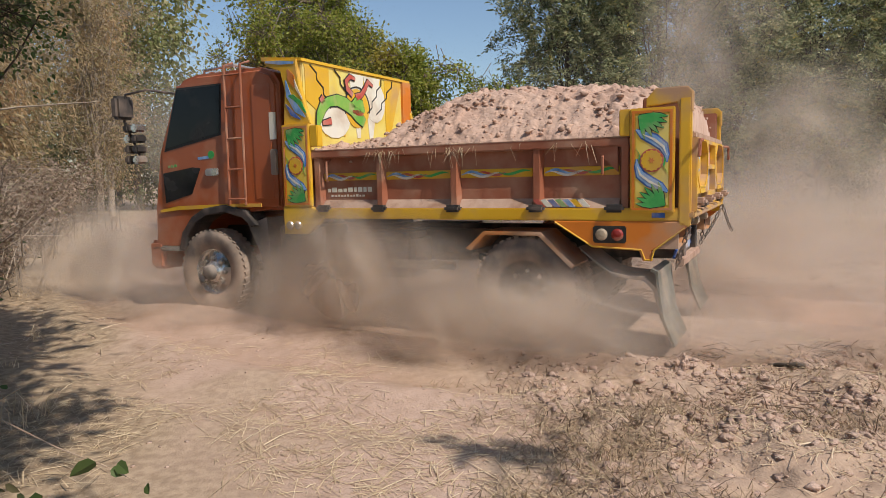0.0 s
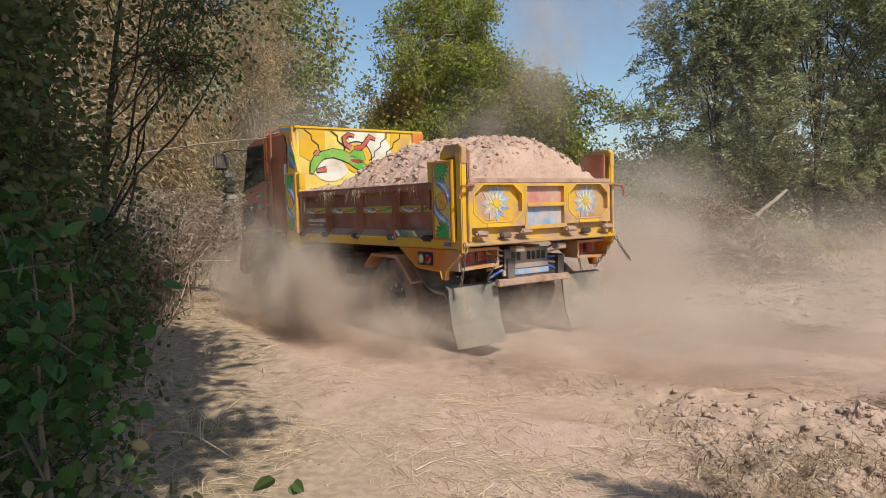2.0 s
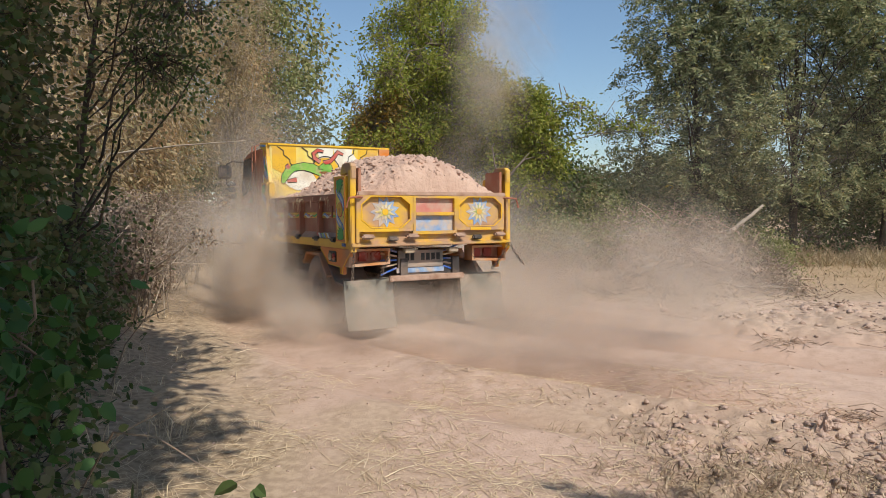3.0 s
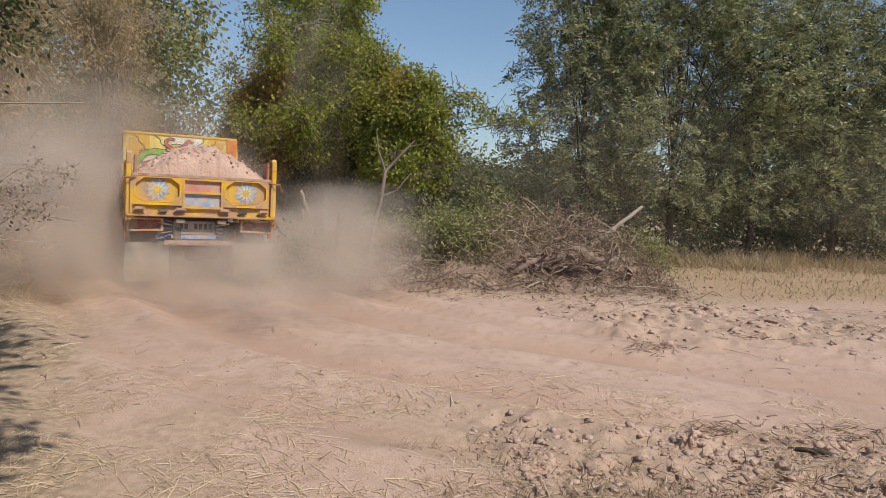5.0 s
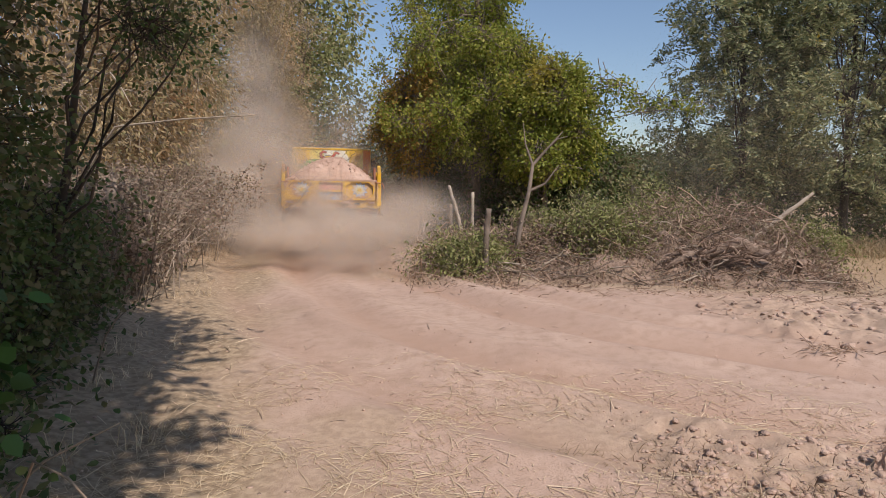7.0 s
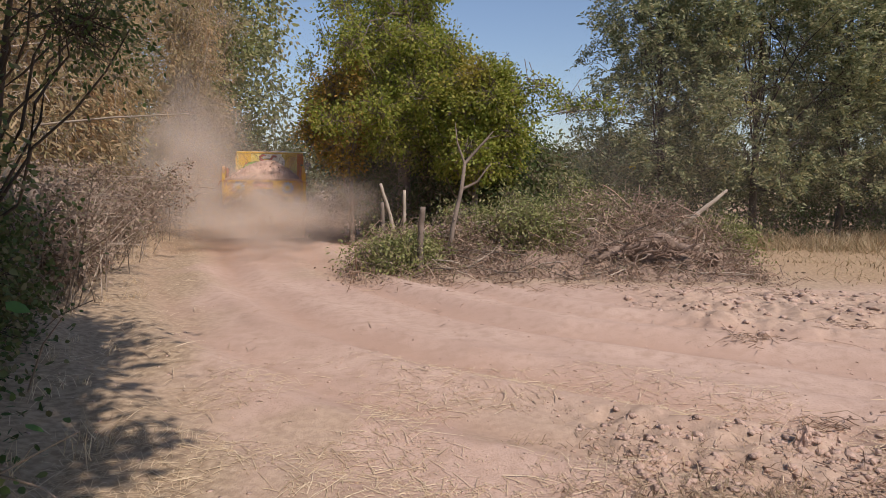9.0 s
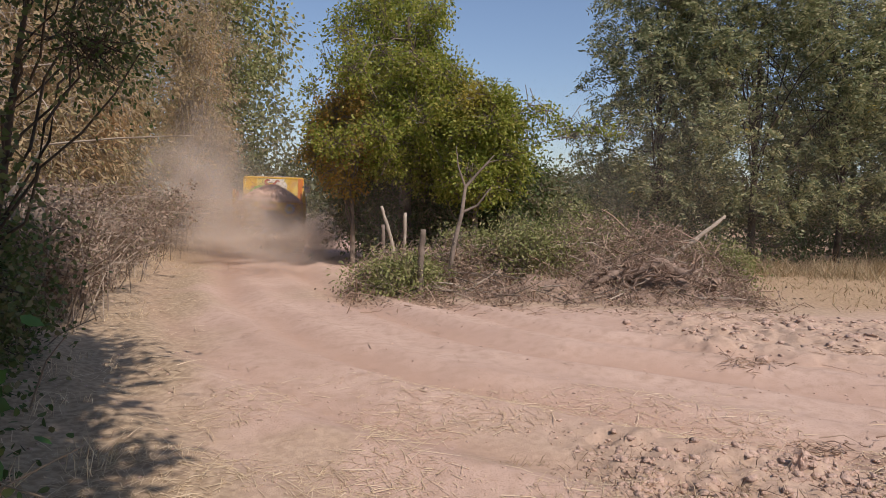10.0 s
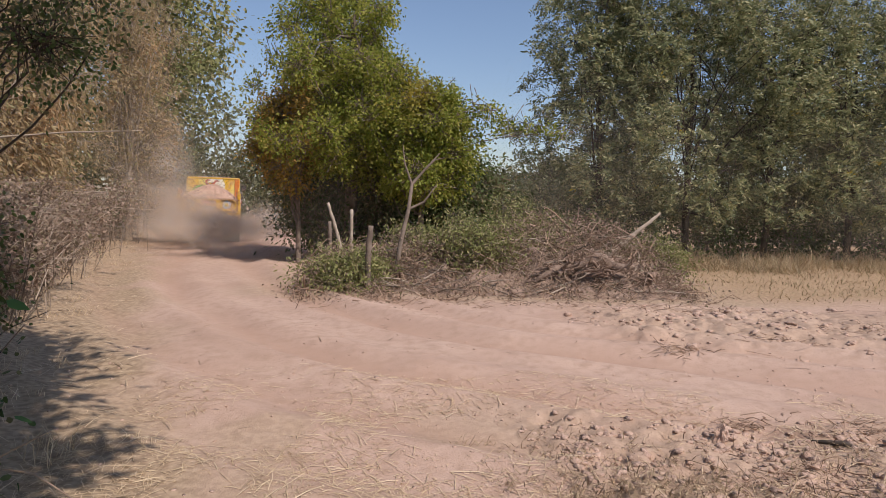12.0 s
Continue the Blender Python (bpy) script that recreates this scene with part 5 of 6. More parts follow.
# tipper body
body = part("tipper_body", boxed(-1.34, 2.36, -1.05, 1.05, 1.12, 1.2), M_RUST, truck, "ribbed brown steel tipper body")
part("front_wall", boxed(2.36, 2.4, -1.06, 1.06, 1.12, 1.8), M_RUST, body)
STAKES = (2.18, 1.45, 0.66, -0.13, -0.88)
for s in (1, -1):
    part("side_wall", boxed(-1.34, 2.357, s * 1.03, s * 1.06, 1.203, 1.74), M_RUST, body)
    part("top_rail", boxed(-0.92, 2.26, s * 1.03, s * 1.135, 1.7, 1.775, bevel=0.012), M_RUST, body, "dusty brown top rail")
    part("rail_dust", boxed(-0.9, 2.24, s * 1.035, s * 1.128, 1.773, 1.783, bevel=0.004), M_DUSTY, body, "soil lying along the top rail")
    part("sill_beam", boxed(-1.34, 2.3, s * 1.02, s * 1.15, 1.1, 1.205, bevel=0.01), M_YELLOW, body, "yellow side beam")
    for x in STAKES:
        part("stake", plate([(x - 0.05, s * 1.055), (x - 0.028, s * 1.125), (x + 0.028, s * 1.125), (x + 0.05, s * 1.055)], 1.2, 1.71, "z"), M_RUST, body)
    for a, b in zip(STAKES[1:], STAKES[:-1]):
        a, b = a + 0.05, b - 0.05
        part("ledge", plate([(s * 1.055, 1.205), (s * 1.13, 1.205), (s * 1.055, 1.29)], a, b, "x"), M_DUSTY, body, "dust-covered ledge")
        band = part("painted_band", boxed(a, b, s * 1.055, s * 1.078, 1.475, 1.55, bevel=0.006), M_YELLOW, body, "yellow band with painted ribbons")
        for m, z, ph, u0, u1 in ((M_GREEN, 1.515, 0.5, 0.02, 0.48), (M_RED, 1.51, 2.5, 0.35, 0.75), (M_BLUE, 1.515, 4.0, 0.62, 0.98), (M_WHITE, 1.5, 1.5, 0.45, 0.9)):
            xs = wave(a + (b - a) * u0, a + (b - a) * u1, z, 0.016, 8, ph)
            part("ribbon", plate(ribbon_pts(xs, [0.004, 0.014, 0.022, 0.024, 0.024, 0.022, 0.018, 0.01, 0.004]), s * 1.077, s * 1.082, "y"), m, band)
    for x in (2.1, 1.45, 0.66, -0.13, -0.8):
        part("hinge", boxed(x - 0.08, x + 0.08, s * 1.1, s * 1.185, 1.17, 1.235, bevel=0.02), M_DARK, body, "dark dusty bottom hinge")
    part("latch", rod([(2.05, s * 1.08, 1.68), (2.06, s * 1.13, 1.66), (2.06, s * 1.13, 1.5), (2.08, s * 1.09, 1.47)], 0.012), M_RUST, body)
    part("latch", rod([(-0.7, s * 1.08, 1.66), (-0.7, s * 1.13, 1.62), (-0.7, s * 1.13, 1.48)], 0.012), M_RUST, body)
    part("gusset", plate([(-0.82, 1.72), (-0.6, 1.72), (-0.82, 1.5)], s * 1.055, s * 1.12, "y"), M_RUST, body)
    for k, m in enumerate((M_WHITE, M_YELLOW, M_BLUE, M_GREEN, M_BLUE_DARK, M_WHITE, M_RED)):
        part("stripe", plate([(-0.6 + 0.065 * k, 1.215), (-0.55 + 0.065 * k, 1.215), (-0.49 + 0.065 * k, 1.275), (-0.54 + 0.065 * k, 1.28)], s * 1.13, s * 1.136, "y"), m, body, "painted feather stripe")
    for r, (x0, x1, h, z) in enumerate(((2.1, 1.62, 0.045, 1.36), (2.06, 1.68, 0.02, 1.315))):
        k = 0
        while x0 > x1:
            w = rng.uniform(0.03, 0.06) if r == 0 else rng.uniform(0.015, 0.03)
            part("lettering", boxed(x0 - w, x0, s * 1.058, s * 1.064, z, z + h * rng.uniform(0.7, 1.15)), M_WHITE, body, "white bar of lettering")
            x0 -= w + 0.016

    # painted panels at the front and rear corners
    def ornament(x0, x1, z0, z1, yy, parent):
        """A yellow panel with a framed scroll: fans of leaves, blue ribbons and an orange sun."""
        pan = part("corner_panel", boxed(x0, x1, yy - s * 0.05, yy, z0, z1, bevel=0.006), M_YELLOW, parent, "yellow corner panel with painted leaves, ribbons and a sun")
        w, h, cx, cz = x1 - x0, z1 - z0, (x0 + x1) / 2, (z0 + z1) / 2
        e = yy + s * 0.004
        for q in ((x0 + 0.015, x0 + 0.035, z0 + 0.02, z1 - 0.02), (x1 - 0.035, x1 - 0.015, z0 + 0.02, z1 - 0.02), (x0 + 0.035, x1 - 0.035, z0 + 0.02, z0 + 0.04), (x0 + 0.035, x1 - 0.035, z1 - 0.04, z1 - 0.02)):
            part("border", boxed(q[0], q[1], yy - s * 0.01, e, q[2], q[3]), M_ORANGE, pan)
        part("backing", boxed(x0 + 0.045, x1 - 0.045, yy - s * 0.01, yy + s * 0.003, z0 + 0.06, z1 - 0.06), M_CREAM, pan)
        for up in (1, -1):
            zb = cz + up * h * 0.43
            for q in range(6):
                g = q / 5
                root = (cx + up * w * 0.3, zb)
                tip = (root[0] - up * w * 0.66 * math.cos(1.35 * g), root[1] - up * (0.015 + w * 0.52 * math.sin(1.35 * g)))
                mid = ((root[0] + tip[0]) / 2, (root[1] + tip[1]) / 2 + up * h * 0.012)
                blade = [root, mid, ((mid[0] + tip[0]) / 2, (mid[1] + tip[1]) / 2), tip]
                part("leaf_outline", plate(ribbon_pts(blade, [0.016, 0.048, 0.044, 0.008]), yy - s * 0.005, e + s * 0.0005 * q, "y"), M_BLACK, pan)
                part("leaf_blade", plate(ribbon_pts(blade, [0.006, 0.034, 0.03, 0.003]), yy - s * 0.005, e + s * (0.003 + 0.0005 * q), "y"), M_GREEN, pan)
            a = [(cx + up * w * 0.36, cz + up * h * 0.3), (cx + up * w * 0.2, cz + up * h * 0.25), (cx - up * w * 0.05, cz + up * h * 0.2), (cx - up * w * 0.26, cz + up * h * 0.13), (cx - up * w * 0.33, cz + up * h * 0.05), (cx - up * w * 0.34, cz - up * h * 0.02)]
            part("ribbon_outline", plate(ribbon_pts(a, [0.02, 0.075, 0.095, 0.085, 0.05, 0.012]), yy - s * 0.005, e + s * 0.001, "y"), M_BLUE_DARK, pan)
            part("ribbon", plate(ribbon_pts(a, [0.008, 0.052, 0.07, 0.06, 0.03, 0.004]), yy - s * 0.005, e + s * 0.004, "y"), M_BLUE, pan)
            part("ribbon_light", plate(ribbon_pts(a[1:5], [0.004, 0.02, 0.018, 0.004]), yy - s * 0.005, e + s * 0.006, "y"), M_WHITE, pan)
            b = [(cx + up * w * 0.36, cz + up * h * 0.12), (cx + up * w * 0.28, cz + up * h * 0.07), (cx + up * w * 0.34, cz - up * h * 0.06), (cx + up * w * 0.22, cz + up * h * 0.02)]
            part("leaf", plate(b, yy - s * 0.005, e + s * 0.003, "y"), M_GREEN, pan)
        part("sun_rim", plate(disc_pts(cx, cz, w * 0.27), yy - s * 0.005, e + s * 0.006, "y"), M_RED, pan)
        part("sun", plate(star_pts(cx, cz, w * 0.25, w * 0.22, 14), yy - s * 0.005, e + s * 0.009, "y"), M_YELLOW, pan)
        part("sun_heart", plate(star_pts(cx, cz, 0.012, 0.03, 6), yy - s * 0.005, e + s * 0.011, "y"), M_ORANGE, pan)
        return pan

    ornament(2.24, 2.58, 1.22, 2.05, s * 1.165, body)
    part("post_flange", boxed(2.14, 2.24, s * 1.06, s * 1.15, 1.82, 2.03, bevel=0.008), M_YELLOW, body)
    ornament(-1.27, -0.93, 1.17, 1.99, s * 1.175, body)
    part("post_flange", boxed(-0.93, -0.84, s * 1.06, s * 1.16, 1.78, 1.99, bevel=0.008), M_YELLOW, body)
    part("rear_column", boxed(-1.39, -1.3, s * 1.08, s * 1.155, 1.06, 2.06, bevel=0.01), M_YELLOW, body, "yellow rear corner column")
    part("post_hook", plate([(-1.05, 2.0), (-1.05, 2.06), (-1.12, 2.14), (-1.36, 2.14), (-1.4, 2.1), (-1.4, 1.95), (-1.3, 1.95), (-1.28, 2.02)], s * 1.08, s * 1.15, "y", 0.008), M_YELLOW_WORN, body, "worn yellow hook on the post")
    part("inner_post", boxed(-1.36, -1.0, s * 1.0, s * 1.04, 1.74, 2.08, bevel=0.01), M_RUST, body)
    part("front_bracket", plate([(2.6, 1.22), (2.6, 0.94), (2.3, 0.94), (2.1, 1.1), (2.1, 1.13), (2.24, 1.22)], s * 1.1, s * 1.16, "y", 0.008), M_YELLOW, body, "yellow bracket with twin lamps")
    for x in (2.42, 2.52):
        part("marker_lamp", lathe([(0.001, 0.02), (0.035, 0.015), (0.045, 0.0), (0.045, -0.03)], 16), M_LENS_CLEAR, body, "round milky marker lamp").matrix_basis = pose(x, s * 1.165, 1.03, 0, 0, 0 if s > 0 else 180)
    part("rear_bracket", plate([(-0.28, 1.1), (-0.62, 0.88), (-1.0, 0.86), (-1.03, 0.78), (-1.1, 0.78), (-1.1, 0.86), (-1.36, 1.05), (-1.36, 1.1)], s * 1.1, s * 1.155, "y", 0.008), M_ORANGE, body, "orange bracket with twin tail lamps")
    part("bracket_edge", rod([(-0.3, s * 1.157, 1.09), (-0.62, s * 1.157, 0.89), (-1.02, s * 1.157, 0.87), (-1.05, s * 1.157, 0.79), (-1.1, s * 1.157, 0.79), (-1.12, s * 1.157, 0.87), (-1.35, s * 1.157, 1.05)], 0.008, 5), M_YELLOW, body)
    part("lamp_plate", boxed(-0.9, -0.63, s * 1.15, s * 1.164, 0.92, 1.06, bevel=0.01), M_BLACK, body)
    for x, m in ((-0.83, M_LENS), (-0.7, M_LENS_CLEAR)):
        part("marker_lamp", lathe([(0.001, 0.02), (0.035, 0.015), (0.05, 0.0), (0.05, -0.02)], 16), m, body, "round side lamp").matrix_basis = pose(x, s * 1.17, 0.99, 0, 0, 0 if s > 0 else 180)
    part("reflector", boxed(-1.2, -1.1, s * 1.15, s * 1.162, 1.13, 1.18), M_BLUE_DARK, body, "blue side reflector")
    # swept wing between the front post and the headboard's top
    wing = [(2.58, 2.05), (2.24, 2.05), (2.3, 2.2), (2.36, 2.42), (2.39, 2.6), (2.39, 2.7), (2.8, 2.72), (2.78, 2.66), (2.6, 2.6), (2.55, 2.4)]
    wg = part("wing", plate(wing, s * 1.06, s * 1.12, "y", 0.006), M_YELLOW, body, "swept wing painted with blue, green and orange feathers")
    for m, line, wd in ((M_BLUE, [(2.3, 2.12), (2.4, 2.2), (2.5, 2.35), (2.53, 2.5)], (0.01, 0.07, 0.06, 0.01)), (M_BLUE_DARK, [(2.36, 2.1), (2.46, 2.16), (2.54, 2.26)], (0.01, 0.05, 0.01)),
                        (M_GREEN, [(2.29, 2.16), (2.36, 2.26), (2.45, 2.33), (2.5, 2.34)], (0.01, 0.05, 0.05, 0.01)), (M_ORANGE, [(2.42, 2.42), (2.46, 2.52), (2.5, 2.6)], (0.02, 0.09, 0.02)),
                        (M_WHITE, [(2.33, 2.3), (2.4, 2.42), (2.44, 2.55)], (0.01, 0.03, 0.01)), (M_BLUE, [(2.42, 2.665), (2.6, 2.68), (2.78, 2.7)], (0.02, 0.04, 0.02))):
        part("feather", plate(ribbon_pts(line, wd), s * 1.118, s * 1.126, "y"), m, wg)

# headboard with its sunburst painting, kept as plain shapes
hb = part("headboard", boxed(2.36, 2.42, -1.07, 1.07, 1.74, 2.685, bevel=0.01), M_CREAM, truck, "headboard painted with a yellow and white sunburst")
part("top_lip", plate([(2.34, 2.68), (2.34, 2.71), (2.86, 2.76), (2.86, 2.72), (2.44, 2.68)], -1.1, 1.1, "y", 0.004), M_YELLOW, hb, "yellow lip along the top")
part("edge", boxed(2.33, 2.37, -1.1, -0.9, 1.8, 2.68), M_ORANGE, hb, "orange painted edge")
for y0, y1, m in ((1.05, 0.62, M_YELLOW), (0.25, -0.05, M_WHITE), (-0.05, -0.4, M_WHITE), (-0.5, -0.9, M_YELLOW)):
    part("ray", plate([(y0, 2.66), (y1, 2.66), ((y0 * 0.3 + y1 * 0.5), 1.95), ((y0 * 0.5 + y1 * 0.3), 1.95)], 2.354, 2.359, "x"), m, hb, "painted ray")
part("ray", plate([(1.03, 2.3), (1.03, 2.6), (0.35, 2.1), (0.35, 1.95)], 2.353, 2.358, "x"), M_YELLOW, hb, "painted ray")
part("white_patch", plate(disc_pts(0.55, 2.15, 0.3, 0.22, 14), 2.351, 2.357, "x"), M_WHITE, hb)
part("white_patch", plate(disc_pts(-0.28, 2.38, 0.22, 0.24, 14), 2.351, 2.357, "x"), M_WHITE, hb)
part("yellow_patch", plate(disc_pts(0.1, 2.28, 0.24, 0.22, 16), 2.349, 2.355, "x"), M_YELLOW, hb)
part("patch_rim", plate(ribbon_pts([(0.1 + 0.25 * math.cos(a / 10), 2.28 + 0.24 * math.sin(a / 10)) for a in range(-3, 34, 2)], [0.014] * 19), 2.346, 2.353, "x"), M_BLACK, hb)
for pts, w, m in (([(0.86, 2.05), (0.82, 2.16), (0.76, 2.25), (0.66, 2.31), (0.5, 2.34), (0.34, 2.31), (0.22, 2.26), (0.1, 2.2), (-0.02, 2.12)], (0.04, 0.11, 0.12, 0.1, 0.12, 0.14, 0.13, 0.16, 0.1), M_LIME),
                  ([(0.24, 2.3), (0.14, 2.34), (0.04, 2.32), (-0.02, 2.24)], (0.04, 0.12, 0.13, 0.04), M_LIME),
                  ([(0.2, 2.42), (0.3, 2.48), (0.32, 2.56), (0.24, 2.62), (0.14, 2.6)], (0.06, 0.06, 0.055, 0.05, 0.03), M_RED),
                  ([(0.14, 2.4), (0.02, 2.44), (-0.06, 2.52), (-0.12, 2.6), (-0.22, 2.56)], (0.08, 0.06, 0.055, 0.06, 0.03), M_RED),
                  ([(0.22, 2.24), (0.1, 2.23), (0.0, 2.22)], (0.03, 0.07, 0.04), M_RED), ([(0.8, 2.3), (0.74, 2.34)], (0.06, 0.08), M_RED), ([(0.78, 2.08), (0.62, 2.11)], (0.04, 0.07), M_RED)):
    part("shape_outline", plate(ribbon_pts(pts, [a + 0.022 for a in w]), 2.343, 2.35, "x"), M_BLACK, hb)
    part("painted_shape", plate(ribbon_pts(pts, w), 2.338, 2.346, "x"), m, hb)
for y, dy in ((0.92, -0.12), (0.5, -0.12), (-0.45, 0.12), (-0.7, 0.14)):
    part("crack_line", plate(ribbon_pts([(y + dy * k * 0.45 + 0.025 * (-1) ** k, 2.66 - 0.07 * k) for k in range(7)], [0.014] * 7), 2.347, 2.354, "x"), M_BLACK, hb, "black zigzag line")

# tailgate
gate = part("tailgate", boxed(-1.37, -1.33, -1.06, 1.06, 1.15, 1.77, bevel=0.008), M_YELLOW_WORN, truck, "worn yellow tailgate with octagonal recesses")
part("top_bar", boxed(-1.41, -1.32, -1.07, 1.07, 1.745, 1.8, bevel=0.012), M_DUSTY, gate, "dust-caked top bar")
part("bottom_bar", boxed(-1.42, -1.34, -1.15, 1.15, 1.125, 1.175, bevel=0.01), M_YELLOW_WORN, gate)


def ring(outer, inner, x0, x1):
    """A flat frame between two outlines with as many corners, in the tailgate's plane."""
    bm = bmesh.new()
    n = len(outer)
    v = [[bm.verts.new((x, *p)) for p in o] for x in (x0, x1) for o in (outer, inner)]
    for i in range(n):
        j = (i + 1) % n
        for a, b in ((0, 1), (1, 3), (3, 2), (2, 0)):
            bm.faces.new((v[a][i], v[a][j], v[b][j], v[b][i]))
    bmesh.ops.recalc_face_normals(bm, faces=bm.faces)
    return bm


for cy in (0.7, -0.66):
    oc = [(cy + sx * a, 1.55 + sz * b) for sx, sz, a, b in ((1, 1, 0.2, 0.185), (1, 1, 0.32, 0.09), (1, -1, 0.32, 0.09), (1, -1, 0.2, 0.185), (-1, -1, 0.2, 0.185), (-1, -1, 0.32, 0.09), (-1, 1, 0.32, 0.09), (-1, 1, 0.2, 0.185))]
    rect = [(cy + sx * a, 1.55 + sz * b) for sx, sz, a, b in ((1, 1, 0.2, 0.2), (1, 1, 0.37, 0.2), (1, -1, 0.37, 0.24), (1, -1, 0.2, 0.24), (-1, -1, 0.2, 0.24), (-1, -1, 0.37, 0.24), (-1, 1, 0.37, 0.2), (-1, 1, 0.2, 0.2))]
    part("octagon_frame", ring(rect, oc, -1.365, -1.425), M_YELLOW_WORN, gate, "raised frame with an octagonal opening")
    inn = [(cy + (p[0] - cy) * 0.93, 1.55 + (p[1] - 1.55) * 0.93) for p in oc]
    out = [(cy + (p[0] - cy) * 1.05, 1.55 + (p[1] - 1.55) * 1.05) for p in oc]
    part("octagon_rim", ring(out, oc, -1.42, -1.43), M_YELLOW, gate, "yellow rim of the octagon")
    part("octagon_field", plate(inn, -1.368, -1.373, "x"), M_YELLOW_WORN, gate, "orange ground of the octagon")
    part("star", plate(star_pts(cy, 1.55, 0.13, 0.2, 11), -1.37, -1.378, "x"), M_FADED_BLUE, gate, "blue painted star")
    part("star", plate(star_pts(cy, 1.55, 0.07, 0.15, 11), -1.37, -1.382, "x"), M_FADED_WHITE, gate, "faded white painted star")
    part("flower", plate(star_pts(cy, 1.55, 0.04, 0.1, 9), -1.37, -1.386, "x"), M_FADED_GREEN, gate, "green painted flower")
    part("flower_heart", plate(disc_pts(cy, 1.55, 0.04), -1.37, -1.39, "x"), M_YELLOW, gate)
    part("patch", boxed(-1.43, -1.42, cy - 0.16, cy + 0.16, 1.31, 1.345), M_YELLOW, gate)
rr = [(0.31, 1.73), (-0.27, 1.73), (-0.27, 1.3), (0.31, 1.3)]
part("middle_frame", ring([(0.34, 1.75), (-0.3, 1.75), (-0.3, 1.27), (0.34, 1.27)], [(0.3, 1.72), (-0.26, 1.72), (-0.26, 1.31), (0.3, 1.31)], -1.365, -1.425), M_YELLOW_WORN, gate)
part("divider", boxed(-1.425, -1.36, -0.26, 0.3, 1.5, 1.545, bevel=0.006), M_YELLOW_WORN, gate)
part("red_panel", boxed(-1.375, -1.365, -0.26, 0.3, 1.545, 1.72), M_FADED_RED, gate, "faded red painted panel")
part("blue_panel", boxed(-1.375, -1.365, -0.26, 0.3, 1.31, 1.5), M_FADED_BLUE, gate, "faded blue painted panel")
for y in (0.96, 0.36, -0.32, -0.94):
    part("gate_hinge", boxed(-1.49, -1.4, y - 0.085, y + 0.085, 1.22, 1.28, bevel=0.02), M_DUSTY, gate, "dust-caked tailgate hinge")
for y in (0.62, -0.6):
    part("shackle", boxed(-1.46, -1.4, y - 0.07, y + 0.07, 1.19, 1.25, bevel=0.015), M_DARK, gate)
for s in (1, -1):
    part("pin", rod([(-1.4, s * 1.0, 1.73), (-1.46, s * 1.06, 1.73), (-1.46, s * 1.2, 1.72), (-1.46, s * 1.24, 1.6)], 0.014), M_RUST, gate)
    part("edge_strip", boxed(-1.43, -1.36, s * 1.06, s * 1.1, 1.17, 1.75, bevel=0.006), M_YELLOW_WORN, gate, "scuffed dusty edge")

# rear lamps, number plate, flaps, chains
for s in (1, -1):
    lb = part("lamp_box", ring([(s * 1.14, 1.1), (s * 0.6, 1.1), (s * 0.6, 0.9), (s * 1.14, 0.88)], [(s * 1.11, 1.07), (s * 0.63, 1.07), (s * 0.63, 0.93), (s * 1.11, 0.91)], -1.1, -1.3), M_GUARD, chassis, "faded orange framed rear lamp box")
    part("back_plate", boxed(-1.16, -1.14, s * 0.62, s * 1.12, 0.92, 1.08), M_RUST, lb)
    for y in (0.74, 0.92):
        part("lens", boxed(-1.19, -1.15, s * (y - 0.07), s * (y + 0.07), 0.94, 1.06, bevel=0.015), M_LENS, lb, "red tail lamp lens")
    part("work_lamp", boxed(-1.36, -1.26, s * 0.32 - 0.07 + 0.03, s * 0.32 + 0.07 + 0.03, 1.03, 1.09, bevel=0.01), M_LENS_CLEAR, chassis, "small dusty lamp housing")
    flap = [(-1.1, 0.72), (-1.15, 0.7), (-1.17, 0.52), (-1.2, 0.32), (-1.29, 0.1), (-1.27, 0.09), (-1.18, 0.31), (-1.15, 0.51), (-1.13, 0.68), (-1.09, 0.7)]
    part("mud_flap", plate(flap, s * 0.5, s * 1.16, "y"), M_FLAP, truck, "large dusty grey-green rubber mud flap")
    guard = [(0.55, 0.84), (0.37, 1.0), (-0.16, 1.0), (-0.46, 0.72), (-0.43, 0.69), (-0.14, 0.965), (0.35, 0.965), (0.5, 0.82)]
    part("mudguard", plate(guard, s * 0.66, s * 1.13, "y", 0.006), M_GUARD, truck, "dusty orange angular mudguard")
    swoop = [(-0.5, 0.88), (-0.62, 0.78), (-0.76, 0.68), (-0.9, 0.655), (-1.04, 0.65), (-1.14, 0.56), (-1.2, 0.3), (-1.17, 0.3), (-1.11, 0.54), (-1.03, 0.62), (-0.9, 0.625), (-0.78, 0.65), (-0.64, 0.745), (-0.52, 0.85)]
    part("rear_guard", plate(swoop, s * 0.66, s * 1.13, "y", 0.004), M_GREY, truck, "dented grey sheet guard behind the wheel")
plate_back = part("number_plate", boxed(-1.22, -1.2, -0.2, 0.45, 0.84, 1.06, bevel=0.005), M_GREY, truck, "dusty number plate")
for k in range(7):
    if k != 2:
        part("lettering", boxed(-1.226, -1.219, 0.3 - 0.075 * k, 0.35 - 0.075 * k, 0.93, 1.02), M_BLACK, plate_back, "dark bar of lettering")
for side in (1, -1):
    for k in range(5):
        z0, z1 = 0.84 + 0.05 * k, 0.76 + 0.09 * k
        part("ray", rod([(-1.2, 0.125 + side * 0.34, z0), (-1.2, 0.125 + side * 0.56, z1)], 0.013, 5), M_FADED_WHITE if k % 2 else M_BLUE_DARK, plate_back, "painted ray of the rear board")
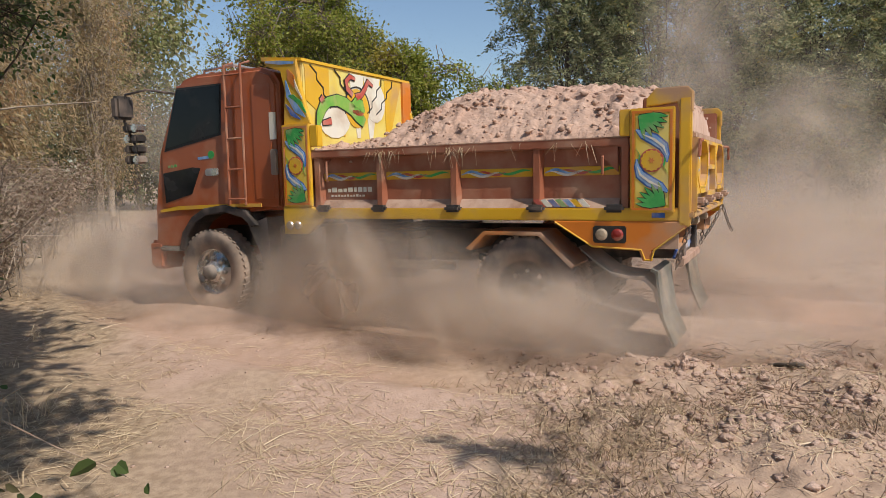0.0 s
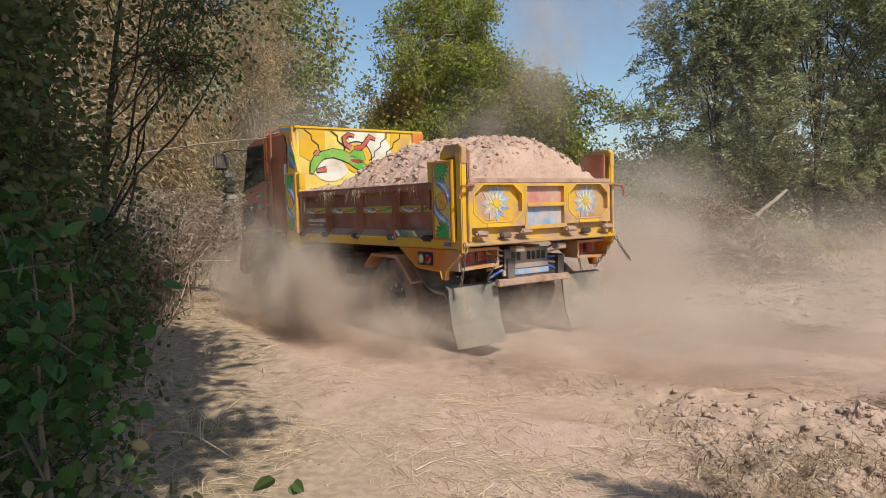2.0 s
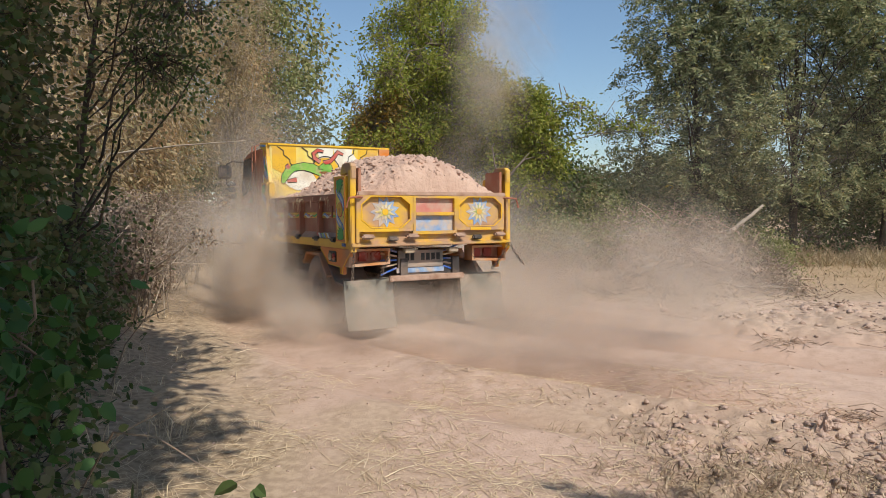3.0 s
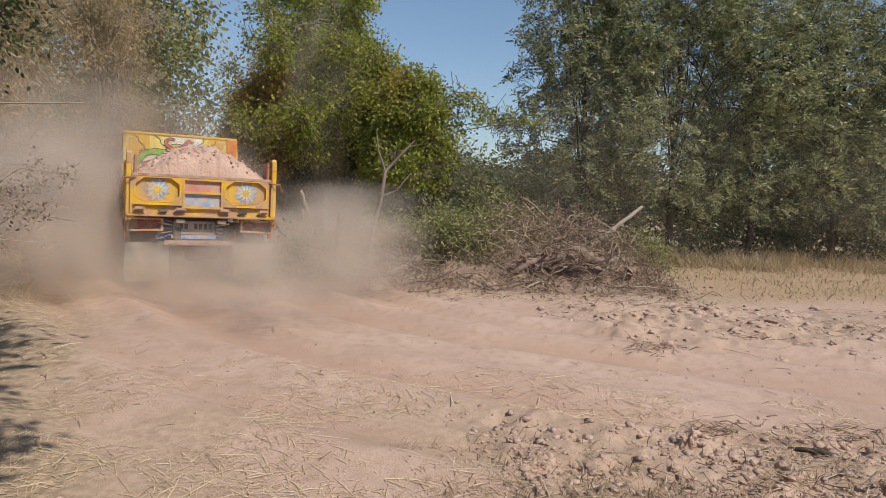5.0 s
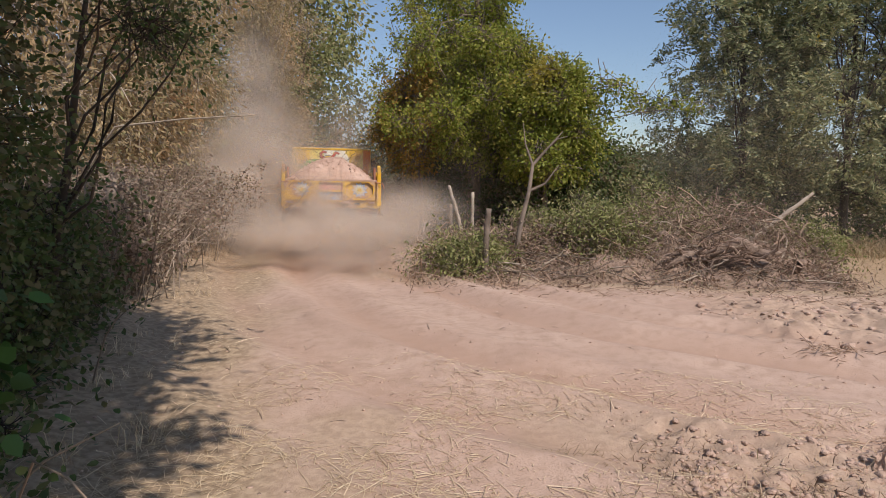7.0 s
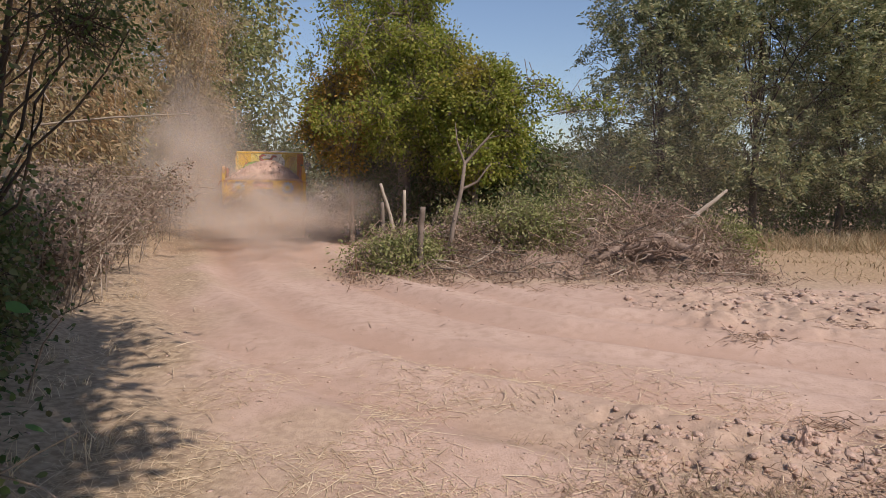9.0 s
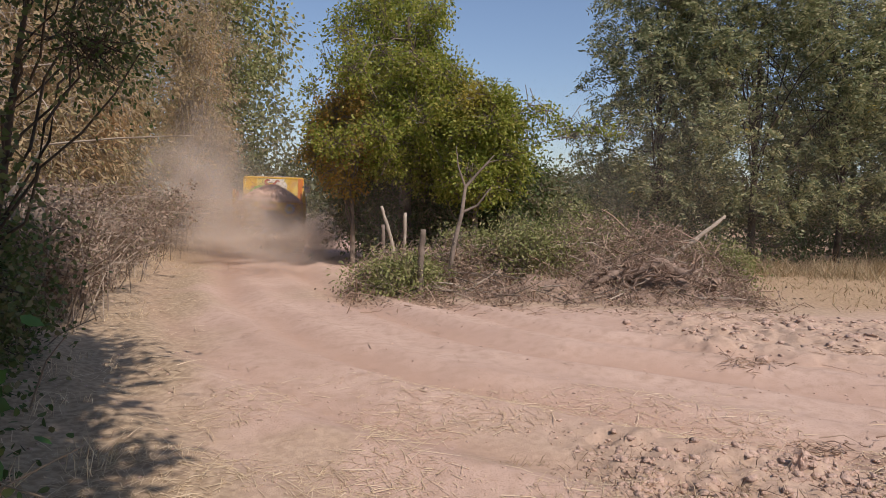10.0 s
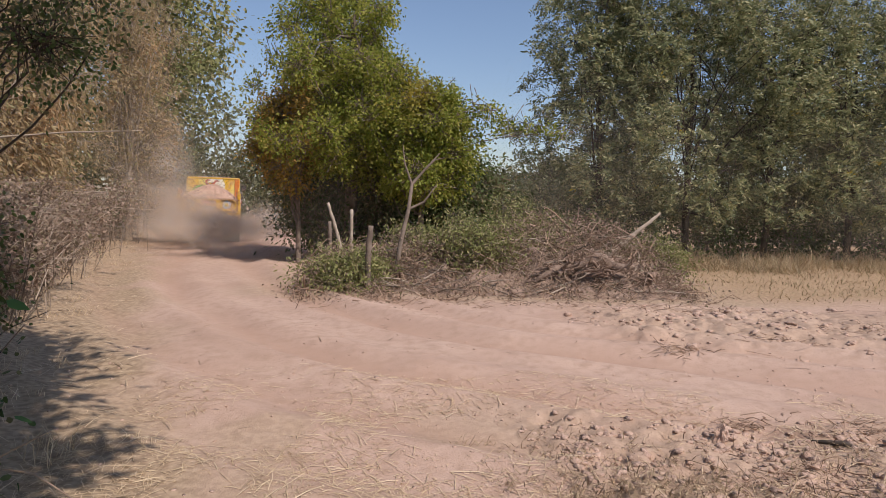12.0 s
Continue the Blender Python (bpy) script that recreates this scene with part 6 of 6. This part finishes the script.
part("board", boxed(-1.215, -1.19, -0.22, 0.47, 0.77, 0.835, bevel=0.006), M_FADED_BLUE, plate_back, "faded blue board below the plate")
part("rear_bar", boxed(-1.27, -1.2, -0.5, 0.58, 0.67, 0.745, bevel=0.01), M_DUSTY, truck, "scuffed grey rear bar")


def chain(p0, p1, sag=0.0):
    n = max(5, int((Vector(p1) - Vector(p0)).length / 0.042))
    bm = bmesh.new()
    for k in range(n):
        t = (k + 0.5) / n
        c = Vector(p0).lerp(Vector(p1), t) - Vector((0, 0, sag * 4 * t * (1 - t)))
        ring_line = [(0.016 * math.cos(a), 0.0, 0.028 * math.sin(a)) for a in np.linspace(0, 2 * math.pi, 9)]
        m = Matrix.Translation(c) @ (Vector(p1) - Vector(p0)).to_track_quat("Z", "X").to_matrix().to_4x4() @ pose(0, 0, 0, 0, 0, 90 * (k % 2))
        add_soup(bm, tubes(np.array([m @ Vector(q) for q in ring_line])[None], np.full((1, 9), 0.0055), 5))
    return bm


for p0, p1, sag in (((-1.4, 1.12, 1.13), (-1.28, 1.1, 0.72), 0.0), ((-1.3, 0.62, 1.0), (-1.25, 0.72, 0.74), 0.0), ((-1.3, -0.6, 1.0), (-1.25, -0.72, 0.74), 0.0), ((-1.42, -1.1, 1.13), (-1.25, -0.95, 0.78), 0.03), ((-1.42, -1.12, 1.13), (-1.5, -1.3, 0.84), 0.02)):
    part("chain", chain(p0, p1, sag), M_DARK, truck, "rusty dangling chain")


# wheels
def wheel(x, y, s, dual):
    """Built about its own axle, outer side towards s."""
    hub = new("wheel")
    hub.parent = truck
    hub.location = (x, y, 0.48)
    for k in range(2 if dual else 1):
        o = -s * 0.29 * k
        pr = [(0.26, -0.1), (0.3, -0.125), (0.4, -0.135), (0.455, -0.12), (0.475, -0.09), (0.48, 0), (0.475, 0.09), (0.455, 0.12), (0.4, 0.135), (0.3, 0.125), (0.26, 0.1)]
        tyre = part("tyre", lathe([(r, yy + o) for r, yy in pr], 48), M_RUBBER, hub, "dusty truck tyre", smooth=True)
        bm = bmesh.new()
        for j in range(40):
            a = 2 * math.pi * j / 40
            for side in (-1, 1):
                m = Matrix.Rotation(a + side * 0.04, 4, "Y") @ Matrix.Translation((0.472, o + side * 0.065, 0)) @ Matrix.Rotation(side * 0.35, 4, "X") @ Matrix.Diagonal((0.022, 0.1, 0.04, 1))
                bmesh.ops.create_cube(bm, size=1, matrix=m)
        part("tread", bm, M_RUBBER, tyre)
    d = -1 if dual else 1
    pr = [(0.27, 0.1), (0.265, 0.06), (0.24, 0.03), (0.2, 0.0 if dual else 0.05), (0.12, -0.02 if dual else 0.09), (0.1, 0.06 if dual else 0.14), (0.001, 0.08 if dual else 0.15)]
    rim = part("rim", lathe([(r, s * yy) for r, yy in pr], 32), M_GREY if dual else M_CHROME, hub, "dusty steel rim", smooth=True)
    for j in range(8):
        a = 2 * math.pi * j / 8
        bm = bmesh.new()
        bmesh.ops.create_cone(bm, cap_ends=True, segments=6, radius1=0.022, radius2=0.018, depth=0.06, matrix=Matrix.Rotation(a, 4, "Y") @ Matrix.Translation((0.16, s * (0.02 if dual else 0.09), 0)) @ Matrix.Rotation(math.pi / 2, 4, "X"))
        part("wheel_nut", bm, M_CHROME, rim)
    part("hub_cap", lathe([(0.09, s * (0.05 if dual else 0.13)), (0.08, s * (0.1 if dual else 0.19)), (0.05, s * (0.12 if dual else 0.21)), (0.001, s * (0.12 if dual else 0.21))], 20), M_GREY if not dual else M_DARK, rim, "worn hub cap", smooth=True)
    return hub, (x, y, 0.48)


wheels = [wheel(3.75, 0.93, 1, False), wheel(3.75, -0.93, -1, False), wheel(0, 0.97, 1, True), wheel(0, -0.97, -1, True)]


# heaped soil
def soil_load():
    nx, ny = 210, 118
    X, Y = np.meshgrid(np.linspace(-1.33, 2.35, nx), np.linspace(-1.03, 1.03, ny))
    prof = np.interp(X, [-1.33, -1.15, -0.85, 0.0, 0.8, 1.1, 1.5, 1.95, 2.35], [0.5, 0.78, 0.93, 0.97, 1.0, 0.92, 0.6, 0.24, 0.15])
    across = np.clip(1 - (np.abs(Y) / 1.03) ** 1.8, 0, 1)
    Z = 1.755 + 0.575 * prof * across + 0.07 * (value_noise(X + 9, Y + 9, 0.35, 41) - 0.5) * (0.3 + across) - 0.12 * (np.abs(Y) > 1.02) + 0.05 * (value_noise(X + 9, Y + 9, 0.13, 42) - 0.5) + 0.09 * np.maximum(0, value_noise(X + 9, Y + 9, 0.07, 43) - 0.5) + 0.025 * (value_noise(X + 9, Y + 9, 0.035, 44) - 0.5)
    Z[:, 0] = Z[:, -1] = 1.6
    v = np.stack([X, Y, Z], -1).reshape(-1, 3)
    i = np.arange((ny - 1) * nx).reshape(ny - 1, nx)[:, :-1].ravel()
    heap = soup("soil_load", v, np.stack([i, i + 1, i + nx + 1, i + nx], 1), M_LOAD, truck, "heaped load of loose pinkish soil", smooth=True)
    t = (1 + 5 ** 0.5) / 2
    iv = unit(np.array([(-1, t, 0), (1, t, 0), (-1, -t, 0), (1, -t, 0), (0, -1, t), (0, 1, t), (0, -1, -t), (0, 1, -t), (t, 0, -1), (t, 0, 1), (-t, 0, -1), (-t, 0, 1)], float))
    fi = np.array([(0, 11, 5), (0, 5, 1), (0, 1, 7), (0, 7, 10), (0, 10, 11), (1, 5, 9), (5, 11, 4), (11, 10, 2), (10, 7, 6), (7, 1, 8), (3, 9, 4), (3, 4, 2), (3, 2, 6), (3, 6, 8), (3, 8, 9), (4, 9, 5), (2, 4, 11), (6, 2, 10), (8, 6, 7), (9, 8, 1)])
    n = 4200
    k = rng.integers(0, len(v), n)
    size = 0.0045 + 0.034 * rng.random(n) ** 7
    c = v[k] + np.stack([rng.normal(0, 0.02, n), rng.normal(0, 0.02, n), size * 0.1], 1)
    w = iv[None] * rng.uniform(0.3, 1.5, (n, 12, 1)) * size[:, None, None] * np.stack([rng.uniform(0.8, 1.4, n), rng.uniform(0.8, 1.4, n), rng.uniform(0.6, 1.0, n)], 1)[:, None] + c[:, None]
    soup("soil_lump", w.reshape(-1, 3), (fi[None] + (np.arange(n) * 12)[:, None, None]).reshape(-1, 3), M_LOAD, heap, kind="stuff")


soil_load()


def root_fringe():
    """Dry roots and grass that hang over the top rail out of the load."""
    n = 60
    x = np.concatenate([rng.normal(1.35, 0.12, 25), rng.normal(0.62, 0.1, 25), rng.normal(-0.3, 0.3, 10)])
    L = 0.06 + 0.16 * rng.random(n)
    y = np.full(n, 1.145)
    line = np.stack([np.stack([x, y - 0.06, np.full(n, 1.79)], 1), np.stack([x + rng.normal(0, 0.02, n), y, 1.77 - L * 0.3], 1), np.stack([x + rng.normal(0, 0.04, n), y + rng.normal(0.01, 0.01, n), 1.77 - L], 1)], 1)
    v, f = tubes(line, np.broadcast_to(np.array([0.003, 0.0025, 0.001]), (n, 3)), 3)
    soup("root_fringe", v, f, M_STRAW, truck, "dry roots hanging over the side rail", kind="stuff")


root_fringe()


# ---- airborne dust ----
def puff(size, cover, veils=10):
    """A cloud of dust: thin veils that cut through an egg-shaped space."""
    us, fs = [], []
    k = 14
    ang = np.arange(k) * 2 * np.pi / k
    for j in range(veils):
        n = unit(rng.normal(size=3) * np.array([1, 1.3, 0.6]))
        a = unit(np.cross(n, np.array([0.3, 0.2, 1.0])))
        b = np.cross(n, a)
        o = n * (-0.6 + 1.2 * (j + 0.5) / veils)
        bulge = rng.uniform(-0.14, 0.14)
        rim = np.sqrt(max(0.2, 1 - float(o @ o))) * (1 + 0.08 * np.sin(3 * ang + j))
        disc = [o + n * bulge]
        for r in (0.5, 1.0):
            p = o + (np.cos(ang)[:, None] * a + np.sin(ang)[:, None] * b) * (r * rim)[:, None]
            disc.extend(p + n * bulge * (1 - r * r) + n * 0.035 * np.sin(4 * ang + j)[:, None] * r)
        base = len(us)
        us.extend(disc)
        for i in range(k):
            q = (i + 1) % k
            fs += [(base, base + 1 + i, base + 1 + q), (base + 1 + i, base + 1 + k + i, base + 1 + k + q), (base + 1 + i, base + 1 + k + q, base + 1 + q)]
    u = np.array(us)
    ob = soup("dust_cloud", u * np.array(size), np.array(fs), M_DUST, smooth=True)
    at = ob.data.attributes.new("puff", "FLOAT_VECTOR", "POINT")
    at.data.foreach_set("vector", u.astype(np.float32).ravel())
    at = ob.data.attributes.new("cover", "FLOAT", "POINT")
    at.data.foreach_set("value", np.full(len(u), 1 - (1 - cover) ** (7 / veils), dtype=np.float32))
    return tagged(ob, "drifting cloud of fine pinkish-brown dust", "dust cloud", "dust raised by the truck")


# along the truck: ahead, left, up from its rear axle, radii, cover
WAKE = [
    (4.4, 1.4, 0.4, 1, 0.8, 0.6, 0.26), (4.2, -1.2, 0.5, 1, 0.8, 0.7, 0.41), (3, 1.5, 0.15, 1.2, 0.6, 0.45, 0.4), (1.7, 1.5, 0.5, 1.1, 0.6, 0.95, 0.8), (0.9, 1.6, 0.5, 1.1, 0.6, 0.9, 0.7), (2.5, 1.55, 0.35, 1.1, 0.55, 0.7, 0.6),
    (0, 1.55, 0.35, 1.1, 0.6, 0.7, 0.6), (-0.9, 1.5, 0.3, 1.1, 0.7, 0.55, 0.51), (-2, 0.9, 0.3, 1.3, 1, 0.5, 0.41), (-1.9, -0.7, 0.4, 1.3, 1.1, 0.6, 0.41), (0.5, -1.7, 0.6, 1.8, 0.9, 0.9, 0.54),
    (-1.4, -1.9, 0.8, 1.6, 1, 1.1, 0.49), (2.5, -1.7, 0.6, 1.6, 0.9, 0.9, 0.49), (-3.2, 0.2, 0.5, 1.7, 1.6, 0.7, 0.34), (-3, -2, 0.8, 1.9, 1.6, 1.1, 0.36), (1, 0, 0.4, 2.2, 0.9, 0.5, 0.41),
    (-4.8, -0.6, 0.6, 2, 1.8, 0.8, 0.27), (5.3, 1, 0.8, 1.1, 1, 0.9, 0.3), (5, -0.8, 0.8, 1.2, 1.1, 0.9, 0.35),
]
# places of the drifting clouds at 0, 2.5, 4.5, 6.5, 9 and 12 s, radii, cover
DRIFT = [
    ((12.0, 5.5, 0.3), (7.5, 7.5, 0.3), (-0.5, 11.6, 0.3), (-3.4, 12.6, 0.4), (-5.0, 15.2, 0.4), (-6.9, 20.6, 0.5), (1.7, 2.8, 0.8), 0.36),
    ((10.0, 5.5, 0.4), (5.0, 8.0, 0.4), (-1.5, 10.4, -0.25), (-4.3, 13.0, 0.6), (-5.9, 17.4, 0.6), (-8.0, 24.0, 0.7), (2.3, 3.0, 0.9), 0.6),
    ((11.5, 7.0, 0.5), (6.5, 9.0, 0.4), (-5.8, 11.8, 2.2), (-7.4, 15.6, 2.6), (-8.6, 21.0, 2.4), (-10.8, 28.6, 2.4), (2.2, 2.2, 1.6), 0.3),
    ((9.0, 10.0, 0.8), (6.0, 11.0, 1.0), (-4.0, 14.6, 1.6), (-5.9, 18.8, 1.8), (-7.3, 23.4, 1.6), (-9.8, 31.0, 1.6), (2.6, 1.6, 1.8), 0.45),
    ((-2.4, 10.0, 0.6), (-4.0, 9.8, 0.9), (-5.3, 10.8, 1.1), (-7.1, 14.8, 1.3), (-8.3, 20.2, 1.2), (-10.4, 27.0, 1.2), (1.8, 1.9, 1.6), 0.45),
    ((6.0, 6.0, 0.3), (1.4, 8.2, 0.3), (-2.5, 9.6, -0.3), (-4.8, 14.6, 0.7), (-6.2, 19.2, 0.9), (-8.6, 26.8, 0.9), (2.0, 1.6, 0.95), 0.55),
    ((7.5, 6.5, 0.4), (2.6, 8.8, 0.4), (-4.9, 9.6, 0.3), (-5.6, 14.6, 1.0), (-6.9, 19.4, 1.1), (-9.3, 26.8, 1.1), (1.8, 1.6, 1.3), 0.55),
    ((9.0, 7.5, 0.6), (4.0, 9.0, 0.5), (-4.8, 9.6, 0.8), (-6.6, 13.6, 0.8), (-7.6, 18.4, 0.8), (-9.8, 25.6, 0.8), (2.6, 2.6, 1.1), 0.5),
    ((5.4, 13, 3.6), (-0.6, 16.5, 5.4), (-1.5, 19, 4.2), (-8, 20, 4.5), (-10.5, 24, 3.4), (-13, 32, 3.6), (1.5, 1.5, 3.0), 0.26),
    ((7.0, 12, 2.0), (1.5, 16, 3.2), (0.5, 19, 2.4), (-5, 21, 3.0), (-10, 25, 3.2), (-12.5, 32, 4), (2.4, 2.0, 2.2), 0.35),
    ((9.5, 12, 1.1), (8.5, 13, 1.6), (-5.8, 12, 1.5), (-7.2, 15, 2.0), (-9.8, 21, 2.4), (-12, 28, 3.2), (2.8, 2.0, 1.5), 0.35),
    ((5.0, 10, 0.7), (4.0, 11.5, 0.9), (-5.2, 10.5, 1.5), (-6.8, 14.5, 2.0), (-9.2, 20.5, 2.0), (-11.5, 27, 2.4), (2.4, 1.6, 0.9), 0.43),
    ((3.8, 8.0, 0.5), (1.5, 9.6, 0.5), (-2.0, 13.5, 0.8), (-4.2, 17.5, 1.0), (-6.5, 21, 0.9), (-9.5, 27, 0.9), (2.2, 1.4, 0.7), 0.43),
    ((6.5, 7.5, 0.5), (3.5, 9.5, 0.5), (-1.2, 15.0, 1.4), (-4.0, 18.6, 1.6), (-7.0, 21.6, 1.2), (-9.4, 28, 1.3), (2.4, 1.4, 0.6), 0.39),
    ((10, 9, 0.7), (6.5, 11, 0.7), (-6.0, 12.5, 1.9), (-7.6, 16.0, 2.2), (-7.6, 20.5, 1.5), (-10.4, 26.5, 1.8), (2.8, 1.8, 0.9), 0.36),
    ((13, 16, 1.6), (10, 17, 1.8), (-4.5, 13.5, 2.6), (-7.5, 17.5, 3.2), (-10.5, 23, 3.4), (-13, 30, 3.8), (3.2, 2.5, 1.6), 0.26),
    ((-2.8, 10.6, 1.0), (-4.2, 10.6, 1.4), (-5.4, 12.0, 1.4), (-6.9, 16.0, 1.6), (-8.7, 22.5, 1.6), (-11.2, 29, 1.6), (1.3, 1.5, 1.3), 0.39),
    ((-3.4, 11.5, 2.4), (-4.8, 12.5, 2.8), (-6.4, 15.0, 2.8), (-8.2, 18.5, 3.0), (-10.0, 24.5, 3.0), (-12.0, 31, 3.2), (1.6, 1.6, 1.6), 0.26),
    ((12, 11, 0.6), (9, 13, 0.6), (-3.0, 12.5, 0.5), (-4.9, 16.0, 0.5), (-7.2, 20.5, 0.6), (-9.3, 26, 0.6), (2.6, 1.6, 0.6), 0.39),
    ((-4.2, 9.0, 0.4), (-3.6, 9.9, 0.9), (-5.6, 12.4, 1.2), (-7.3, 15.5, 1.4), (-8.6, 20.6, 1.4), (-10.8, 27.6, 1.4), (1.5, 1.3, 1.2), 0.48),
    ((7.0, 15, 5.0), (0.5, 18, 6.6), (-3.5, 21, 4.5), (-9.5, 22, 5.0), (-12, 27, 3.6), (-15, 35, 4), (1.8, 1.8, 2.6), 0.16),
]
# the dust is drawn in behind the truck as it rounds the bend
DRIFT = [(d[0], (0.25 * d[1][0] - 2.0, d[1][1] + 2.4, d[1][2]) if d[1][0] > 1 else d[1], *d[2:]) for d in DRIFT]
# thin haze that hangs before the trees
HAZE = [((-4, 19.5, 2.5), (8, 2.0, 5), 0.05), ((7, 20.5, 2.5), (8, 2.0, 5), 0.03), ((18, 22, 2.5), (9, 2.2, 5), 0.03), ((-12, 15, 3), (6, 2.0, 5), 0.06)]
haze_clouds = [(puff(r, c, 7), p) for p, r, c in HAZE]
wake_clouds = [(puff(w[3:6], w[6], 18), w[:3]) for w in WAKE]
drift_clouds = [(puff(d[6], d[7] * (0.8 if d[0][0] > 8.5 else 1.0)), d[:6]) for d in DRIFT]


# ---- what moves ----
TRUCK_ROWS = [
    (0.0, 1.53, 6.72, 150.5), (0.5, 0.79, 7.06, 148.0), (1.0, 0.11, 7.32, 145.0), (1.5, -0.54, 7.73, 140.8), (2.0, -1.08, 8.23, 135.8), (2.5, -1.55, 8.9, 130.8),
    (3.5, -2.5, 10.35, 122.5), (4.5, -3.41, 11.96, 116.3), (5.0, -3.91, 12.98, 114.2), (5.5, -4.43, 14.07, 112.6), (6.0, -4.93, 15.24, 111.8), (6.5, -5.45, 16.5, 110.5),
    (7.5, -6.05, 18.2, 107.5), (8.5, -6.44, 19.84, 105.3), (9.0, -6.88, 21.22, 105.0), (9.5, -7.26, 22.6, 105.5), (10.0, -7.67, 24.0, 105.3), (10.5, -8.05, 25.3, 105.2), (11.0, -8.53, 26.6, 105.0),
    (11.5, -8.98, 27.8, 105.0), (12.0, -9.27, 28.7, 105.0),
]


def truck_at(t):
    """Where the truck's rear axle is, and its heading."""
    ts = [r[0] for r in TRUCK_ROWS]
    return tuple(float(np.interp(t, ts, [r[k] for r in TRUCK_ROWS])) for k in (1, 2, 3))


def motions():
    walk(truck, [(t, pose(x, y, 0, 0, 0, h)) for t, x, y, h in TRUCK_ROWS])
    rows, turn, last = [], 0.0, truck_at(0)
    for k in range(61):
        now = truck_at(k * 0.2)
        turn += math.degrees(math.hypot(now[0] - last[0], now[1] - last[1]) / 0.48)
        last = now
        rows.append((k * 0.2, turn))
    for hub, place in wheels:
        walk(hub, [(t, pose(*place, 0, a, 0)) for t, a in rows])
    for n, (cloud, (ax, ay, az)) in enumerate(wake_clouds):
        rows = []
        for t, x, y, h in TRUCK_ROWS:
            late = float(smooth_step(3.5, 8.5, t)) * (ax < -1.5)
            m = pose(x, y, 0, 0, 0, h) @ pose(ax + 0.25 * late + 0.25 * math.sin(1.3 * t + n), ay + 0.15 * math.sin(1.7 * t + 2 * n), az + 0.3 * late + 0.1 * math.sin(1.1 * t + 3 * n), 0, 0, 25 * math.sin(0.5 * t + n))
            rows.append((t, m))
        walk(cloud, rows)
    for cloud, (x, y, z) in haze_clouds:
        walk(cloud, [(0, pose(x, y, z)), (12, pose(x - 1.5, y + 0.5, z))])
    for n, (cloud, places) in enumerate(drift_clouds):
        walk(cloud, [(t, pose(*p, 0, 0, 12 * k * (-1) ** n)) for k, (t, p) in enumerate(zip((0, 2.5, 4.5, 6.5, 9, 12), places))])


motions()
